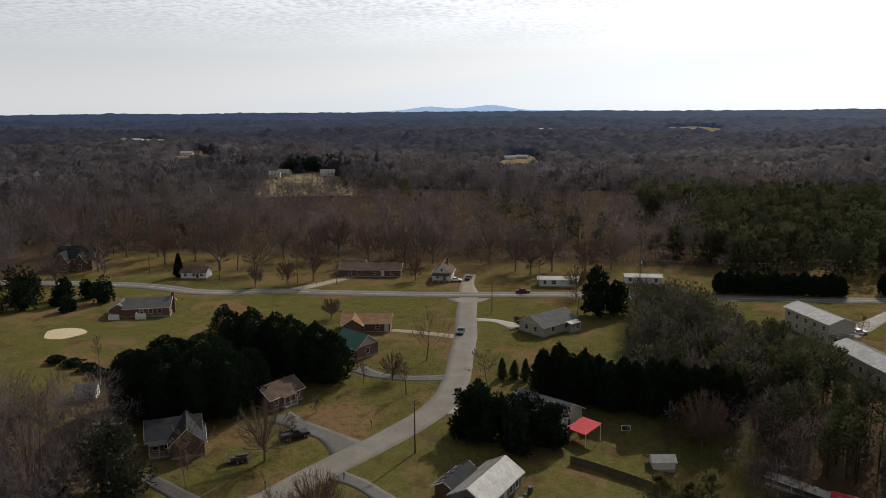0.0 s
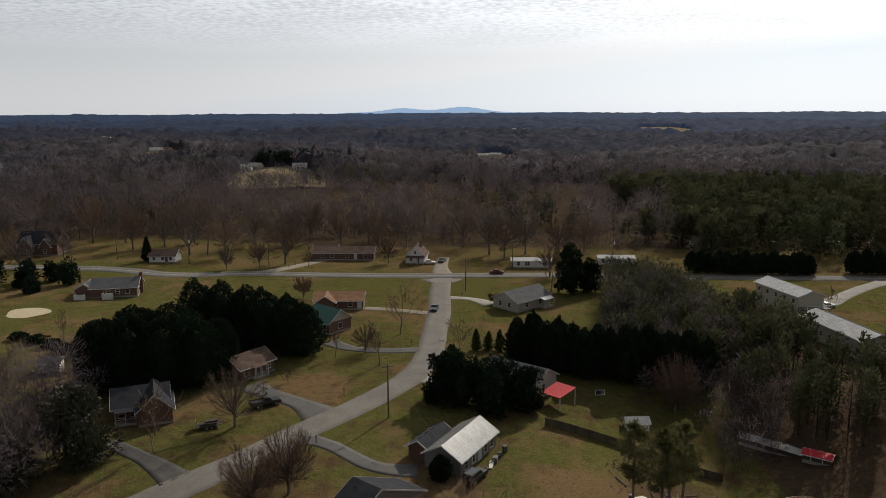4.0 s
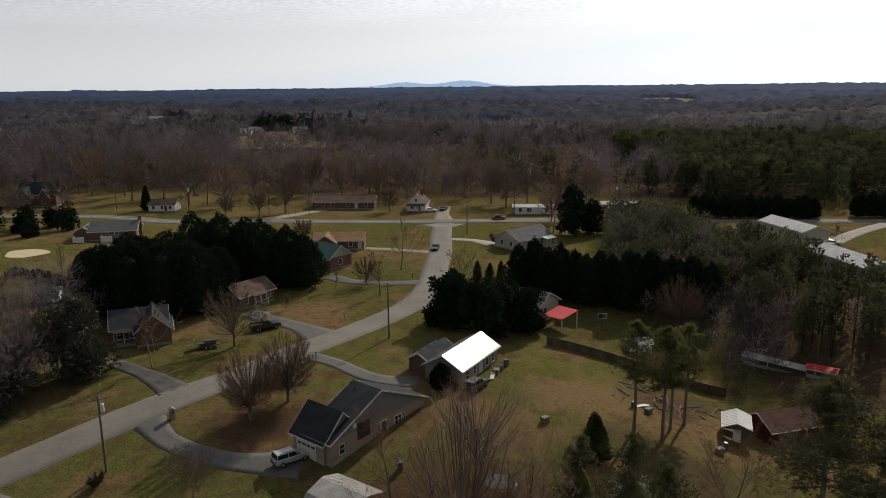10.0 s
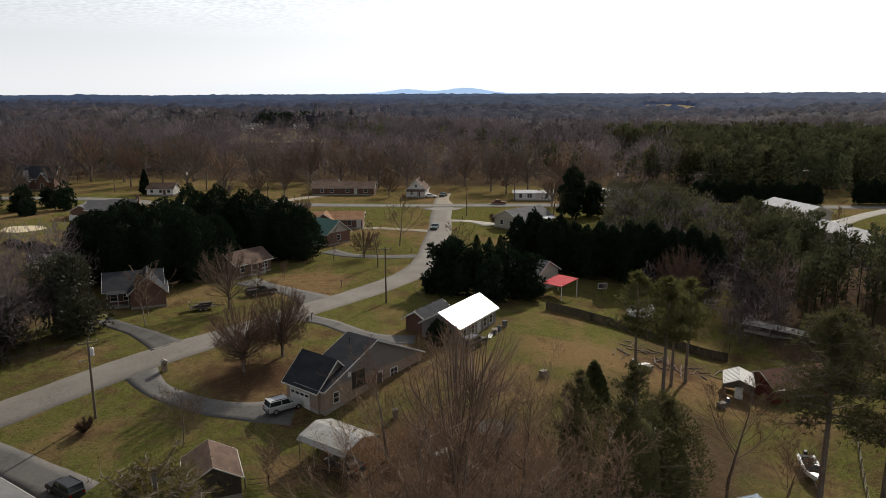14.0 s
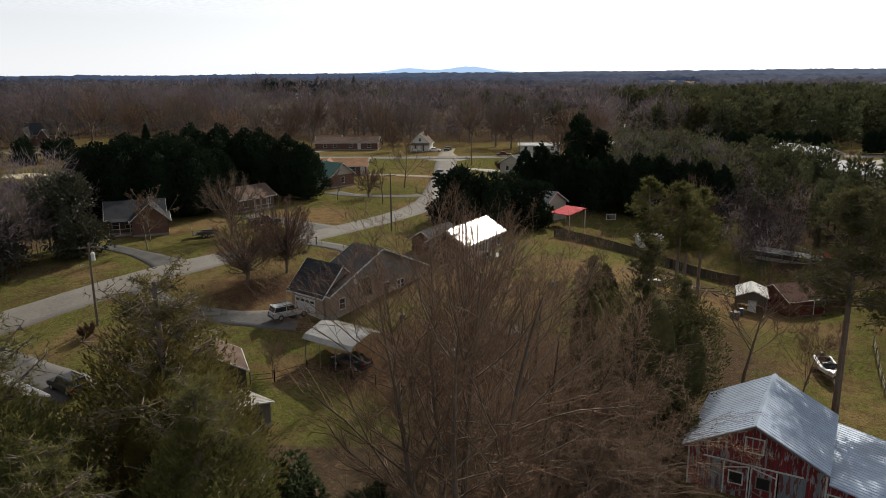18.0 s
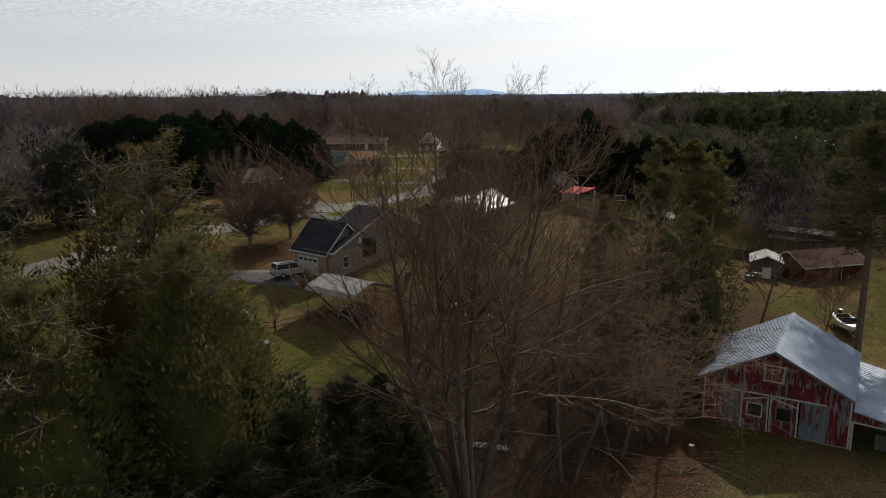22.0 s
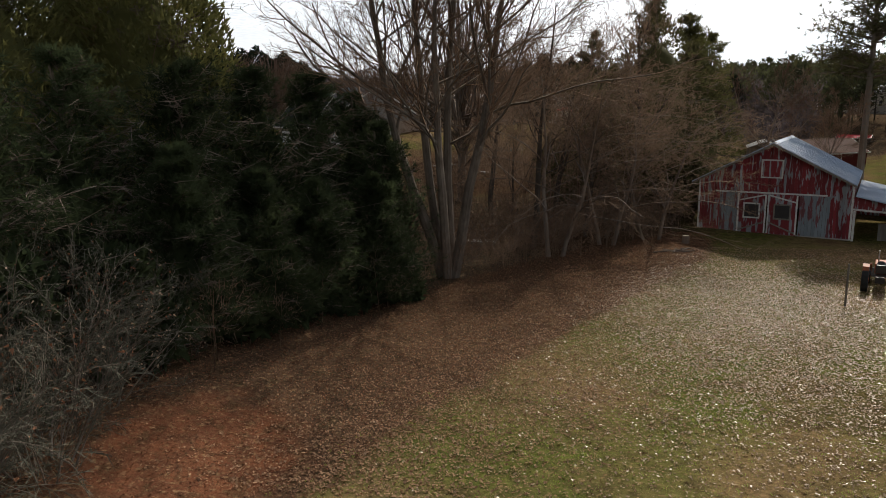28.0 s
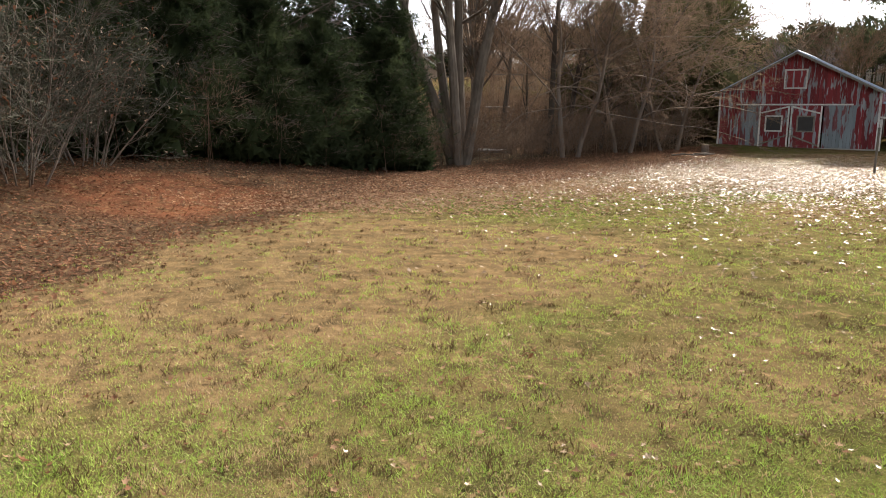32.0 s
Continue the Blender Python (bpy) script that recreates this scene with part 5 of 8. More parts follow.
    part("rear_wall", Shape().box(W + 0.02, W + 4.3, D - 0.1, D - 0.04, -0.1, 2.0), BARN_RED, b)
    part("stall_board", Shape().box(W + 1.5, W + 4.3, 0.9, 0.96, 0.0, 1.15), WOOD_GREY, b, "grey plank stall front")
    return b


barn()


def house_near():
    """Stone house with a steep garage wing and a long camera-side gable."""
    h = thing("house", -24.8, 79.5, 4.2, -33, "tan stone house with charcoal shingle roof and attached garage", "house")
    gable_block(h, -4.3, 1.4, 0.3, 6.3, 2.8, 2.9, BRICK_TAN, SHINGLE_DARK, "x", gable=SIDING_TAUPE, over=0.4)
    gable_block(h, -2.4, 2.3, 0.6, 18.0, 2.9, 3.9, BRICK_TAN, SHINGLE_DARK, "x", gable=SIDING_TAUPE, over=0.35)
    wall_door(h, -1.8, 0.29, -0.3, 3.4, 2.2, "front", TRIM, "garage_door")
    wall_window(h, 2.32, 2.4, 0.9, 0.8, 1.2, "right")
    wall_window(h, 2.32, 6.2, 1.7, 2.0, 2.0, "right", WOOD_DARK, two=True)
    part("gable_vent", Shape().box(2.3, 2.36, 4.4, 4.9, 3.4, 4.0), SIDING_WHITE, h, "pale slatted vent in the gable")
    wall_window(h, 2.32, 12.5, 1.0, 1.2, 1.2, "right", two=True)
    wall_door(h, 2.32, 9.8, 0.35, 0.95, 2.05, "right", WOOD_DARK)
    part("vent_pipe", Shape().cyl(-1.0, 8.0, 6.0, 6.9, 0.07, 8), BLACK, h)


house_near()


def ranch(x, y, rz, L, W, wall, roof, label, eave=2.7, rise=1.7, wins=(), doors=(), chim=None, wing=None, gable=None, porch=None, z=None, ribs=0.0, side_wins=()):
    h = thing("house", x, y, z, rz, label, "house")
    gable_block(h, -L / 2, L / 2, -W / 2, W / 2, eave, rise, wall, roof, "x", gable=gable, ribs=ribs)
    for wx, ww in wins:
        wall_window(h, wx, -W / 2 - 0.01, 1.0, ww, 1.25, "front", two=ww > 1.3)
    for sx, face in side_wins:
        wall_window(h, (L / 2 + 0.01) * (1 if face == "right" else -1), sx, 1.0, 1.0, 1.25, face)
    for dx, dm in doors:
        wall_door(h, dx, -W / 2 - 0.01, 0.35, 0.95, 2.05, "front", dm)
        steps(h, dx, -W / 2, 1.4, 2)
    if chim:
        chimney(h, *chim)
    if wing:
        x0, x1, y0, y1, we, wr, wroof, ax = wing
        gable_block(h, x0, x1, y0, y1, we, wr, wall, wroof, ax, gable=gable)
    if porch:
        x0, x1, d, pm = porch
        part("porch_roof", Shape().prism([(-W / 2 - d, 2.35), (-W / 2 + 0.1, 2.75), (-W / 2 + 0.1, 2.87), (-W / 2 - d, 2.45)], x0, x1, "x"), pm, h)
        part("porch_floor", Shape().box(x0, x1, -W / 2 - d, -W / 2 - 0.02, -0.4, 0.34), CONCRETE, h)
        n = max(2, int((x1 - x0) / 2.2))
        for i in range(n + 1):
            px = x0 + 0.08 + (x1 - x0 - 0.28) * i / n
            part("porch_post", Shape().box(px, px + 0.12, -W / 2 - d + 0.06, -W / 2 - d + 0.18, 0.3, 2.42), TRIM, h)
        part("porch_rail", Shape().box(x0, x1, -W / 2 - d + 0.09, -W / 2 - d + 0.14, 1.15, 1.22), TRIM, h)
    return h


# brick cottage with a dark roof and a cross gable
ranch(-67.0, 117.4, 28, 9.0, 7.6, BRICK, SHINGLE_DARK, "brown brick house with dark shingle roof and front gable", 2.8, 2.2, wins=((-3.2, 1.0), (-1.2, 1.0)),
      side_wins=((-1.6, "right"), (1.6, "right")), wing=(-0.6, 5.0, -6.8, 1.0, 2.8, 2.6, SHINGLE_DARK, "y"), porch=(-4.3, -0.8, 1.6, SHINGLE_DARK))
# small brick ranch beside the drive
ranch(-55.4, 138.4, 60, 8.6, 6.4, BRICK, SHINGLE_BROWN, "small brick house with brown shingle roof", 2.7, 1.8, wins=((-2.8, 1.0), (2.8, 1.0)), doors=((0.2, BRICK),), side_wins=((0, "right"),), porch=(-1.8, 1.8, 1.4, SHINGLE_BROWN))
# house with the pale metal roof
h3 = thing("house", -8.9, 106.2, 5.5, 66, "cream house with a glinting pale metal roof", "house")
gable_block(h3, -5.9, 5.9, -3.1, 3.1, 3.0, 1.75, SIDING_TAUPE, METAL_WHITE, "x", ribs=0.45, over=0.4)
gable_block(h3, -4.6, 2.6, 3.1, 6.8, 2.8, 1.1, BRICK, SHINGLE_DARK, "x")
for wx in (-4.2, -1.8, 2.2, 4.2):
    wall_window(h3, wx, -3.11, 1.1, 0.9, 1.2, "front")
wall_window(h3, -5.92, 0, 1.1, 1.2, 1.3, "left", two=True)
for sx in (-4.2, -2.4, -0.6, 1.2):
    sp = part("solar_panel", Shape().prism([(5.3, 3.88), (6.95, 2.90), (6.98, 2.95), (5.33, 3.93)], sx, sx + 1.65, "x"), SOLAR, h3, "dark blue solar panel")
    part("panel_frame", Shape().prism([(5.28, 3.88), (6.97, 2.90), (7.0, 2.97), (5.31, 3.96)], sx - 0.04, sx, "x"), TRIM, sp)
wall_door(h3, 0.2, -3.11, 0.4, 0.95, 2.05, "front", TRIM)
part("deck", Shape().box(-1.8, 3.0, -5.6, -3.13, 0.1, 0.38), WOOD_GREY, h3, "grey plank deck")
for dx in (-1.7, 0.6, 2.85):
    part("deck_post", Shape().box(dx, dx + 0.1, -5.6, -5.5, -0.8, 1.3), WOOD_GREY, h3)
part("deck_rail", Shape().box(-1.8, 3.0, -5.58, -5.52, 1.22, 1.3), WOOD_GREY, h3)
steps(h3, 3.6, -3.0, 1.1, 3)
# green metal roof
ranch(-46.8, 170.8, -35, 8.4, 7, BRICK, METAL_GREEN, "brick house with a green metal roof and white porch", 2.9, 2.6, wins=((-2.8, 1.0), (2.8, 1.0)), doors=((0, TRIM),), ribs=0.5, gable=SIDING_CREAM, porch=(-3.6, 3.6, 1.7, METAL_GREEN), side_wins=((0, "right"),))
# long brick ranch with a tan roof
ranch(-49.0, 191.5, 8, 13, 7.4, BRICK, SHINGLE_TAN, "long red brick ranch house with tan shingle roof", 2.6, 1.5, wins=((-4.5, 1.0), (-1.0, 1.0), (3.0, 1.0)), doors=((5.5, TRIM),), wing=(-6.0, -1.0, -5.6, 0, 2.6, 1.7, SHINGLE_TAN, "y"))
# brick house with white decks
h6 = ranch(-115.5, 195.0, 17, 12.5, 8, BRICK, SHINGLE_GREY, "brick house with grey roof, chimneys and white decks", 2.8, 2.0, wins=((-1.5, 0.9), (1.0, 0.9), (3.6, 1.0)), side_wins=((-1.5, "right"),), chim=(6.6, 0.5, 0, 6.0), wing=(-10.5, -5.5, -3.2, 3.0, 2.5, 1.4, SHINGLE_GREY, "y"))
for dx in (-8.5, -1.2):
    part("white_fence_panel", Shape().box(dx - 1.5, dx + 1.5, -6.4, -6.3, -0.1, 1.7).box(dx - 1.5, dx - 1.4, -6.3, -4.1, -0.1, 1.7), TRIM, h6)
# grey-roofed house by the junction
h7 = ranch(0.5, 196.5, 48, 13, 9, SIDING_CREAM, SHINGLE_GREY, "cream sided house with grey roof and small back porch", 2.8, 2.2, wins=((-3, 1.0), (2.5, 1.0)), side_wins=((-1.5, "left"), (1.8, "left")), porch=(2.0, 6.0, 2.2, METAL_WHITE))
# brick ranch across the main road
ranch(-63.5, 257.5, 4, 22, 8, BRICK, SHINGLE_BROWN, "long dark brick ranch house across the main road", 2.7, 1.6, wins=((-7.5, 1.0), (-4, 1.2), (1.5, 1.0), (8, 1.2)), doors=((4.5, TRIM),), wing=(-11.5, -3.0, -1.0, 6.0, 2.8, 2.0, SHINGLE_BROWN, "x"))
# white cottage with a steep front gable
h9 = thing("house", -36.5, 254.0, None, 0, "small white cottage with a steep front gable and porch", "house")
gable_block(h9, -3.3, 3.3, -4.5, 4.5, 2.9, 3.2, SIDING_WHITE, SHINGLE_BROWN, "y")
wall_window(h9, -1.4, -4.52, 1.1, 0.9, 1.3, "front")
wall_window(h9, 0, -4.52, 3.6, 0.7, 0.9, "front")
wall_door(h9, 1.0, -4.52, 0.35, 0.9, 2.05, "front", BRICK)
part("porch_roof", Shape().prism([(-6.3, 2.3), (-4.4, 2.8), (-4.4, 2.92), (-6.3, 2.42)], -3.2, 3.2, "x"), SHINGLE_BROWN, h9)
for px in (-3.1, -1.0, 1.0, 3.0):
    part("porch_post", Shape().box(px, px + 0.13, -6.2, -6.07, -0.2, 2.35), TRIM, h9)
chimney(h9, 1.2, 1.5, 3, 7.2)
# tall brick house among trees
h10 = thing("house", -174.5, 249.0, None, 8, "tall brick house with steep twin gables", "house")
gable_block(h10, -7, 7, -4.5, 4.5, 4.4, 3.8, BRICK, SHINGLE_DARK, "x")
gable_block(h10, -5.5, -1.2, -6.5, 0, 4.0, 3.0, BRICK, SHINGLE_DARK, "y")
gable_block(h10, 1.8, 5.4, -6.2, 0, 3.8, 2.6, BRICK, SHINGLE_DARK, "y")
for wx in (-4.3, -2.4, 3.6):
    wall_window(h10, wx, -6.53, 1.2, 0.9, 1.4, "front")
for sz in (1.2, 4.2):
    wall_window(h10, 7.02, 0, sz, 0.9, 1.3, "right")
chimney(h10, 6.2, 1.0, 3, 9.6)
# small pale house across the road
ranch(-123.5, 240.5, 5, 9, 6, SIDING_WHITE, SHINGLE_BROWN, "small white bungalow with brown roof near bare trees", 2.4, 1.6, wins=((-2.8, 0.9), (0.2, 0.9), (3.0, 0.9)), doors=((1.5, BRICK),))
# small far houses in the clearings
for az, r, rz, L, wall, roof, lab in ((-21.2, 592, 10, 13, SIDING_WHITE, METAL_WHITE, "far white house in a clearing"), (-20.3, 600, -20, 11, SIDING_CREAM, METAL_WHITE, "far cream house in a clearing"), (-17.0, 590, 5, 11, SIDING_WHITE, METAL_WHITE, "far white outbuilding at a field"),
                                       (-27.2, 940, 15, 14, SIDING_WHITE, METAL_WHITE, "far white farmhouse in a clearing"), (-26.5, 950, -10, 12, SIDING_CREAM, SHINGLE_TAN, "far cream house in a clearing"), (-30.9, 1470, 0, 44, SIDING_WHITE, METAL_WHITE, "long far white metal building"),
                                       (-29.3, 1480, 8, 36, SIDING_WHITE, METAL_WHITE, "long far white metal building"), (-2.9, 1120, 12, 16, SIDING_WHITE, METAL_WHITE, "far white house among trees"), (-1.9, 1130, -15, 18, SIDING_CREAM, METAL_WHITE, "far cream house among trees"), (0.0, 2180, 0, 50, SIDING_WHITE, METAL_WHITE, "long far white building")):
    fx, fy = r * math.sin(radians(az)), r * math.cos(radians(az))
    hf = thing("house", fx, fy, None, rz, lab, "house")
    gable_block(hf, -L / 2, L / 2, -L * 0.25, L * 0.25, 3.2 + 0.05 * L, 2.2, wall, roof, "x")
# mobile homes
for mx, my, L, lab in ((4.0, 247.5, 13.5, "long white mobile home with flat pitched roof"), (33.0, 254.5, 12.0, "white mobile home partly behind trees")):
    ranch(mx, my, 1, L, 4.4, SIDING_WHITE, METAL_WHITE, lab, 2.6, 0.6, wins=((-4.5, 0.9), (-1.5, 1.4), (4.2, 0.9)), doors=((1.2, TRIM),))
# two long buildings on the slope
for bx, by, rz, L, eave, lab in ((71.6, 199.6, -72, 17.5, 5.6, "two-storey tan apartment block with white metal roof"), (73.2, 168.0, -76, 21.0, 4.4, "long low cream building with white metal roof")):
    hb = thing("building", bx, by, None, rz, lab, "building")
    gable_block(hb, -L / 2, L / 2, -3.8, 3.8, eave, 1.3, SIDING_CREAM, METAL_WHITE, "x", ribs=0.6)
    n = int(L / 3)
    for i in range(n):
        wx = -L / 2 + L * (i + 0.5) / n
        for wz in ((1.0, 3.6) if eave > 5 else (1.6,)):
            wall_window(hb, wx, -3.82, wz, 1.0, 1.1, "front")
    wall_window(hb, L / 2 + 0.02, -1.5, 1.0, 1.0, 1.2, "right")
    wall_door(hb, L / 2 + 0.02, 1.0, 0.35, 0.95, 2.05, "right", TRIM)
    if eave > 5:
        part("balcony", Shape().box(L / 2 + 0.03, L / 2 + 3.2, -3.6, 3.6, 2.7, 2.85), WOOD_GREY, hb, "raised timber deck")
        part("balcony_rail", Shape().box(L / 2 + 3.1, L / 2 + 3.18, -3.6, 3.6, 3.7, 3.8).box(L / 2 + 0.1, L / 2 + 3.15, -3.6, -3.52, 3.7, 3.8), TRIM, hb)
        for py in (-3.5, 0, 3.4):
            part("balcony_post", Shape().box(L / 2 + 3.0, L / 2 + 3.12, py, py + 0.12, -0.6, 3.75), TRIM, hb)
# dark-roofed house with the red porch roof
h13 = thing("house", 0.8, 136.5, None, -32, "grey house with dark shingle roof under evergreens", "house")
gable_block(h13, -6.5, 5.0, -4.0, 4.0, 2.8, 2.1, SIDING_CREAM, SHINGLE_GREY, "x")
gable_block(h13, -1.0, 3.8, -6.2, 0, 2.8, 1.9, SIDING_CREAM, SHINGLE_GREY, "y")
wall_window(h13, 1.4, -6.22, 1.0, 1.4, 1.3, "front", two=True)
wall_window(h13, 5.02, -1.0, 1.0, 1.0, 1.2, "right")
pav = thing("patio_cover", 7.2, 130.2, None, -38, "bright red metal patio cover on white posts", "patio cover")
part("roof_panel", Shape().prism([(-2.6, 2.55), (2.6, 3.15), (2.6, 3.24), (-2.6, 2.64)], -2.2, 2.2, "x"), METAL_RED, pav)
rb = Shape()
for i in range(10):
    rb.prism([(-2.6, 2.64), (2.6, 3.24), (2.6, 3.28), (-2.6, 2.68)], -2.15 + i * 0.47, -2.11 + i * 0.47, "x")
part("roof_ribs", rb, METAL_RED, pav)
for px, py in ((-2.1, -2.4), (2.0, -2.4), (-2.1, 2.4), (2.0, 2.4)):
    part("post", Shape().box(px, px + 0.12, py - 0.06, py + 0.06, -0.2, 2.85), TRIM, pav)


def carport():
    c = thing("carport", -19.0, 71.3, 3.0, -30, "white ribbed metal carport on thin posts", "carport")
    outline = [(-2.9, 1.9), (-2.5, 2.35), (-0.2, 3.05), (0.2, 3.05), (2.5, 2.35), (2.9, 1.9)]
    low = [(u * 0.985, w - 0.06) for u, w in outline]
    part("roof_sheet", Shape().prism(outline + low[::-1], -3.5, 3.5, "x"), METAL_WHITE, c)
    rb = Shape()
    for i in range(17):
        q = -3.45 + i * 0.425
        rb.prism([(u, w + 0.03) for u, w in outline] + [(u, w - 0.01) for u, w in outline[::-1]], q, q + 0.05, "x")
    part("roof_ribs", rb, METAL_WHITE, c)
    for px in (-3.3, -1.1, 1.1, 3.2):
        for py in (-2.75, 2.7):
            part("post", Shape().box(px, px + 0.07, py, py + 0.07, -0.6, 2.1), STEEL, c)


carport()


def shed(x, y, rz, w, d, e, rise, wall, roof, label, z=None, door=True, open_front=False):
    s = thing("shed", x, y, z, rz, label, "shed")
    gable_block(s, -w / 2, w / 2, -d / 2, d / 2, e, rise, wall, roof, "x", over=0.25, foundation=False, ribs=0.4 if roof in (METAL_WHITE, METAL_BROWN, METAL_GALV) else 0, thick=0.08)
    part("base", Shape().box(-w / 2, w / 2, -d / 2, d / 2, -0.3, 0.3), CONCRETE, s)
    if door:
        wall_door(s, 0, -d / 2 - 0.01, 0.3, min(1.6, w * 0.5), min(1.9, e - 0.4), "front", wall)
    return s


shed(-95.5, 134.3, 20, 4.2, 3.2, 2.2, 0.9, SIDING_WHITE, SHINGLE_GREY, "white garden shed with dark roof")
shed(-25.4, 58.9, -32, 3.6, 3.0, 2.3, 0.4, WOOD_GREY, METAL_WHITE, "weathered wooden hut with pale flat roof")
shed(-31.0, 65.8, -62, 6.0, 5.2, 2.2, 1.5, WOOD_DARK, SHINGLE_BROWN, "brown shed with a low brown roof behind pines")
ranch(-51.6, 58.0, -28.5, 12, 7.2, SIDING_TAUPE, SHINGLE_GREY, "grey-roofed neighbour house beside the pines", 2.6, 1.7, wins=((-3.5, 1.0), (3.0, 1.0)), doors=((0, TRIM),))
open_shed = thing("shed", 29.6, 96.8, None, -14, "white-roofed open shed with plank walls", "shed")
part("roof_sheet", Shape().prism([(-2.0, 2.35), (0, 3.15), (2.0, 2.35), (2.0, 2.42), (0, 3.22), (-2.0, 2.42)], -2.6, 2.6, "y"), SIDING_WHITE, open_shed)
rb = Shape()
for i in range(11):
    q = -2.55 + i * 0.5
    rb.prism([(-2.0, 2.42), (0, 3.22), (2.0, 2.42), (2.0, 2.45), (0, 3.26), (-2.0, 2.45)], q, q + 0.05, "y")
part("roof_ribs", rb, SIDING_WHITE, open_shed)
for px in (-1.85, 1.75):
    for py in (-2.5, 0, 2.4):
        part("post", Shape().box(px, px + 0.1, py, py + 0.1, -0.3, 2.4), WOOD_GREY, open_shed)
part("rear_wall", Shape().box(-1.9, 1.9, 2.5, 2.56, 0, 2.4), WOOD_GREY, open_shed)
part("cupboard", Shape().box(-0.4, 0.6, -1.6, -0.8, 0, 1.5), SIDING_WHITE, open_shed)
shed(37.3, 100.0, 22, 9.6, 6.0, 2.5, 1.5, METAL_RUST, METAL_BROWN, "rust brown metal outbuilding")
shed(43.2, 123.0, -38, 10.5, 2.0, 1.3, 0.35, WOOD_DARK, METAL_WHITE, "long low shed with patchy white roof sheets")
shed(48.6, 117.3, -30, 4.2, 2.4, 1.2, 0.35, WOOD_DARK, METAL_RED, "small low shed with a red metal roof")
shed(12.6, 76.0, 20, 4.0, 3.0, 2.1, 0.8, SIDING_WHITE, METAL_WHITE, "pale metal garden shed below trees")
shed(21.0, 126.9, 8, 4.0, 2.6, 1.8, 0.7, SIDING_WHITE, METAL_WHITE, "white shed beside the fence")

# ---- trees near the field ----
EV = "dark dense evergreen"
bare_tree(-3.6, 37.5, 24.6, "fan", 11, "tall bare multi-stemmed tree with pale bark at the field's edge", r=0.31, twig=TWIG, bark=BARK_PALE, thin=0.0082, width=1.02)
for x, y, h, form, seed, w in ((0.8, 46.5, 17, "slim", 12, 1.2), (2.2, 52.0, 17, "spread", 13, 1.0), 
                               (0.5, 66.0, 16, "spread", 18, 1.0), (-9.0, 70.0, 12, "slim", 19, 1.2), (-2.5, 57.5, 15, "slim", 30, 1.3), (7.4, 52.5, 17, "slim", 56, 0.8), (4.4, 50.4, 11, "spread", 36, 1.0), (-0.6, 53.0, 10, "spread", 40, 1.0)):
    bare_tree(x, y, h, form, seed, "bare grey-brown deciduous tree in a thicket", twig=TWIG_WARM, bark=BARK_DARK, width=w, thin=0.0095, group="thicket trees")
for x, y, h, seed, w in ((2.2, 43.5, 13.5, 28, 1.15), (5.6, 47.6, 12.5, 53, 1.2), (8.8, 49.6, 10.5, 54, 1.2)):
    bare_tree(x, y, h, "arch", seed, "bare tree with long arching grey limbs at the field's edge", r=0.15, twig=TWIG_WARM, bark=BARK, width=w, thin=0.0085, group="arching trees")
round_tree(-5.2, 61.5, 20.5, 6.0, 17, "tall bare brown tree in the thicket", TWIG, limbs=54, foot=0.12, thin=0.0115)
round_tree(-5.0, 78.0, 13.0, 6.6, 70, "broad vase-shaped bare tree behind the house", TWIG_WARM, limbs=84, foot=0.10, thin=0.013, rise=0.3)
bare_tree(22.1, 72.9, 12.0, "spread", 22, "bare reddish-brown tree by the sheds", twig=TWIG_RED)
bare_tree(26.2, 68.4, 9.5, "spread", 23, "bare tree behind the barn", twig=TWIG)
bare_tree(-13.8, 71.5, 13.0, "slim", 24, "slim bare tree beside the carport", twig=TWIG_RED, width=1.2)
bare_tree(-25.6, 66.9, 4.2, "spread", 25, "small bare tree at the fence", twig=TWIG)
bare_tree(-37.0, 72.0, 7.0, "spread", 26, "bare grey tree beside the driveway", twig=TWIG_PALE)
for x, y, h, seed in ((-36.0, 87.9, 10.3, 31), (-32.3, 92.8, 10.2, 32)):
    round_tree(x, y, h, 4.0, seed, "bare ornamental pear tree with an egg-shaped crown", TWIG_RED, limbs=150, foot=0.15, thin=0.015, group="twin pear trees", rise=0.12)
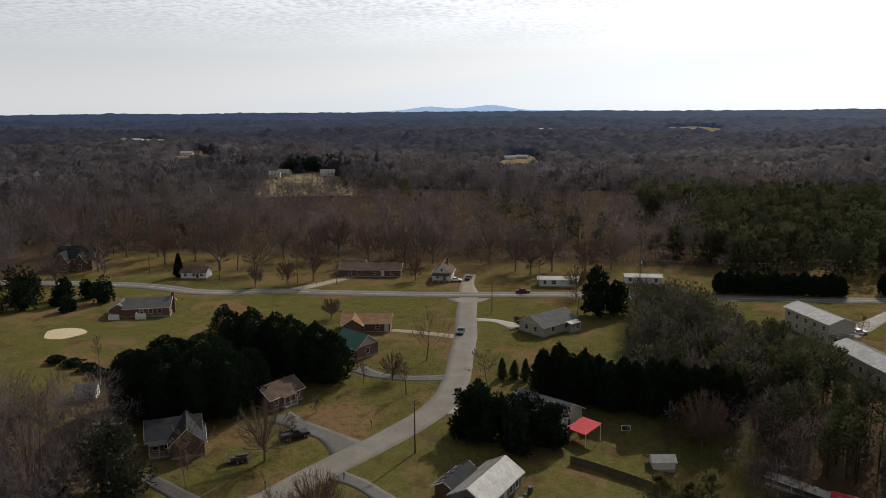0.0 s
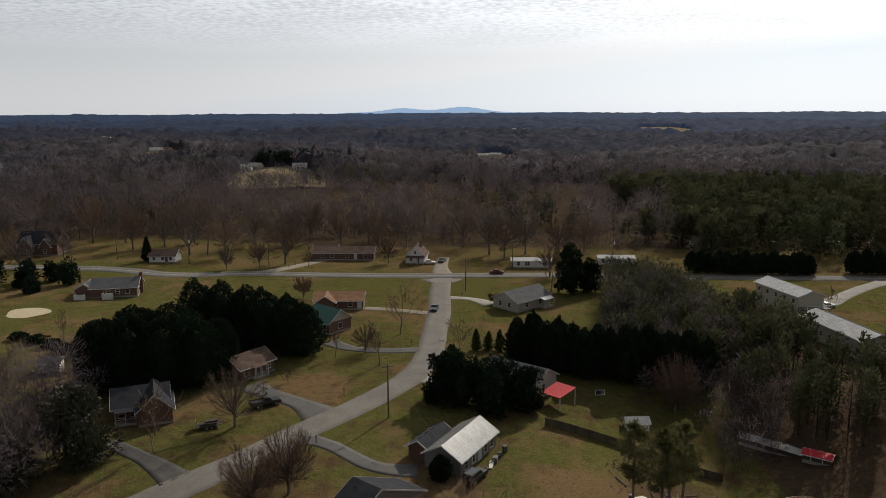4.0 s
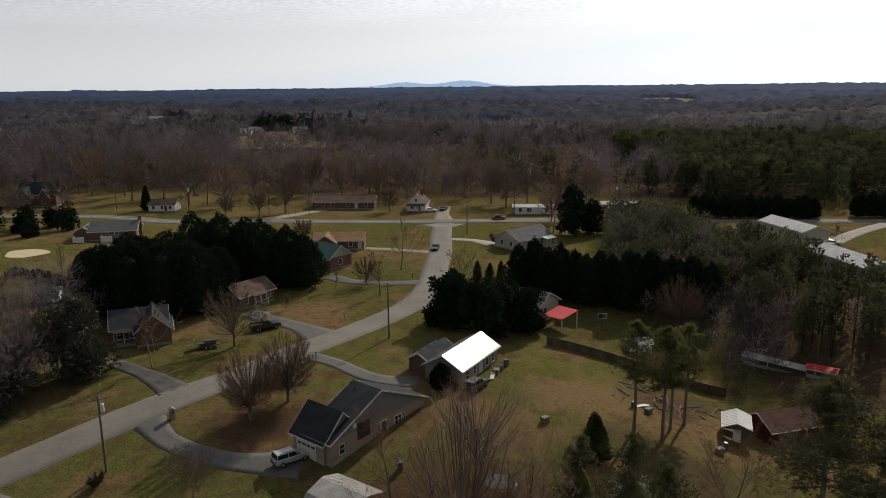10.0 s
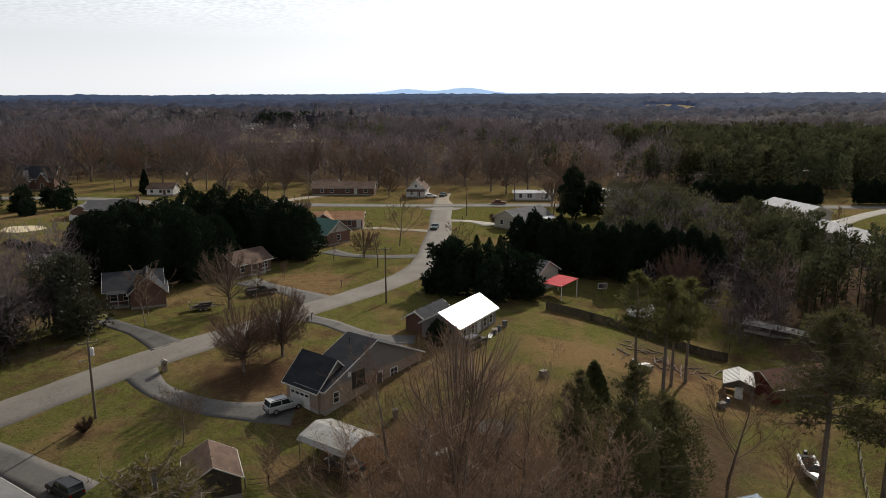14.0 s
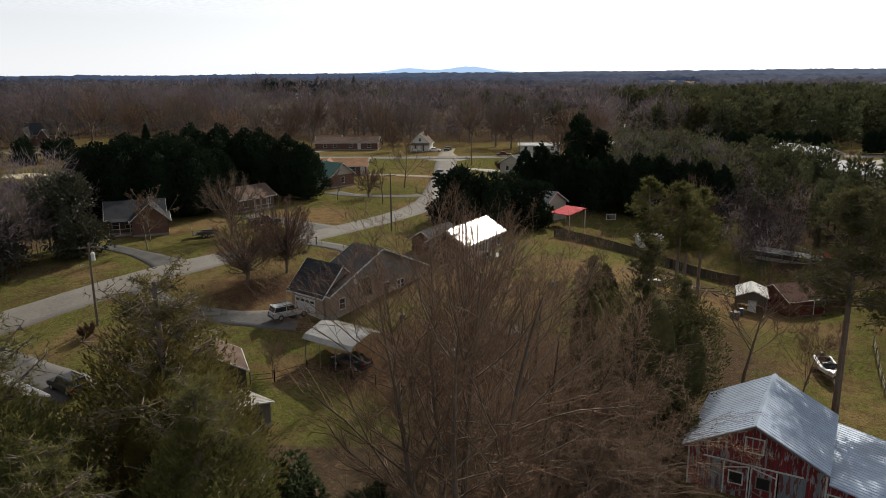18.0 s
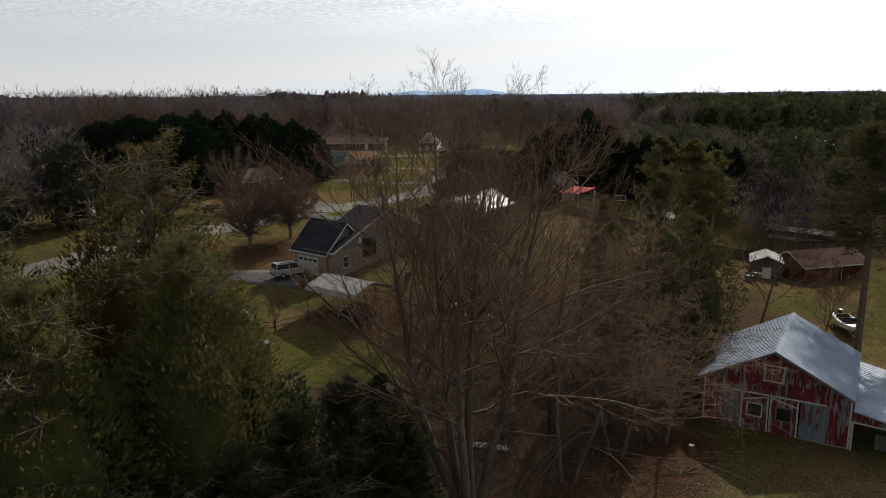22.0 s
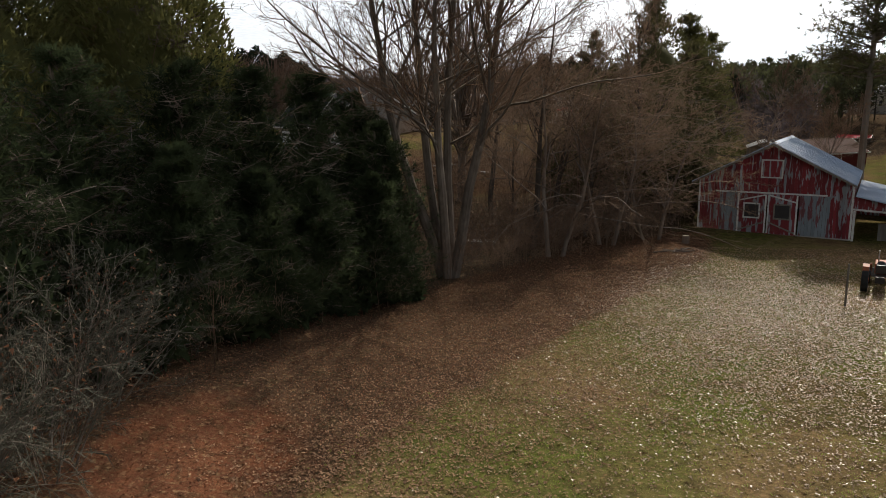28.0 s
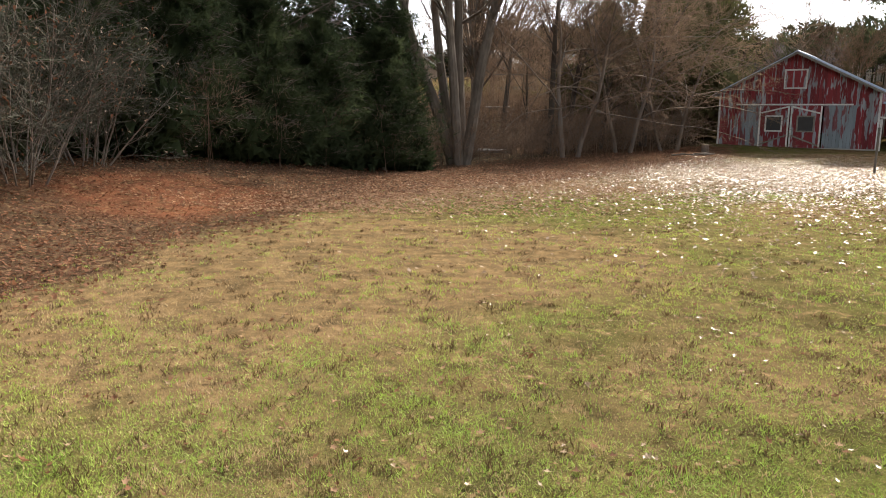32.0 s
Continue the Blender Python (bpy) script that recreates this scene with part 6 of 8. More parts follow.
for x, y, h, form, seed, tw, lab in ((-28.5, 167.5, 12.5, "spread", 34, TWIG, "spreading bare oak on the lawn"),
                                     (-39.9, 149.8, 7.3, "slim", 36, TWIG_RED, "slim bare young lawn tree"), (-29.4, 145.5, 9.7, "slim", 37, TWIG, "slim bare young lawn tree"),
                                     (-57.5, 103.0, 9.0, "slim", 40, TWIG, "slim bare tree at the street"),
                                     (-12.5, 152.0, 9.0, "spread", 41, TWIG, "bare tree at the bend"), (44.6, 127.6, 12.0, "spread", 42, TWIG_PALE, "pale bare tree at the wood's edge"), (-80.0, 96.0, 13.0, "spread", 43, TWIG_PALE, "large bare tree by the street"),
                                     (-92.0, 112.0, 14.0, "spread", 44, TWIG, "large bare tree by the street"), (-78.0, 78.0, 13.0, "spread", 45, TWIG_PALE, "bare tree over a gravel drive"), (-70.0, 84.0, 10.0, "slim", 46, TWIG, "bare tree over a gravel drive"),
                                     (82.5, 199.0, 6.5, "spread", 47, TWIG, "small bare tree by the apartment block"), (-104.0, 152.0, 8.0, "slim", 48, TWIG, "lone bare tree on the lawn"), (-7.0, 198.0, 3.0, "vase", 49, TWIG_RED, "small reddish bare tree"),
                                     (9.0, 212.0, 11, "spread", 50, TWIG_PALE, "pale bare tree beside a big cedar"), (-46.0, 120.0, 6, "slim", 51, TWIG, "slim bare tree near a truck"), (-45.5, 134.0, 3.5, "spread", 52, TWIG_RED, "small bare tree on straw lawn"), (-60.0, 108.5, 9, "spread", 57, TWIG_PALE, "pale bare tree before a brick house"), (-49.5, 73.8, 1.6, "vase", 58, TWIG_RED, "low bare bush at a utility pole")):
    bare_tree(x, y, h, form, seed, lab, twig=tw, thin=0.014)
round_tree(-48.1, 113.0, 11.0, 5.2, 33, "pale spreading bare tree before the brick houses", TWIG_PALE, limbs=60, foot=0.12, thin=0.022)
round_tree(29.7, 136.0, 11.5, 4.8, 38, "dense round-crowned bare tree before evergreens", TWIG_RED, limbs=110, foot=0.08, thin=0.026, rise=0.15)
round_tree(-61.7, 199.1, 6.4, 3.2, 39, "round bare bushy tree near brick house", TWIG_RED, limbs=60, foot=0.06, thin=0.034)
round_tree(-72.0, 101.0, 10.0, 4.6, 59, "pale bare tree beside a magnolia", TWIG_PALE, limbs=50, foot=0.12, thin=0.022)
round_tree(-33.9, 153.2, 6.4, 3.2, 60, "small bare rounded lawn tree", TWIG_RED, limbs=54, foot=0.12, thin=0.026)
# bare trees along the main road
rng = np.random.default_rng(60)
roadside = [(-168, 270, 20), (-155, 271, 19), (-145, 258, 16), (-136, 265, 17), (-120, 252, 18), (-114, 254, 21), (-106, 251, 16), (-92, 276, 18), (-81.5, 244, 17), (-70, 278, 18), (-44, 278, 18), (-36.5, 272, 16), (-22, 281, 18), (-11.4, 268, 17), (-5.7, 262, 15), (24, 276, 15), (-163, 243, 13), (-180, 262, 18), (-128, 274, 19), (-104, 276, 19), (-84, 284, 18), (-54, 272, 16), (-98, 232, 8), (-72, 240, 9), (-46, 250, 9), (2, 270, 16), (14, 268, 14), (-88, 236, 9), (-165, 222, 11), (-150, 226, 10), (-195, 275, 19), (-60, 283, 17), (9.5, 233, 10)]
for i, (x, y, h) in enumerate(roadside):
    if i % 6 == 5:
        bare_tree(x, y, h, "slim", 61 + i, "slim bare roadside tree in winter", twig=TWIG_GREY, thin=0.016, group="roadside trees")
    else:
        round_tree(x, y, h, h * rng.uniform(0.36, 0.50), 61 + i, "large bare roadside tree in winter", (TWIG, TWIG_GREY, TWIG_RED)[i % 3], limbs=46, foot=0.14, thin=0.040, group="roadside trees")

# evergreens
for x, y, h, r, seed in ((-79.5, 128.0, 14.6, 5.0, 101), (-74.0, 127.0, 15.4, 5.2, 102), (-68.0, 128.6, 15.6, 5.3, 103), (-63.2, 131.5, 14.4, 5.0, 108), (-76.0, 134.0, 15.8, 5.4, 109), (-69.5, 135.5, 16.0, 5.6, 111), (-82.5, 131.5, 12.6, 4.2, 112), (-61.5, 136.0, 12.4, 4.4, 116)):
    conifer(x, y, h, r * 1.12, seed, EV + " tree in a merged domed clump", "dome", 5600, 0.42, group="evergreen clump")
for x, y, h, r, seed in ((-73.0, 155.0, 16.4, 5.0, 104), (-67.0, 154.0, 16.6, 4.8, 105), (-61.5, 153.0, 15.6, 4.6, 106), (-56.0, 152.0, 15.8, 4.8, 107), (-51.0, 151.5, 14.4, 4.4, 113), (-47.2, 151.0, 12.4, 3.9, 114)):
    conifer(x, y, h, r * 1.12, seed, EV + " tree in a tall close row", "egg", 4200, 0.42, group="evergreen row")
for i, x in enumerate(np.linspace(0.0, 37, 15)):
    conifer(float(x), 146.0 + 1.2 * math.sin(i * 2.1), 12.0 + 1.5 * math.sin(i * 1.7) * math.sin(i * 0.9 + 1), 2.9, 120 + i, EV + " screening cypress in a tall row", "egg", 2000, 0.5, group="cypress row")
for x, y, h, r, seed in ((-14.2, 127.8, 9.6, 3.4, 141), (-10.5, 126.0, 10.2, 3.6, 142), (-6.8, 126.5, 9.4, 3.4, 143), (-3.0, 127.5, 9.0, 3.4, 144), (1.2, 126.0, 8.4, 3.0, 145), (-12.5, 131.0, 9.8, 3.2, 146), (-4.5, 122.5, 8.0, 2.8, 147)):
    conifer(x, y, h, r * 1.2, seed, EV + " tree by the street bend", "lobed", 2600, 0.5, group="bend evergreens")
for x, y, h, r, seed in ((-9.5, 157.5, 5.0, 1.3, 150), (-7.0, 158.0, 4.4, 1.2, 151), (-4.4, 157.0, 5.2, 1.3, 152), (-2.0, 156.0, 4.6, 1.2, 153)):
    conifer(x, y, h, r, seed, "small pointed evergreen by the lawn", "cone", 700, 0.4, CEDAR_GREEN, group="young evergreens")
conifer(14.5, 211.5, 15.0, 4.4, 154, "tall dark broad cedar beside the main road", "lobed", 2600, 0.8)
conifer(20.5, 214.0, 10.0, 4.0, 158, "dark spreading evergreen beside the main road", "lobed", 1600, 0.8)
conifer(9.2, 82.9, 6.4, 2.1, 155, "small dark pointed cedar", "cone", 1300, 0.45, CEDAR_GREEN)
conifer(-11.4, 98.2, 4.2, 1.5, 156, "rounded dark evergreen bush at a house corner", "egg", 900, 0.4)
conifer(-129.5, 239, 9.0, 2.0, 157, "lone pointed evergreen on a lawn", "cone", 900, 0.6)
for x, y, h, seed in ((-67.0, 98.5, 12.4, 160),):
    conifer(x, y, h, 5.6, seed, "large glossy dark magnolia beside the street", "lobed", 6500, 0.45, MAGNOLIA)
for x, y, h, r, seed in ((-73.0, 92.0, 8.0, 3.8, 161), (-72.0, 86.0, 6.0, 3.2, 162), (-79.5, 88.0, 7.0, 3.6, 163)):
    conifer(x, y, h, r, seed, "dark evergreen thicket tree beside the street", "lobed", 1800, 0.45, MAGNOLIA, group="street thicket")
for i, (x, y) in enumerate(((-115, 152), (-110, 150.5), (-105, 148.5), (-100, 146), (-95, 143.5), (-90, 141))):
    conifer(x, y, 2.0, 2.2, 165 + i, "low clipped hedge bush", "egg", 500, 0.35, group="hedge", name="bush")
for i, (x, y, h) in enumerate(((-150, 205, 7), (-143, 207, 6), (-136, 203, 8), (-158, 200, 9), (-147, 198, 6), (-165, 205, 11), (-172, 195, 13), (-178, 188, 14), (-160, 186, 11), (-140, 192, 5), (-154, 192, 8))):
    conifer(x, y, h, h * 0.5, 175 + i, EV + " bush in a thick screen", "lobed", 900, 0.7, group="evergreen screen", name="bush")
# hedge rows along the main road, right of the junction
for i, x in enumerate(np.linspace(56, 93, 14)):
    conifer(float(x), 243.0 + 0.6 * math.sin(i), 7.6 + 0.8 * math.sin(i * 2.3), 2.2, 190 + i, EV + " roadside hedge tree", "egg", 700, 0.7, group="roadside hedge")
for i, x in enumerate(np.linspace(108, 150, 12)):
    conifer(float(x), 246.0, 8.0 + 0.8 * math.sin(i * 1.3), 2.6, 210 + i, EV + " roadside hedge tree", "egg", 600, 0.8, group="roadside hedge")

# pines
for x, y, h, r, seed in ((14.9, 91.0, 15.0, 3.2, 301), (18.4, 90.0, 15.2, 3.2, 302), (22.6, 96.7, 14.6, 3.4, 303), (20.1, 93.7, 13.6, 2.8, 304)):
    pine(x, y, h, r, seed, "tall slim pine with a high tuft of needles", 0.46, 44, 24, 0.5, 9, flat=0.4, group="yard pines")
pine(29.0, 67.3, 21.0, 5.2, 305, "tall broad-crowned pine behind the barn", 0.50, 78, 30, 0.50, 10, PINE_OLIVE, flat=0.32)
pine(34.8, 67.5, 18.0, 5.0, 309, "tall open-crowned pine behind the barn", 0.45, 60, 26, 0.50, 10, PINE_OLIVE, flat=0.35)
pine(10.4, 61.5, 17.2, 4.6, 306, "dense olive pine in the thicket", 0.10, 70, 26, 0.42, 9, PINE_OLIVE, flat=0.45, body=2600)
pine(14.0, 65.0, 12.5, 4.2, 307, "dense olive pine in the thicket", 0.08, 64, 24, 0.42, 9, PINE_OLIVE, flat=0.45, body=2600)
pine(5.8, 67.5, 13.5, 3.0, 308, "slim olive pine in a thicket", 0.12, 50, 20, 0.42, 9, PINE_OLIVE, flat=0.45, body=1200)
for x, y, h, r, seed in ((11.6, 57.0, 6.0, 2.8, 367), (8.2, 58.5, 6.5, 3.0, 368), (3.0, 60.5, 5.0, 2.6, 369)):
    conifer(x, y, h, r, seed, "dark cedar crowded in the thicket", "lobed", 1700, 0.42, PINE_OLIVE, group="thicket cedars")
# field edge: broad pines and cedars standing shoulder to shoulder
for x, y, h, r, seed, m in ((-15.4, 29.5, 17.0, 4.6, 311, PINE), (-19.4, 34.1, 21.2, 6.2, 312, PINE_YELLOW), (-22.5, 39.5, 17.5, 6.2, 313, PINE), (-25.5, 29.0, 19.5, 5.8, 314, PINE), (-24.0, 45.0, 14.5, 5.0, 315, PINE_YELLOW), (-24.0, 21.5, 17.0, 5.4, 316, PINE), (-31.0, 34.0, 16.5, 5.6, 317, PINE), (-18.6, 23.5, 16.0, 4.6, 318, PINE)):
    pine(x, y, h, r, seed, "full green pine at the field's edge", 0.05, 84, 36, 0.34, 7, m, flat=0.36, group="field edge pines", body=8000)
for x, y, h, r, seed, body in ((-6.4, 33.5, 7.8, 2.4, 325, 700), (-9.3, 33.0, 9.4, 3.2, 321, 500), (-8.2, 35.8, 9.0, 3.0, 322, 400), (-10.6, 28.8, 9.0, 3.6, 323, 600), (-11.6, 24.8, 8.8, 3.6, 326, 600), (-13.6, 21.0, 8.8, 3.3, 324, 300), (-13.5, 31.5, 10.0, 3.2, 327, 300), (-13.2, 16.0, 8.6, 3.0, 328, 500), (-14.5, 11.5, 8.8, 3.2, 329, 700), (-9.9, 20.6, 6.0, 2.2, 381, 350), (-8.6, 23.6, 5.4, 1.9, 382, 300), (-7.6, 27.2, 5.2, 1.9, 383, 300), (-6.0, 30.4, 5.6, 1.8, 384, 300)):
    pine(x, y, h * 1.03, r * 1.35, seed, "dark feathery young white pine", 0.03, 88, 32, 0.30, 10, WHITE_PINE, flat=0.62, group="young pines", body=body * 3)
for x, y, h, r, seed in ((-11.8, 14.0, 3.6, 2.1, 371), (-10.6, 18.3, 3.4, 1.9, 372), (-9.2, 22.2, 2.6, 1.6, 373), (-8.2, 25.4, 2.4, 1.5, 374), (-6.8, 28.8, 2.2, 1.4, 375), (-5.4, 32.0, 2.0, 1.3, 376), (-13.0, 9.0, 4.0, 2.4, 377), (-17.0, 46.0, 5.0, 2.6, 361), (6.5, 60.5, 6.0, 2.6, 363), (-17.5, 15.0, 8.0, 3.4, 364), (-20.0, 9.0, 9.0, 3.6, 365), (-15.5, 10.5, 6.0, 2.6, 366)):
    conifer(x, y, h, r, seed, "dark evergreen undergrowth beneath bare trees", "lobed", 1500, 0.38, WHITE_PINE, group="undergrowth")
for x, y, h, seed in ((-10.0, 13.2, 4.4, 331), (-11.7, 10.0, 5.2, 332), (-10.6, 17.0, 3.4, 333), (-9.2, 8.0, 4.8, 335), (-11.2, 20.0, 3.6, 336), (-8.9, 12.2, 3.2, 337), (-9.7, 15.4, 3.2, 338), (-9.2, 10.0, 3.8, 339)):
    bare_tree(x, y, h, "shrub", seed, "tangled pale bare shrub on the clay bank", r=0.026, twig=TWIG_LICHEN, bark=BARK, thin=0.0055, width=1.05, group="bank shrubs", dry=280)
for x, y, h, seed in ((-4.0, 40.0, 2.4, 342), (-1.0, 45.0, 2.6, 343), (2.0, 47.5, 2.6, 344), (5.4, 50.0, 2.8, 345), (8.0, 52.5, 3.0, 346), (-6.0, 42.5, 3.0, 347), (10.5, 55.5, 3.6, 348), (-2.5, 49.0, 3.4, 350), (3.6, 53.0, 3.6, 351), (0.5, 50.0, 3.2, 352), (7.0, 56.0, 3.6, 353), (-5.0, 46.5, 3.0, 354)):
    bare_tree(x, y, h, "shrub", seed, "brown bare brush under the trees", r=0.022, twig=TWIG, thin=0.006, width=1.25, group="brush")

# ---- woods ----
rng = np.random.default_rng(500)


def wood_open(x, y):
    """False on the open yards and roads."""
    yard = (y < 284 + 9 * np.sin(x / 17) + 6 * np.sin(x / 7.3 + 1)) & (x > -180) & (x < 52)
    return ~(yard | (cleared(x, y) > 0.3))


p = scatter(rng, 2700, -330, 330, 268, 560, lambda x, y: wood_open(x, y) & ~((x > 68) & (y < 420) & (x < 300)))
woods_bare("woods", p, rng.uniform(8, 18, len(p)), 501, "brown leafless woods beyond the main road", 92, width=0.12, fat=0.34)
p = scatter(rng, 1400, -330, 330, 292, 560, lambda x, y: wood_open(x, y) & (np.sin(x / 31 + 1.4 * np.sin(y / 41)) * np.sin(y / 23 + 0.7 * np.sin(x / 37)) > 0.28))
woods_pine("woods", p, rng.uniform(9, 15, len(p)), 502, "scattered dark pines among bare woods", 70, size=1.25, bare=0.15, fat=0.25)
p = scatter(rng, 980, 46, 330, 262, 430, lambda x, y: x > 64 + 12 * np.sin(y / 17) + 8 * np.sin(y / 7.3 + 1))
woods_pine("woods", p, rng.uniform(12, 17, len(p)), 503, "dense dark green pine wood behind the main road", 190, size=1.15, fat=0.24, bare=0.14)
p = scatter(rng, 1250, 36, 132, 62, 176, lambda x, y: (x > 38 + 0.12 * (y - 90) + 2 * np.sin(y / 6)) & ((x > 51) | (y > 106)) & ~((x > 60) & (y > 152 - 0.1 * (x - 60))) & ~((x < 56) & (np.abs(y - 112) < 10)))
k = 7 * len(p) // 12
woods_pine("woods", p[:k], rng.uniform(11, 15.5, k) * np.where(p[:k, 1] > 118, 0.80, 1), 504, "close dark pine wood with bare stems", 190, size=0.58, bare=0.40, fat=0.18)
woods_bare("woods", p[k:], rng.uniform(7, 14, len(p) - k) * np.where(p[k:, 1] > 118, 0.75, 1), 505, "bare trees mixed into the pine wood", 100, width=0.055)
p = scatter(rng, 1000, 14, 62, 150, 222, lambda x, y: (y > 152) & (x > 18 + 0.12 * (y - 152)) & (x < 56 - 0.28 * np.maximum(y - 168, 0)))
k = len(p) // 2
woods_pine("woods", p[:k], rng.uniform(6, 11, k), 506, "scrubby dark pines on the slope", 140, size=0.62, bare=0.12, fat=0.27)
woods_bare("woods", p[k:], rng.uniform(6, 11.5, len(p) - k), 507, "scrubby bare trees on the slope", 90, width=0.06)
p = scatter(rng, 90, 24, 46, 116, 144, lambda x, y: (x > 33) | (y > 138))
woods_bare("woods", p, rng.uniform(3, 9, len(p)), 517, "bare brush at the wood's edge", 130, width=0.05, fat=0.36)
p = scatter(rng, 300, -330, -175, 120, 275)
woods_bare("woods", p, rng.uniform(15, 22, len(p)), 508, "bare woods beside the farm", 120)
p = scatter(rng, 520, -135, -64, 44, 120, lambda x, y: (x < -56 - 0.42 * (118 - y)) & ((x < -73) | ((y > 78) & (y < 98))))
woods_bare("woods", p, rng.uniform(7, 14, len(p)), 509, "bare trees beside the street", 130, WOODS_TWIG, 0.05)
p = scatter(rng, 130, -45, -9, 6, 44, lambda x, y: (x < tree_edge(y) - 9) & (x > -42) & ~((x > -18) & (y > 34)))
woods_bare("woods", p, rng.uniform(6, 13, len(p)), 510, "bare understorey behind the field", 160, TWIG, 0.02, 0.22)
p = scatter(rng, 700, -330, 60, 276, 330, lambda x, y: ~((x > -75) & (x < 0) & (y < 284)))
woods_bare("woods", p, rng.uniform(3, 7, len(p)), 512, "brown brushy edge of the woods", 70, width=0.10, fat=0.42)
a = rng.uniform(-0.78, 0.72, 2600)
r = 520 * (1250 / 520) ** rng.uniform(0, 1, 2600)
p = np.column_stack([r * np.sin(a), r * np.cos(a)])
p = p[wood_open(p[:, 0], p[:, 1])]
woods_bare("woods", p, rng.uniform(13, 19, len(p)), 513, "distant brown leafless woods", 48, width=0.36, fat=0.4)
p = scatter(rng, 260, -10, 9, 56, 76, lambda x, y: ~((x < -7) & (y > 62)))
woods_bare("woods", p, rng.uniform(2.5, 6.5, len(p)), 514, "brown brush between the thicket trees", 90, TWIG_WARM, 0.016, 0.4)
p = scatter(rng, 620, -7, 12.5, 35, 58, lambda x, y: (x < tree_edge(y) + 0.4) & (x > tree_edge(y) - 6 + 1.5 * np.sin(y)))
q = scatter(rng, 150, -12.5, -4, 8, 34, lambda x, y: (x < tree_edge(y) - 0.2) & (x > tree_edge(y) - 3.2))
p = np.concatenate([p, q])
woods_bare("woods", p, rng.uniform(0.8, 3.4, len(p)), 515, "brown brush along the foot of the thicket", 110, TWIG_WARM, 0.008, 0.46)
a, r = np.radians(rng.uniform(-20.0, -16.4, 130)), rng.uniform(612, 650, 130)
p = np.column_stack([r * np.sin(a), r * np.cos(a)])
woods_pine("woods", p, rng.uniform(11, 12.5, len(p)), 516, "dark pine block beyond a clearing", 110, CEDAR, size=1.6, bare=0.02, fat=0.3)
p = scatter(rng, 170, -260, -105, 288, 390)
p = p[np.abs(np.degrees(np.arctan2(p[:, 0], p[:, 1])) + 18.9) > 3.2]
woods_bare("woods", p, rng.uniform(15, 21, len(p)), 518, "taller bare trees behind the farmhouse", 90, width=0.12, fat=0.3)
# unseen shelter added behind the camera, so that the place closes
p = scatter(rng, 160, -60, 70, -75, -38)
woods_pine("woods", p, rng.uniform(10, 15, len(p)), 511, "unseen pine wood added behind the field", 90)

# ---- street furniture, vehicles, yard things ----


def utility_pole(x, y, h, rz, label, transformer=False, arm=True):
    p = thing("utility_pole", x, y, None, rz, label, "utility pole", "utility poles")
    part("pole", Shape().tube([(0, 0, -0.5), (0, 0, h * 0.5), (0.03, 0, h)], [0.16, 0.14, 0.10], 8), POLE_WOOD, p)
    if arm:
        part("crossarm", Shape().box(-1.1, 1.1, -0.16, -0.05, h - 0.55, h - 0.42), POLE_WOOD, p)
        for ix in (-0.95, -0.35, 0.95):
            part("insulator", Shape().tube([(ix, -0.1, h - 0.42), (ix, -0.1, h - 0.33), (ix, -0.1, h - 0.22)], [0.03, 0.06, 0.03], 8), CONCRETE, p)
    if transformer:
        t = part("transformer", Shape().tube([(0.36, -0.05, h - 2.1), (0.36, -0.05, h - 2.05), (0.36, -0.05, h - 1.2), (0.36, -0.05, h - 1.1)], [0.2, 0.24, 0.24, 0.16], 12), SIDING_WHITE, p, "pale steel transformer can")
        part("bushing", Shape().cyl(0.36, -0.05, h - 1.1, h - 0.85, 0.05, 8), CONCRETE, t)
        part("street_light", Shape().tube([(0, 0, h - 2.6), (-0.7, -0.4, h - 2.3), (-1.2, -0.7, h - 2.35)], [0.03, 0.03, 0.09], 6), STEEL, p)
    return p


POLES = [(-49.9, 76.3, 9.9, 40, True), (-22.7, 119.1, 9.9, 35, False), (-2.5, 245.0, 9.5, 5, False), (31.0, 246.5, 10.5, 5, True), (-86.0, 240.0, 9.5, 5, False), (-113.5, 237.5, 9.5, 5, True), (-16.0, 212.0, 9.8, 10, False), (-141.0, 240.0, 9.5, 5, False), (92.0, 250.0, 10.5, 5, False)]
for x, y, h, rz, tr in POLES:
    utility_pole(x, y, h, rz, "weathered wooden utility pole beside the road" if not tr else "wooden utility pole carrying a transformer and lamp", tr, h != 9.8)


def wire(a, b, sag, name="power_line"):
    a, b = Vector(a), Vector(b)
    pts = []
    for i in range(13):
        t = i / 12
        q = a.lerp(b, t)
        q.z -= sag * 4 * t * (1 - t)
        pts.append(q)
    tagged(new(name, Shape().tube(pts, [0.014] * 13, 4).mesh(name, BLACK)), "thin sagging black overhead wire", "power line", "power lines")


def pole_top(i, off):
    x, y, h, rz, _ = POLES[i]
    a = radians(rz)
    return (x + off * math.cos(a), y + off * math.sin(a), ground(x, y) + h - 0.25)


for off in (-0.95, 0.95):
    wire(pole_top(0, off), (-95 + off, 40, 14.5), 1.3)
    wire(pole_top(7, off), pole_top(5, off), 0.9)
    wire(pole_top(5, off), pole_top(4, off), 0.9)
    wire(pole_top(4, off), pole_top(2, off), 1.8)
    wire(pole_top(2, off), pole_top(3, off), 1.0)
    wire(pole_top(3, off), pole_top(8, off), 1.4)
    wire(pole_top(8, off), (160 + off, 254, 17), 1.4)
wire(pole_top(0, 0), (-66, 104, 9.6), 0.8)
wire(pole_top(1, 0), (-9, 99, 8.5), 0.7)
wire(pole_top(1, 0), (-50, 133, 9.0), 0.7)


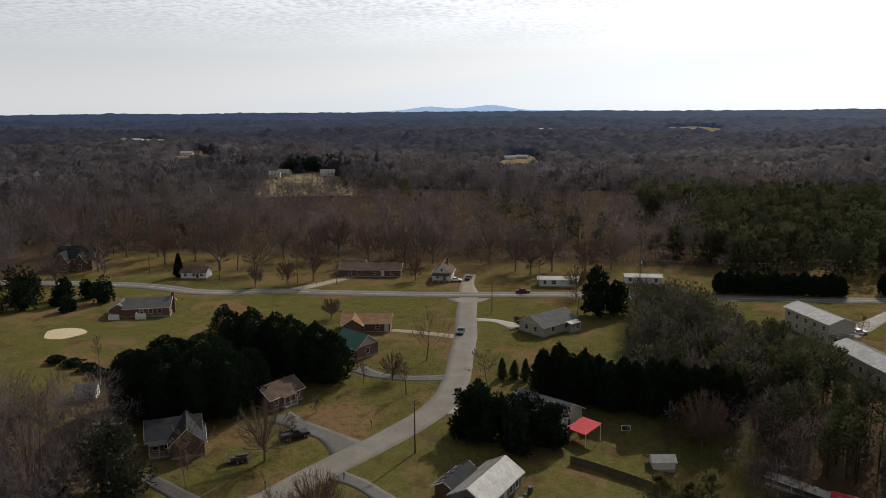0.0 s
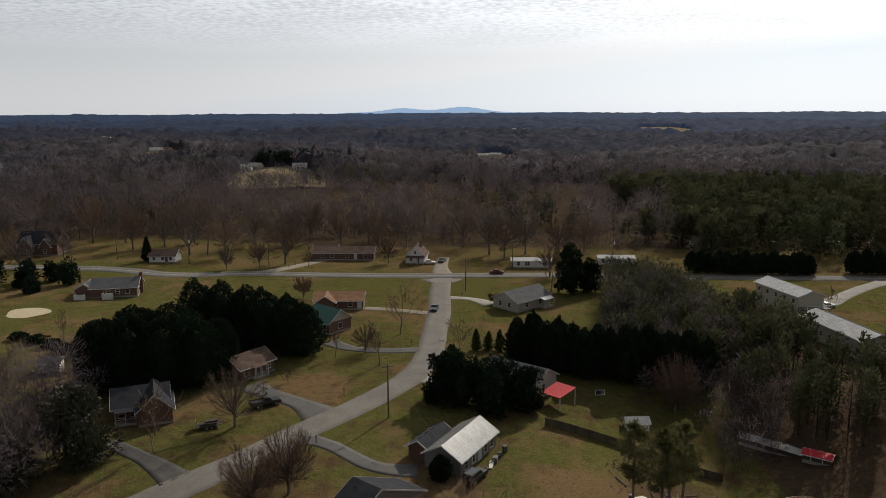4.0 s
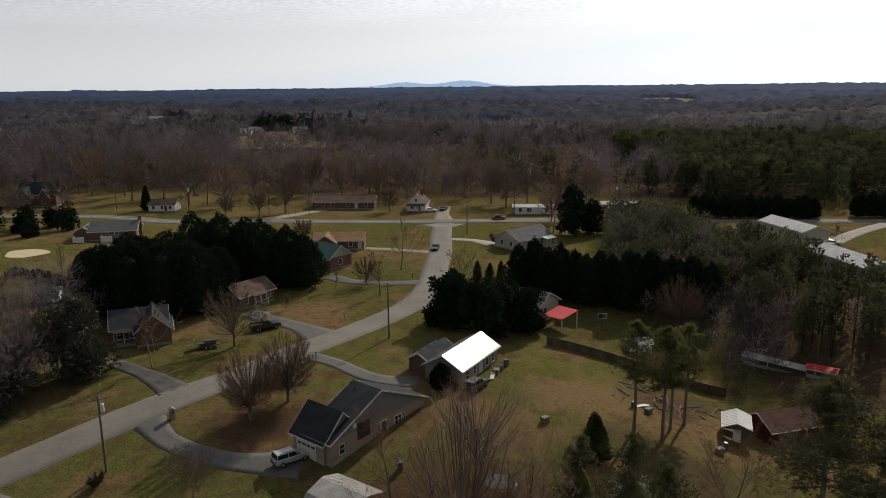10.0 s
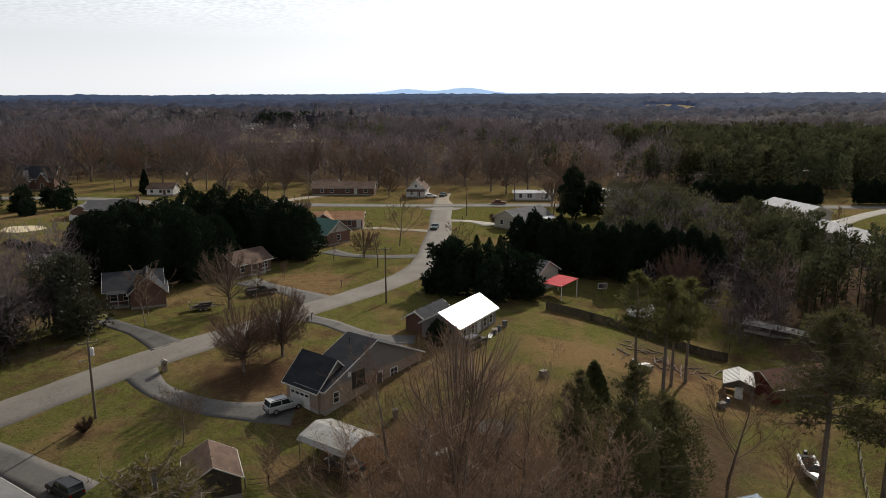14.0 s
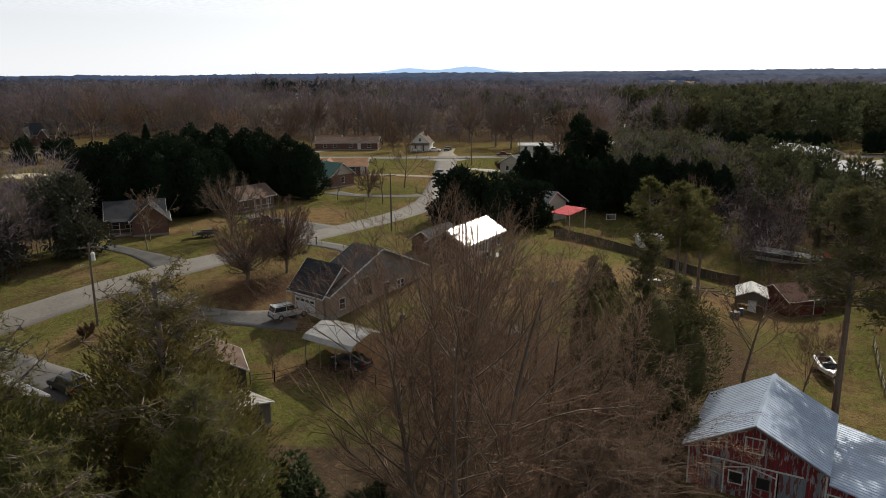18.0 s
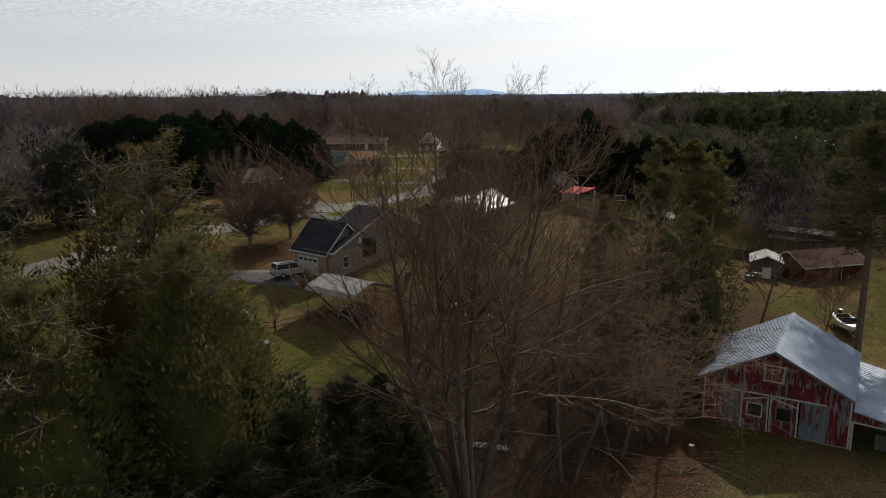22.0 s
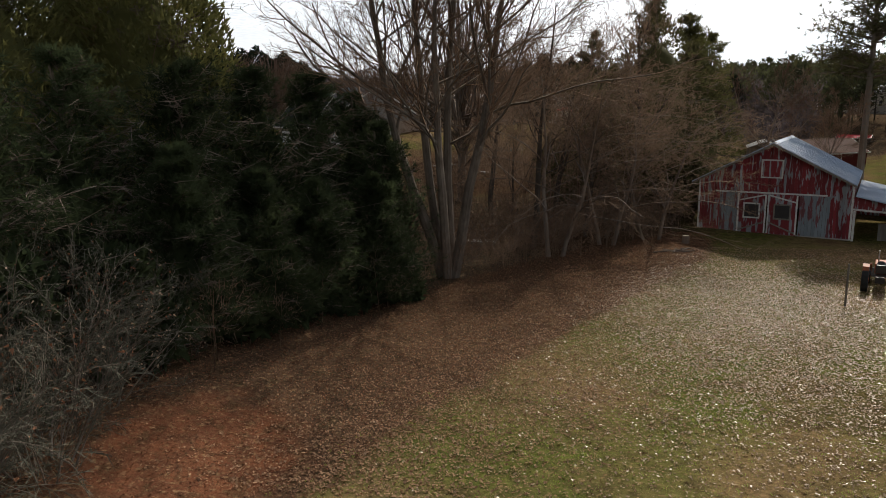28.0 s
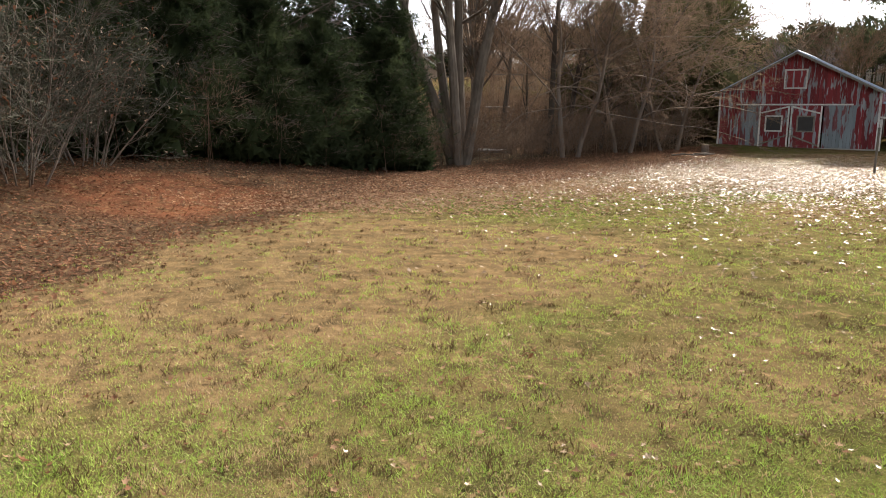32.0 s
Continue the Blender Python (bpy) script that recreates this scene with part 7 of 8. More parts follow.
def wheels(car, xs, half, r, w=0.22):
    for wx in xs:
        for wy in (-half, half):
            t = part("wheel", Shape().wheel(wx, wy, r, r, w, 16), RUBBER, car)
            part("rim", Shape().wheel(wx, wy, r, r * 0.6, w + 0.03, 12), STEEL, t)


def car(x, y, rz, paint, label, kind="sedan", z=None):
    c = thing("car", x, y, None if z is None else z, rz, label, "car")
    L, W = {"sedan": (4.5, 1.75), "suv": (4.55, 1.8), "pickup": (5.4, 1.9)}[kind]
    l, w = L / 2, W / 2
    side = {"sedan": [(-l, 0.35), (l, 0.35), (l + 0.03, 0.65), (l - 0.25, 0.82), (l * 0.35, 0.95), (-l * 0.65, 1.0), (-l, 0.92)],
            "suv": [(-l, 0.4), (l, 0.4), (l + 0.03, 0.75), (l - 0.2, 0.95), (l * 0.42, 1.08), (-l, 1.1)],
            "pickup": [(-l, 0.5), (l, 0.5), (l + 0.03, 0.85), (l - 0.2, 1.05), (l * 0.4, 1.12), (-l, 1.08)]}[kind]
    part("body", Shape().prism(side, -w, w, "y"), paint, c, bevel=0.04)
    cab = {"sedan": [(-l * 0.62, 0.97), (l * 0.38, 0.93), (l * 0.08, 1.42), (-l * 0.34, 1.43)],
           "suv": [(-l * 0.97, 1.08), (l * 0.42, 1.06), (l * 0.12, 1.66), (-l * 0.88, 1.7)],
           "pickup": [(-l * 0.15, 1.08), (l * 0.42, 1.1), (l * 0.18, 1.75), (-l * 0.1, 1.78)]}[kind]
    g = part("cabin_glass", Shape().prism(cab, -w + 0.1, w - 0.1, "y"), GLASS, c)
    top = max(q[1] for q in cab)
    part("roof", Shape().box(cab[3][0] - 0.03, cab[2][0] + 0.03, -w + 0.08, w - 0.08, top - 0.05, top + 0.03), paint, c, bevel=0.02)
    for px in (cab[0][0] * 0.98, (cab[0][0] + cab[1][0]) / 2, cab[1][0] * 0.72):
        for s in (-1, 1):
            tx = max(cab[3][0], min(cab[2][0], px))
            part("pillar", Shape().tube([(px, s * (w - 0.09), 1.0), (tx, s * (w - 0.11), top)], [0.05, 0.05], 5), paint, c)
    if kind == "suv":
        for s in (-1, 1):
            part("roof_rail", Shape().box(-l * 0.8, l * 0.1, s * (w - 0.2) - 0.02, s * (w - 0.2) + 0.02, top + 0.03, top + 0.09), BLACK, c)
    if kind == "pickup":
        part("bed_liner", Shape().box(-l + 0.1, -l * 0.18, -w + 0.12, w - 0.12, 1.08, 1.1), BLACK, c)
        for s in (-1, 1):
            part("bed_side", Shape().box(-l, -l * 0.15, s * (w - 0.06) - 0.05, s * (w - 0.06) + 0.05, 1.05, 1.3), paint, c)
        part("tailgate", Shape().box(-l, -l + 0.08, -w + 0.1, w - 0.1, 1.05, 1.3), paint, c)
    for s in (-1, 1):
        part("headlight", Shape().box(l - 0.1, l + 0.05, s * (w - 0.35) - 0.18, s * (w - 0.35) + 0.18, 0.66, 0.8), LAMP_CLEAR, c)
        part("tail_light", Shape().box(-l - 0.03, -l + 0.05, s * (w - 0.22) - 0.12, s * (w - 0.22) + 0.12, 0.7, 0.95), LAMP_RED, c)
        part("mirror", Shape().box(l * 0.3, l * 0.3 + 0.12, s * (w + 0.1) - 0.1, s * (w + 0.1) + 0.1, 1.0, 1.14), paint, c)
    part("bumper", Shape().box(l - 0.02, l + 0.1, -w + 0.1, w - 0.1, 0.38, 0.6), BLACK, c)
    part("rear_bumper", Shape().box(-l - 0.1, -l + 0.02, -w + 0.1, w - 0.1, 0.4, 0.6), BLACK, c)
    wheels(c, (-l * 0.62, l * 0.64), w - 0.1, 0.33 if kind == "sedan" else 0.37)
    return c


car(-27.8, 79.6, 42, SILVER, "silver station wagon parked before a garage", "suv")
car(-46.0, 122.3, 38, BLACK, "black pickup truck parked on a driveway", "pickup")
car(-31.6, 250.0, 5, WHITE_CAR, "white sedan before the cottage")
car(79.5, 203.0, 20, WHITE_CAR, "white sedan beside the apartment block")
car(82.5, 201.5, 15, SILVER, "silver sedan beside the apartment block")
car(-27.4, 253.5, 80, GREEN_CAR, "dark sedan on the gravel lane")
car(-22.8, 190.0, 268, GREEN_CAR, "dark sedan driving on the street")
car(-7.5, 236.2, 4, MAROON, "maroon sedan driving on the main road")
car(-6.3, 98.8, 62, BLACK, "dark hatchback parked beside the metal-roofed house", "suv")
car(-45.6, 63.4, 152, BLACK, "dark hatchback on a neighbour's drive", "suv")
car(-18.0, 69.6, 150, BLACK, "black sedan under the carport")


def boat():
    """A small open motorboat on its road trailer."""
    t = thing("boat", 32.1, 77.5, None, 262, "white open motorboat on a road trailer in the paddock", "boat")
    st = [(-2.5, 0.95, 0.62), (-1.0, 1.0, 0.60), (0.6, 0.95, 0.60), (1.7, 0.66, 0.66), (2.4, 0.26, 0.80), (2.75, 0.02, 1.0)]
    hull, deck = Shape(), Shape()
    for sx, half, keel in st:
        hull.v += [(sx, -half, 1.35), (sx, -half * 0.92, keel + 0.28), (sx, 0, keel), (sx, half * 0.92, keel + 0.28), (sx, half, 1.35)]
        deck.v += [(sx, -half, 1.36), (sx, -half * 0.72, 1.42), (sx, half * 0.72, 1.42), (sx, half, 1.36)]
    for i in range(5):
        hull.f += [(i * 5 + k, i * 5 + k + 1, i * 5 + k + 6, i * 5 + k + 5) for k in range(4)]
        deck.f += [(i * 4, i * 4 + 1, i * 4 + 5, i * 4 + 4), (i * 4 + 2, i * 4 + 3, i * 4 + 7, i * 4 + 6)]
    deck.f += [(13, 14, 18, 17), (17, 18, 22, 21)]
    hull.f.append((0, 1, 2, 3, 4))
    part("hull", hull, WHITE_CAR, t)
    part("deck", deck, WHITE_CAR, t)
    part("floor", Shape().box(-2.4, 1.6, -0.72, 0.72, 0.92, 0.96), SHINGLE_GREY, t, "grey cockpit floor")
    for sx in (-1.4, 0.2):
        part("seat", Shape().box(sx, sx + 0.5, -0.6, 0.6, 0.96, 1.25).box(sx - 0.1, sx, -0.6, 0.6, 0.96, 1.6), BLACK, t, bevel=0.03)
    part("windscreen", Shape().prism([(0.9, 1.42), (1.2, 1.42), (0.95, 1.85), (0.92, 1.85)], -0.7, 0.7, "y"), GLASS, t)
    part("outboard_motor", Shape().prism([(-3.0, 1.1), (-2.55, 1.1), (-2.55, 1.7), (-2.9, 1.8)], -0.2, 0.2, "y").box(-2.85, -2.65, -0.06, 0.06, 0.4, 1.1), BLACK, t, bevel=0.03)
    part("trailer_frame", Shape().box(-2.3, 3.6, -0.06, 0.06, 0.45, 0.55).box(-0.8, -0.7, -0.95, 0.95, 0.4, 0.5), STEEL, t)
    wheels(t, (-0.75,), 1.0, 0.3, 0.2)


boat()


def utility_trailer():
    t = thing("utility_trailer", -52.4, 112.2, None, 28, "black open utility trailer with mesh gate on a lawn", "trailer")
    part("deck", Shape().box(-2.0, 2.0, -0.9, 0.9, 0.55, 0.62), WOOD_DARK, t)
    for s in (-0.88, 0.84):
        part("side_rail", Shape().box(-2.0, 2.0, s, s + 0.04, 0.95, 1.0), BLACK, t)
        for i in range(5):
            part("stake", Shape().box(-1.98 + i * 0.98, -1.94 + i * 0.98, s, s + 0.04, 0.6, 0.98), BLACK, t)
    part("gate", Shape().box(-2.06, -2.02, -0.85, 0.85, 0.6, 1.6), STEEL, t)
    part("drawbar", Shape().tube([(2.0, 0.6, 0.55), (3.2, 0, 0.5), (2.0, -0.6, 0.55)], [0.04] * 3, 5), BLACK, t)
    part("load", Shape().box(-1.2, 1.3, -0.6, 0.5, 0.62, 1.0).box(-0.4, 1.6, -0.3, 0.6, 1.0, 1.25), WOOD_DARK, t)
    wheels(t, (-0.35, 0.45), 0.98, 0.32, 0.18)


utility_trailer()


def tractor():
    t = thing("tractor", 17.4, 36.2, None, 66, "old rusty orange tractor parked in the leafy yard", "tractor")
    part("chassis", Shape().box(-0.6, 1.6, -0.2, 0.2, 0.45, 0.75), BLACK, t)
    part("hood", Shape().prism([(0.2, 0.75), (1.65, 0.75), (1.7, 0.85), (1.65, 1.2), (0.2, 1.25)], -0.26, 0.26, "y"), TRACTOR_RED, t, bevel=0.03)
    part("grille", Shape().box(1.66, 1.72, -0.22, 0.22, 0.75, 1.15), BLACK, t)
    part("seat", Shape().box(-0.65, -0.25, -0.22, 0.22, 0.95, 1.03).box(-0.68, -0.6, -0.22, 0.22, 1.03, 1.35), BLACK, t)
    part("steering_wheel", Shape().tube([(0.05, 0, 1.2), (-0.05, 0, 1.28)], [0.19, 0.19], 12), BLACK, t)
    part("exhaust", Shape().cyl(1.1, 0.12, 1.2, 1.75, 0.03, 8), STEEL, t)
    for s in (-0.62, 0.62):
        part("fender", Shape().prism([(-0.95, 0.9), (-0.75, 1.25), (-0.2, 1.3), (0.0, 1.0), (0.0, 0.96), (-0.2, 1.25), (-0.73, 1.2)], s - 0.14, s + 0.14, "y"), TRACTOR_RED, t)
        w = part("rear_wheel", Shape().wheel(-0.5, s, 0.6, 0.6, 0.3, 20), RUBBER, t)
        part("rim", Shape().wheel(-0.5, s, 0.6, 0.33, 0.32, 14), TRACTOR_RED, w)
        w = part("front_wheel", Shape().wheel(1.35, s * 0.8, 0.34, 0.34, 0.18, 16), RUBBER, t)
        part("rim", Shape().wheel(1.35, s * 0.8, 0.34, 0.18, 0.2, 12), TRACTOR_RED, w)
    part("loader_arm", Shape().tube([(0.2, 0.42, 1.2), (1.4, 0.42, 1.0), (2.2, 0.42, 0.45)], [0.05] * 3, 5).tube([(0.2, -0.42, 1.2), (1.4, -0.42, 1.0), (2.2, -0.42, 0.45)], [0.05] * 3, 5), TRACTOR_RED, t)
    part("bucket", Shape().prism([(2.15, 0.2), (2.75, 0.15), (2.7, 0.2), (2.2, 0.25), (2.2, 0.65), (2.15, 0.65)], -0.7, 0.7, "y"), STEEL, t)


tractor()


def mailbox(x, y, rz, label, brick=False):
    m = thing("mailbox", x, y, None, rz, label, "mailbox", "mailboxes")
    if brick:
        part("pillar", Shape().box(-0.32, 0.32, -0.32, 0.32, -0.2, 1.35), BRICK_TAN, m)
        part("cap", Shape().prism([(-0.4, 1.35), (0.4, 1.35), (0.4, 1.42), (0, 1.68), (-0.4, 1.42)], -0.4, 0.4, "y"), CONCRETE, m)
        part("box_door", Shape().box(-0.12, 0.12, -0.35, -0.31, 0.85, 1.1), BLACK, m)
    else:
        part("post", Shape().box(-0.05, 0.05, -0.05, 0.05, -0.3, 1.05), WOOD_DARK, m)
        part("box", Shape().prism([(-0.1, 1.05), (0.1, 1.05), (0.1, 1.2), (0.07, 1.27), (-0.07, 1.27), (-0.1, 1.2)], -0.26, 0.26, "y"), BLACK, m)
        part("flag", Shape().box(0.1, 0.12, -0.1, -0.05, 1.15, 1.38), LAMP_RED, m)


mailbox(-46.7, 87.4, 40, "stone mailbox pillar with a cap at the drive", True)
for x, y, rz in ((-32.6, 108.2, 35), (-33.0, 129.0, 215), (-17.2, 139.5, 10), (-24.6, 160.0, 190), (-44.5, 104.0, 215), (-16.6, 204.5, 0)):
    mailbox(x, y, rz, "dark mailbox on a wooden post by the street")


def fence(pts, h, gap, label, post=None, rails=2, slats=False):
    f = thing("fence", pts[0][0], pts[0][1], 0, 0, label, "fence")
    ox, oy = pts[0]
    post = post or WOOD_GREY
    for (x0, y0), (x1, y1) in zip(pts, pts[1:]):
        n = max(1, int(math.hypot(x1 - x0, y1 - y0) / gap))
        last = None
        for i in range(n + 1):
            x, y = x0 + (x1 - x0) * i / n, y0 + (y1 - y0) * i / n
            z = ground(x, y)
            part("post", Shape().box(x - ox - 0.05, x - ox + 0.05, y - oy - 0.05, y - oy + 0.05, z - 0.3, z + h), post, f)
            if last:
                for k in range(rails):
                    u = h * (k + 0.7) / (rails + 0.3)
                    part("rail", Shape().tube([(last[0] - ox, last[1] - oy, last[2] + u), (x - ox, y - oy, z + u)], [0.035, 0.035], 4), post, f)
                if slats:
                    a, b = Vector(last), Vector((x, y, z))
                    m = max(1, int((b - a).length / 0.35))
                    for q in range(m):
                        c0, c1 = a.lerp(b, (q + 0.04) / m), a.lerp(b, (q + 0.96) / m)
                        s = Shape()
                        s.v = [(c0.x - ox, c0.y - oy, c0.z), (c1.x - ox, c1.y - oy, c1.z), (c1.x - ox, c1.y - oy, c1.z + h), (c0.x - ox, c0.y - oy, c0.z + h), (c0.x - ox, c0.y - oy + 0.03, c0.z), (c1.x - ox, c1.y - oy + 0.03, c1.z), (c1.x - ox, c1.y - oy + 0.03, c1.z + h), (c0.x - ox, c0.y - oy + 0.03, c0.z + h)]
                        s.f = [(0, 1, 2, 3), (7, 6, 5, 4), (0, 4, 5, 1), (3, 2, 6, 7), (1, 5, 6, 2), (0, 3, 7, 4)]
                        part("slat", s, post, f)
            last = (x, y, z)


fence([(4.5, 120.2), (12.0, 118.6), (23.0, 117.0), (33.0, 114.5)], 1.5, 2.4, "dark board fence round a back yard", WOOD_DARK, 2, True)
fence([(-27.5, 65.8), (-25.2, 66.4), (-22.4, 68.4), (-17.5, 67.2), (-12.0, 65.0), (-6.0, 62.0)], 1.25, 2.4, "low wire and post fence behind the carport", WOOD_DARK, 2)
fence([(33.5, 62.0), (36.0, 72.0), (40.5, 86.0)], 1.1, 2.6, "weathered post fence beside a paddock", WOOD_GREY, 2)
fence([(-79.0, 239.5), (-66.0, 268.0), (-60.0, 284.0)], 1.2, 3.4, "old post fence along a gravel lane", WOOD_DARK, 1)


def goal_frame():
    b = thing("basketball_hoop", 15.3, 134.5, None, 10, "white-edged basketball backboard on a pole", "basketball hoop")
    part("pole", Shape().tube([(0, 0.5, -0.2), (0, 0.4, 2.0), (0, 0.03, 2.3)], [0.06] * 3, 8), BLACK, b)
    part("backboard", Shape().box(-0.85, 0.85, -0.03, 0.02, 1.6, 2.6), GLASS, b)
    f = Shape()
    for x0, x1, z0, z1 in ((-0.9, -0.82, 1.57, 2.63), (0.82, 0.9, 1.57, 2.63), (-0.82, 0.82, 1.57, 1.65), (-0.82, 0.82, 2.55, 2.63)):
        f.box(x0, x1, -0.06, -0.03, z0, z1)
    part("border", f, TRIM, b)
    ring = Shape()
    ring.tube([(0.23 * math.cos(a), -0.3 + 0.23 * math.sin(a), 1.9) for a in np.linspace(0, 2 * math.pi, 13)], [0.015] * 13, 4)
    part("ring", ring, LAMP_RED, b)


goal_frame()


def stump(x, y, r, h):
    s = thing("tree_stump", x, y, None, 0, "cut tree stump with a pale top", "stump")
    part("bark", Shape().tube([(0, 0, -0.2), (0, 0, 0.1), (0, 0, h)], [r * 1.35, r * 1.05, r], 11), BARK, s)
    part("cut_face", Shape().tube([(0, 0, h), (0, 0, h + 0.012)], [r * 0.93, r * 0.92], 11), SAND, s)


stump(10.8, 48.5, 0.22, 0.5)
rng = np.random.default_rng(700)
for x, y, n, lab in ((9.9, 45.5, 9, "small pile of dead sticks and dark clods"), (24.0, 103.0, 26, "scattered felled logs on bare ground"), (20.5, 108.0, 18, "scattered felled logs on bare ground")):
    b = thing("log_pile", x, y, None, 0, lab, "logs")
    for i in range(n):
        a, L = rng.uniform(0, math.pi), rng.uniform(0.5, 1.0) * (1 if n < 10 else 3.2)
        cx, cy = rng.normal(0, 0.5 if n < 10 else 3.0), rng.normal(0, 0.3 if n < 10 else 2.2)
        r = rng.uniform(0.03, 0.07) * (1 if n < 10 else 2)
        z = ground(x + cx, y + cy) - ground(x, y) + r + 0.02
        part("log", Shape().tube([(cx - L / 2 * math.cos(a), cy - L / 2 * math.sin(a), z), (cx + L / 2 * math.cos(a), cy + L / 2 * math.sin(a), z + 0.05)], [r, r * 0.8], 7), BARK if i % 3 else BARK_PALE, b)

# posts standing alone in the field
for x, y, h in ((14.4, 32.5, 1.9),):
    p = thing("fence_post", x, y, None, 0, "lone weathered post in the leafy yard", "post")
    part("post", Shape().tube([(0, 0, -0.3), (0, 0, h)], [0.05, 0.045], 7), WOOD_GREY, p)


def yard_clutter():
    lab = {"crate": "weathered wooden crate among yard clutter", "barrel": "dull blue plastic barrel among yard clutter", "board_stack": "stack of pale boards in the yard", "bin": "grey wheeled bin against a house"}
    blue = mat("dull blue plastic", (0.05, 0.09, 0.14), (0.04, 0.075, 0.12), 3.0, 0.5, 0.0)
    r = random.Random(9)
    spots = [("board_stack", -4.2, 103.5), ("crate", -3.6, 105.0), ("barrel", -3.0, 106.2), ("bin", -2.2, 108.5), ("crate", 3.3, 90.4), ("board_stack", 17.1, 99.7), ("crate", 17.9, 97.8), ("barrel", 15.9, 98.6), ("board_stack", -8.0, 73.0), ("crate", -6.2, 74.5), ("barrel", -10.0, 75.5), ("board_stack", -4.0, 70.5), ("bin", -14.2, 79.0), ("crate", 25.8, 90.2), ("barrel", 27.0, 91.9), ("board_stack", -3.0, 47.5)]
    for k, x, y in spots:
        o = thing(k, x, y, None, r.uniform(0, 180), lab[k], k.replace("_", " "))
        if k == "crate":
            for i in range(4):
                part("slat", Shape().box(-0.5, 0.5, -0.4, 0.4, 0.02 + i * 0.2, 0.16 + i * 0.2), WOOD_GREY, o)
        elif k == "barrel":
            part("drum", Shape().tube([(0, 0, 0), (0, 0, 0.3), (0, 0, 0.33), (0, 0, 0.6), (0, 0, 0.9)], [0.27, 0.29, 0.31, 0.29, 0.27], 14), blue, o)
            part("lid", Shape().cyl(0, 0, 0.9, 0.93, 0.25, 14), BLACK, o)
        elif k == "board_stack":
            for i in range(6):
                part("board", Shape().box(-1.2 + r.uniform(-0.2, 0.2), 1.2 + r.uniform(-0.2, 0.2), -0.35 + (i % 2) * 0.36, -0.03 + (i % 2) * 0.36, (i // 2) * 0.07, (i // 2) * 0.07 + 0.06), SIDING_WHITE if i > 3 else WOOD_GREY, o)
        else:
            part("body", Shape().prism([(-0.28, 0.08), (0.28, 0.08), (0.33, 1.0), (-0.33, 1.0)], -0.3, 0.3, "y"), SHINGLE_GREY, o)
            part("lid", Shape().box(-0.36, 0.36, -0.34, 0.34, 1.0, 1.06), SHINGLE_GREY, o)


yard_clutter()


def trampoline(x, y):
    t = thing("trampoline", x, y, None, 0, "round trampoline with blue padded ring and dark net", "trampoline")
    pad = mat("teal blue vinyl", (0.05, 0.16, 0.20), (0.04, 0.13, 0.17), 3.0, 0.5, 0.0)
    ang = np.linspace(0, 2 * math.pi, 25)
    part("bounce_mat", Shape().cyl(0, 0, 0.86, 0.88, 1.75, 24), BLACK, t)
    part("ring_pad", Shape().tube([(1.9 * math.cos(a), 1.9 * math.sin(a), 0.9) for a in ang], [0.13] * 25, 6), pad, t, "teal padded ring")
    part("frame_ring", Shape().tube([(2.05 * math.cos(a), 2.05 * math.sin(a), 0.8) for a in ang], [0.035] * 25, 5), STEEL, t)
    for i in range(6):
        a = math.pi * i / 3
        c, s = 2.05 * math.cos(a), 2.05 * math.sin(a)
        part("leg", Shape().tube([(c, s, -0.3), (c, s, 0.82)], [0.03, 0.03], 6), STEEL, t)
        part("net_pole", Shape().tube([(c, s, 0.82), (c, s, 2.6)], [0.025, 0.025], 6), BLACK, t)
    net = Shape()
    for i in range(48):
        a = 2 * math.pi * i / 48
        net.tube([(1.98 * math.cos(a), 1.98 * math.sin(a), 0.95), (1.98 * math.cos(a), 1.98 * math.sin(a), 2.5)], [0.012, 0.012], 3)
    for z in np.linspace(1.05, 2.5, 9):
        net.tube([(1.98 * math.cos(a), 1.98 * math.sin(a), float(z)) for a in ang], [0.012] * 25, 3)
    tagged(part("net", net, BLACK, t), "dark safety net")


trampoline(-2.3, 76.6)
# pale sand patch on the far lawn
v = [(-127.5, 172.5, ground(-127.5, 172.5) + 0.15)] + [(-127.5 + 5.2 * math.cos(a) * (1 + 0.15 * math.sin(3 * a)), 172.5 + 5.0 * math.sin(a), ground(-127.5 + 5 * math.cos(a), 172.5 + 5 * math.sin(a)) + 0.02) for a in np.linspace(0, 2 * math.pi, 25)[:-1]]
tagged(new("ground_patch", raw_mesh("ground_patch", v, [(0, i, i % 24 + 1) for i in range(1, 25)], SAND)), "round patch of pale bare sand on a lawn", "ground", kind="structure")

# ---- leaves and grass on the field ----


def leaf_cover(name, x, y, size, seed, material, label, tilt=0.3, lift=0.03):
    """Curled dry leaves lying where they fell."""
    rng = np.random.default_rng(seed)
    n = len(x)
    c = np.column_stack([x, y, ground(x, y) + lift * rng.uniform(0.4, 1.4, n)])
    a = rng.uniform(0, 2 * math.pi, n)
    nor = unit(np.column_stack([rng.normal(0, tilt, n), rng.normal(0, tilt, n), np.ones(n)]))
    d = unit(np.cross(nor, np.column_stack([np.cos(a), np.sin(a), np.zeros(n)])))
    s = np.cross(nor, d)
    L = size * rng.uniform(0.6, 1.35, n)[:, None]
    curl = nor * L * rng.uniform(-0.1, 0.45, n)[:, None]
    v = np.stack([c - d * L, c + s * L * 0.62 + curl, c + d * L, c - s * L * 0.62 + curl], 1).reshape(-1, 3)
    i = np.arange(n)[:, None] * 4
    f = np.concatenate([i + np.array([[0, 1, 2]]), i + np.array([[0, 2, 3]])])
    return tagged(new(name, raw_mesh(name, v, f, material)), label, "leaves", kind="stuff")


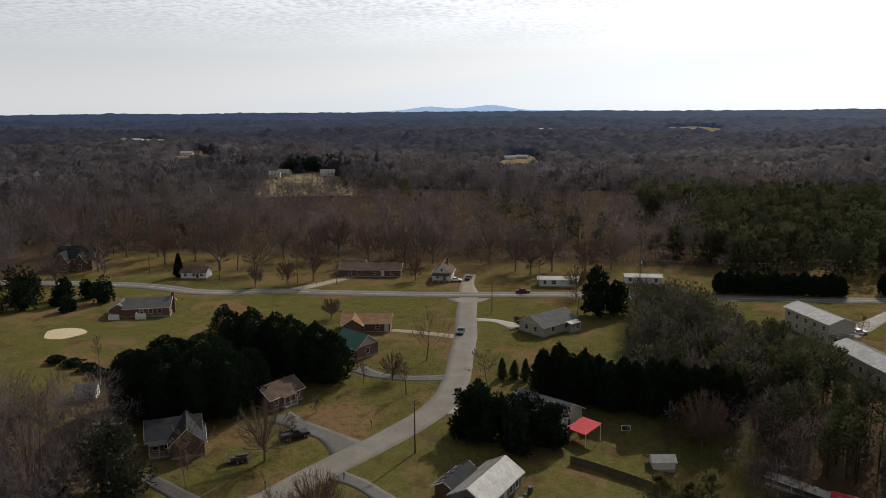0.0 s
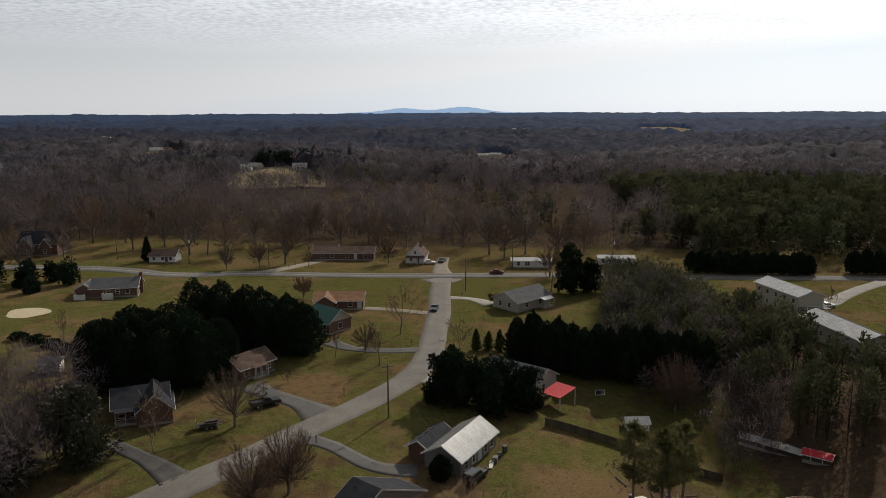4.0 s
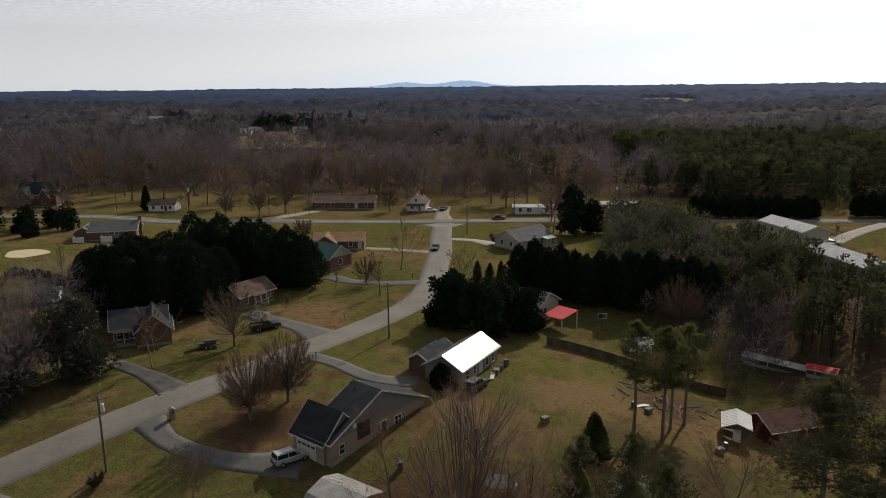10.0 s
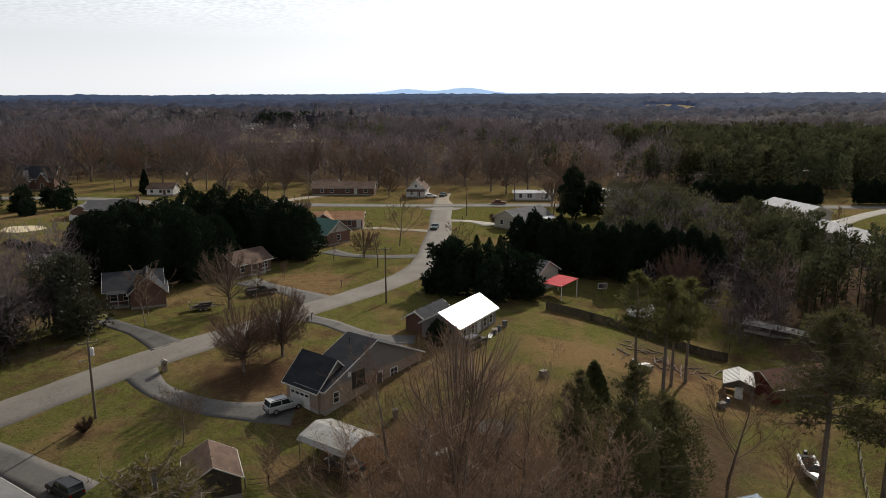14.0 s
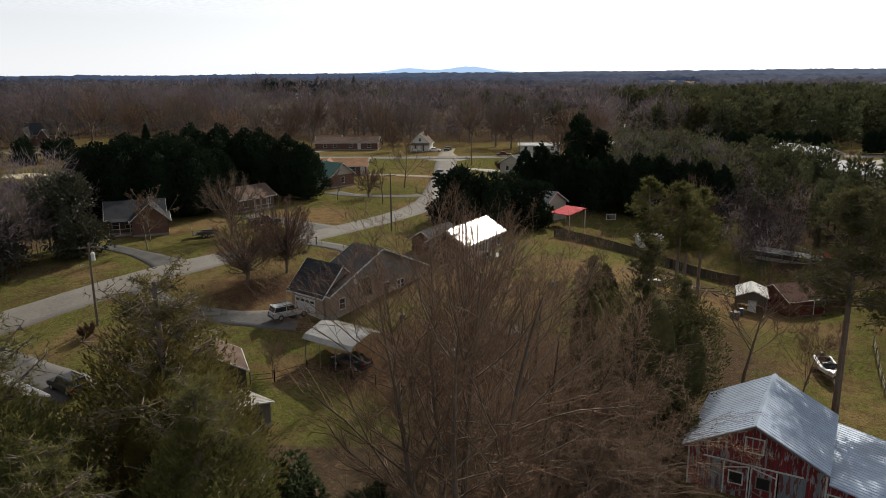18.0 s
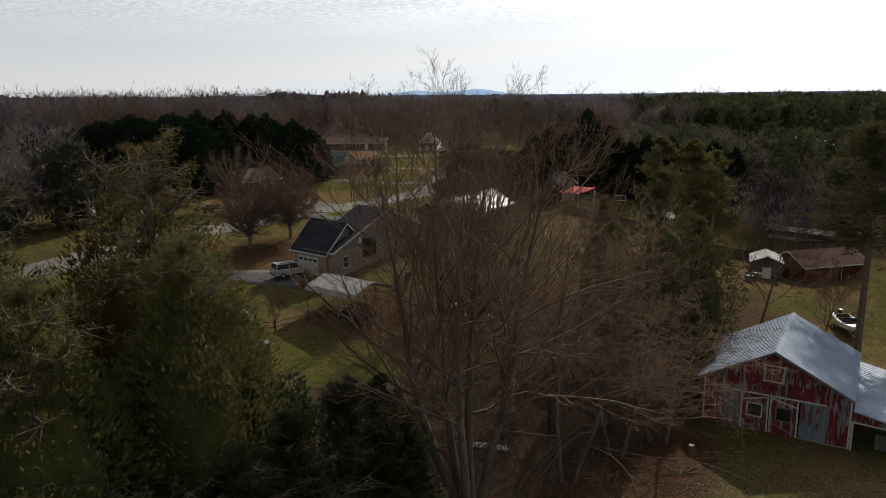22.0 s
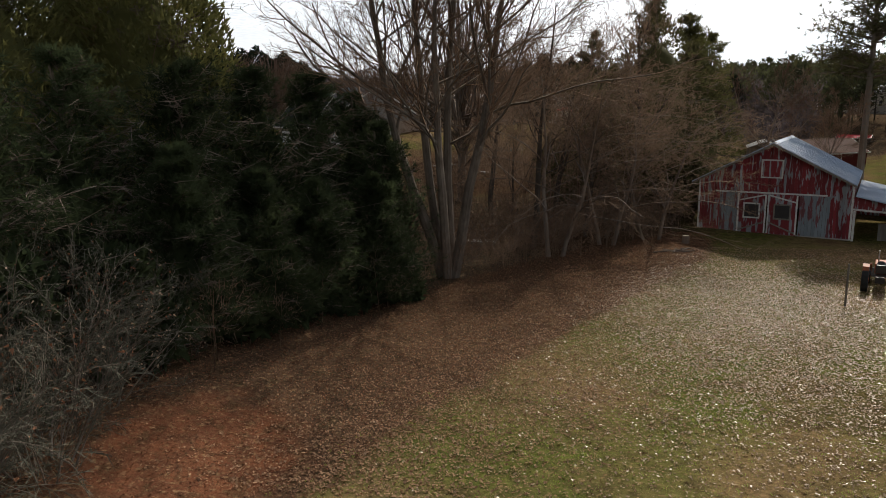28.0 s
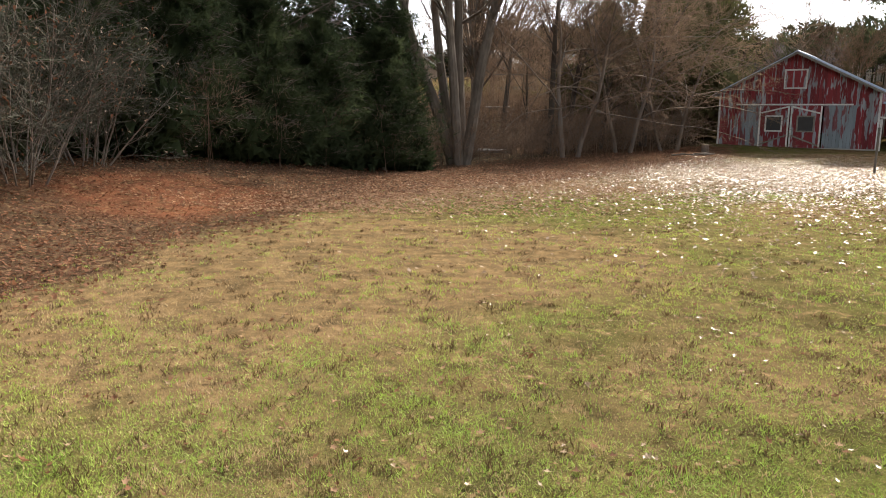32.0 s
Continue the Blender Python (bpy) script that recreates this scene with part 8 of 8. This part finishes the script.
rng = np.random.default_rng(800)
x, y = rng.normal(12.0, 5.4, 62000), rng.normal(31.0, 8.0, 62000)
k = (x > lawn_edge(y) - 4.5 * rng.uniform(0, 1, len(x)) ** 2) & (y > 14) & (y < 47)
leaf_cover("fallen_leaves", x[k], y[k], 0.035, 801, LEAF_BROWN, "pale dry leaves scattered thickly over the lawn", 0.32)
x, y = rng.normal(8.0, 5.5, 15000), rng.normal(20.0, 5.5, 15000)
k = (x > lawn_edge(y) + 0.5) & (y > 8)
leaf_cover("fallen_leaves", x[k], y[k], 0.034, 807, LEAF_BROWN, "pale dry leaves thinly strewn over green lawn", 0.4)
y = rng.uniform(4, 52, 46000)
u = rng.uniform(-0.5, 1.0, 46000) + np.abs(rng.normal(0, 0.24, 46000))
x = tree_edge(y) + u * (lawn_edge(y) - tree_edge(y))
k = rng.uniform(0, 1, 46000) > 0.75 * blob(x, y, -6.4, 14.4, 1.9, 3.6)
x, y = x[k], y[k]
leaf_cover("fallen_leaves", x, y, 0.032, 802, LEAF_RED, "russet leaf litter along the foot of the trees", 0.45)
y = rng.uniform(13, 47, 46000)
x = lawn_edge(y) + rng.normal(0.7, 1.35, 46000) * (1.7 + 4.2 * ss(15, 30, y))
leaf_cover("fallen_leaves", x, y, 0.036, 805, LEAF_TAN, "tan leaves spreading from the trees onto the lawn", 0.4)


def lobed_leaves(name, x, y, size, seed, material, label, lift=0.02):
    """Single curled leaves with five lobes, for the lawn near by."""
    rng = np.random.default_rng(seed)
    n = len(x)
    th = np.linspace(0, 2 * math.pi, 11)[:-1]
    rad = np.array([1.0, 0.42, 0.8, 0.38, 0.6, 0.30, 0.6, 0.38, 0.8, 0.42])
    turn = rng.uniform(0, 2 * math.pi, n)[:, None]
    sz = (size * rng.uniform(0.6, 1.3, n))[:, None]
    u, w = rad * np.cos(th) * sz, rad * np.sin(th) * sz * rng.uniform(0.5, 0.9, n)[:, None]
    h = (u / sz) ** 2 * sz * rng.uniform(-0.1, 0.5, n)[:, None] + np.abs(w) * rng.uniform(0.0, 0.9, n)[:, None] + u * rng.normal(0, 0.25, n)[:, None]
    px, py = u * np.cos(turn) - w * np.sin(turn) + x[:, None], u * np.sin(turn) + w * np.cos(turn) + y[:, None]
    pz = (ground(x, y) + lift)[:, None] + h - np.minimum(h.min(1), 0)[:, None] * 0.8
    mid = np.stack([x, y, ground(x, y) + lift], 1)[:, None]
    v = np.concatenate([mid, np.stack([px, py, pz], 2)], 1).reshape(-1, 3)
    k = np.arange(10)
    f = (np.arange(n)[:, None, None] * 11 + np.stack([np.zeros(10, int), 1 + k, 1 + (k + 1) % 10], 1)[None]).reshape(-1, 3)
    return tagged(new(name, raw_mesh(name, v, f, material)), label, "leaves", kind="stuff")


for n, reach, bias, size, seed, material, label in (
        (5200, 24, 0.16, 0.034, 803, LEAF_BROWN, "single pale dry leaves on the short lawn"),
        (2600, 18, 0.55, 0.036, 804, LEAF_RED, "single russet leaves on the short lawn"),
        (2200, 18, 0.50, 0.034, 806, LEAF_TAN, "single tan leaves on the short lawn")):
    r = 2.6 + reach * rng.uniform(0, 1, n) ** 0.85
    a = rng.uniform(-0.75, 0.75, n)
    k = rng.uniform(0, 1, n) < bias + 0.05 * r * np.sin(a)
    r, a = r[k], a[k]
    lobed_leaves("fallen_leaves", r * np.sin(a), r * np.cos(a), size, seed, material, label)


def grass(name, n, near, far, seed, material, label, h, w, keep):
    rng = np.random.default_rng(seed)
    r = near * (far / near) ** rng.uniform(0, 1, n)
    a = rng.uniform(-0.78, 0.78, n)
    x, y = r * np.sin(a), r * np.cos(a)
    clump = np.sin(x * 2.1 + 1.7 * np.sin(y * 1.3)) * np.sin(y * 2.4 + 1.1 * np.sin(x * 1.9)) + 0.5 * np.sin(x * 6.3 + y * 1.4) * np.sin(y * 5.1)
    k = keep(x, y, clump, rng.uniform(-1, 1, n)) & (x > lawn_edge(y) - 0.9 + 0.9 * np.sin(y * 1.7 + 2 * np.sin(x * 2.3)))
    x, y, r, clump = x[k], y[k], r[k], clump[k]
    n = len(x)
    p = np.column_stack([x, y, ground(x, y) - 0.004])
    d = np.column_stack([rng.normal(0, 1.5, n), rng.normal(0, 1.5, n), np.ones(n)])
    b = rng.uniform(0, math.pi, n)
    s = np.column_stack([np.cos(b), np.sin(b), np.zeros(n)]) * (w * (0.6 + r / 9))[:, None]
    L = (h * rng.uniform(0.5, 1.3, n) * (0.8 + 0.35 * np.clip(clump, -1, 1)))[:, None]
    v = np.stack([p - s, p + s, p + unit(d) * L], 1).reshape(-1, 3)
    return tagged(new(name, raw_mesh(name, v, np.arange(len(v)).reshape(-1, 3), material)), label, "grass", kind="stuff")


grass("grass", 230000, 2.0, 20, 811, BLADE, "short green winter grass", 0.036, 0.0030, lambda x, y, c, u: 1.7 * c + 0.34 * (x - 0.3) + 1.5 * np.exp(-((y - 4.0) / 2.2) ** 2) - 0.25 > u)
grass("grass", 230000, 2.0, 20, 812, STRAW, "short dry straw-coloured grass", 0.033, 0.0030, lambda x, y, c, u: 1.7 * c + 0.34 * (x - 1.0) + 0.9 * np.exp(-((y - 4.0) / 2.2) ** 2) < u + 0.45)


def tufts(name, n, seed, material, label, h, w):
    """Thicker bunches of blades on the lawn."""
    rng = np.random.default_rng(seed)
    r = 2.4 * (20 / 2.4) ** rng.uniform(0, 1, n)
    a = rng.uniform(-0.78, 0.78, n)
    k = 13
    i = np.repeat(np.arange(n), k)
    x = (r * np.sin(a))[i] + rng.normal(0, 0.045, n * k)
    y = (r * np.cos(a))[i] + rng.normal(0, 0.045, n * k)
    p = np.column_stack([x, y, ground(x, y) - 0.004])
    d = unit(np.column_stack([rng.normal(0, 0.6, n * k), rng.normal(0, 0.6, n * k), np.ones(n * k)]))
    b = rng.uniform(0, math.pi, n * k)
    s = np.column_stack([np.cos(b), np.sin(b), np.zeros(n * k)]) * (w * (0.7 + r / 10))[i][:, None]
    L = (h * rng.uniform(0.5, 1.4, n))[i][:, None] * rng.uniform(0.6, 1.2, n * k)[:, None]
    v = np.stack([p - s, p + s, p + d * L], 1).reshape(-1, 3)
    keep = np.repeat((x > lawn_edge(y) - 0.4), 3)
    v = v[keep]
    return tagged(new(name, raw_mesh(name, v, np.arange(len(v)).reshape(-1, 3), material)), label, "grass", kind="stuff")


tufts("grass_tufts", 2600, 821, BLADE, "small green tufts of winter grass", 0.042, 0.0034)
tufts("grass_tufts", 1700, 822, STRAW, "small dry tufts of straw grass", 0.040, 0.0034)
tufts("grass_tufts", 1500, 823, WEED, "dark dead weed clumps in the lawn", 0.05, 0.0048)
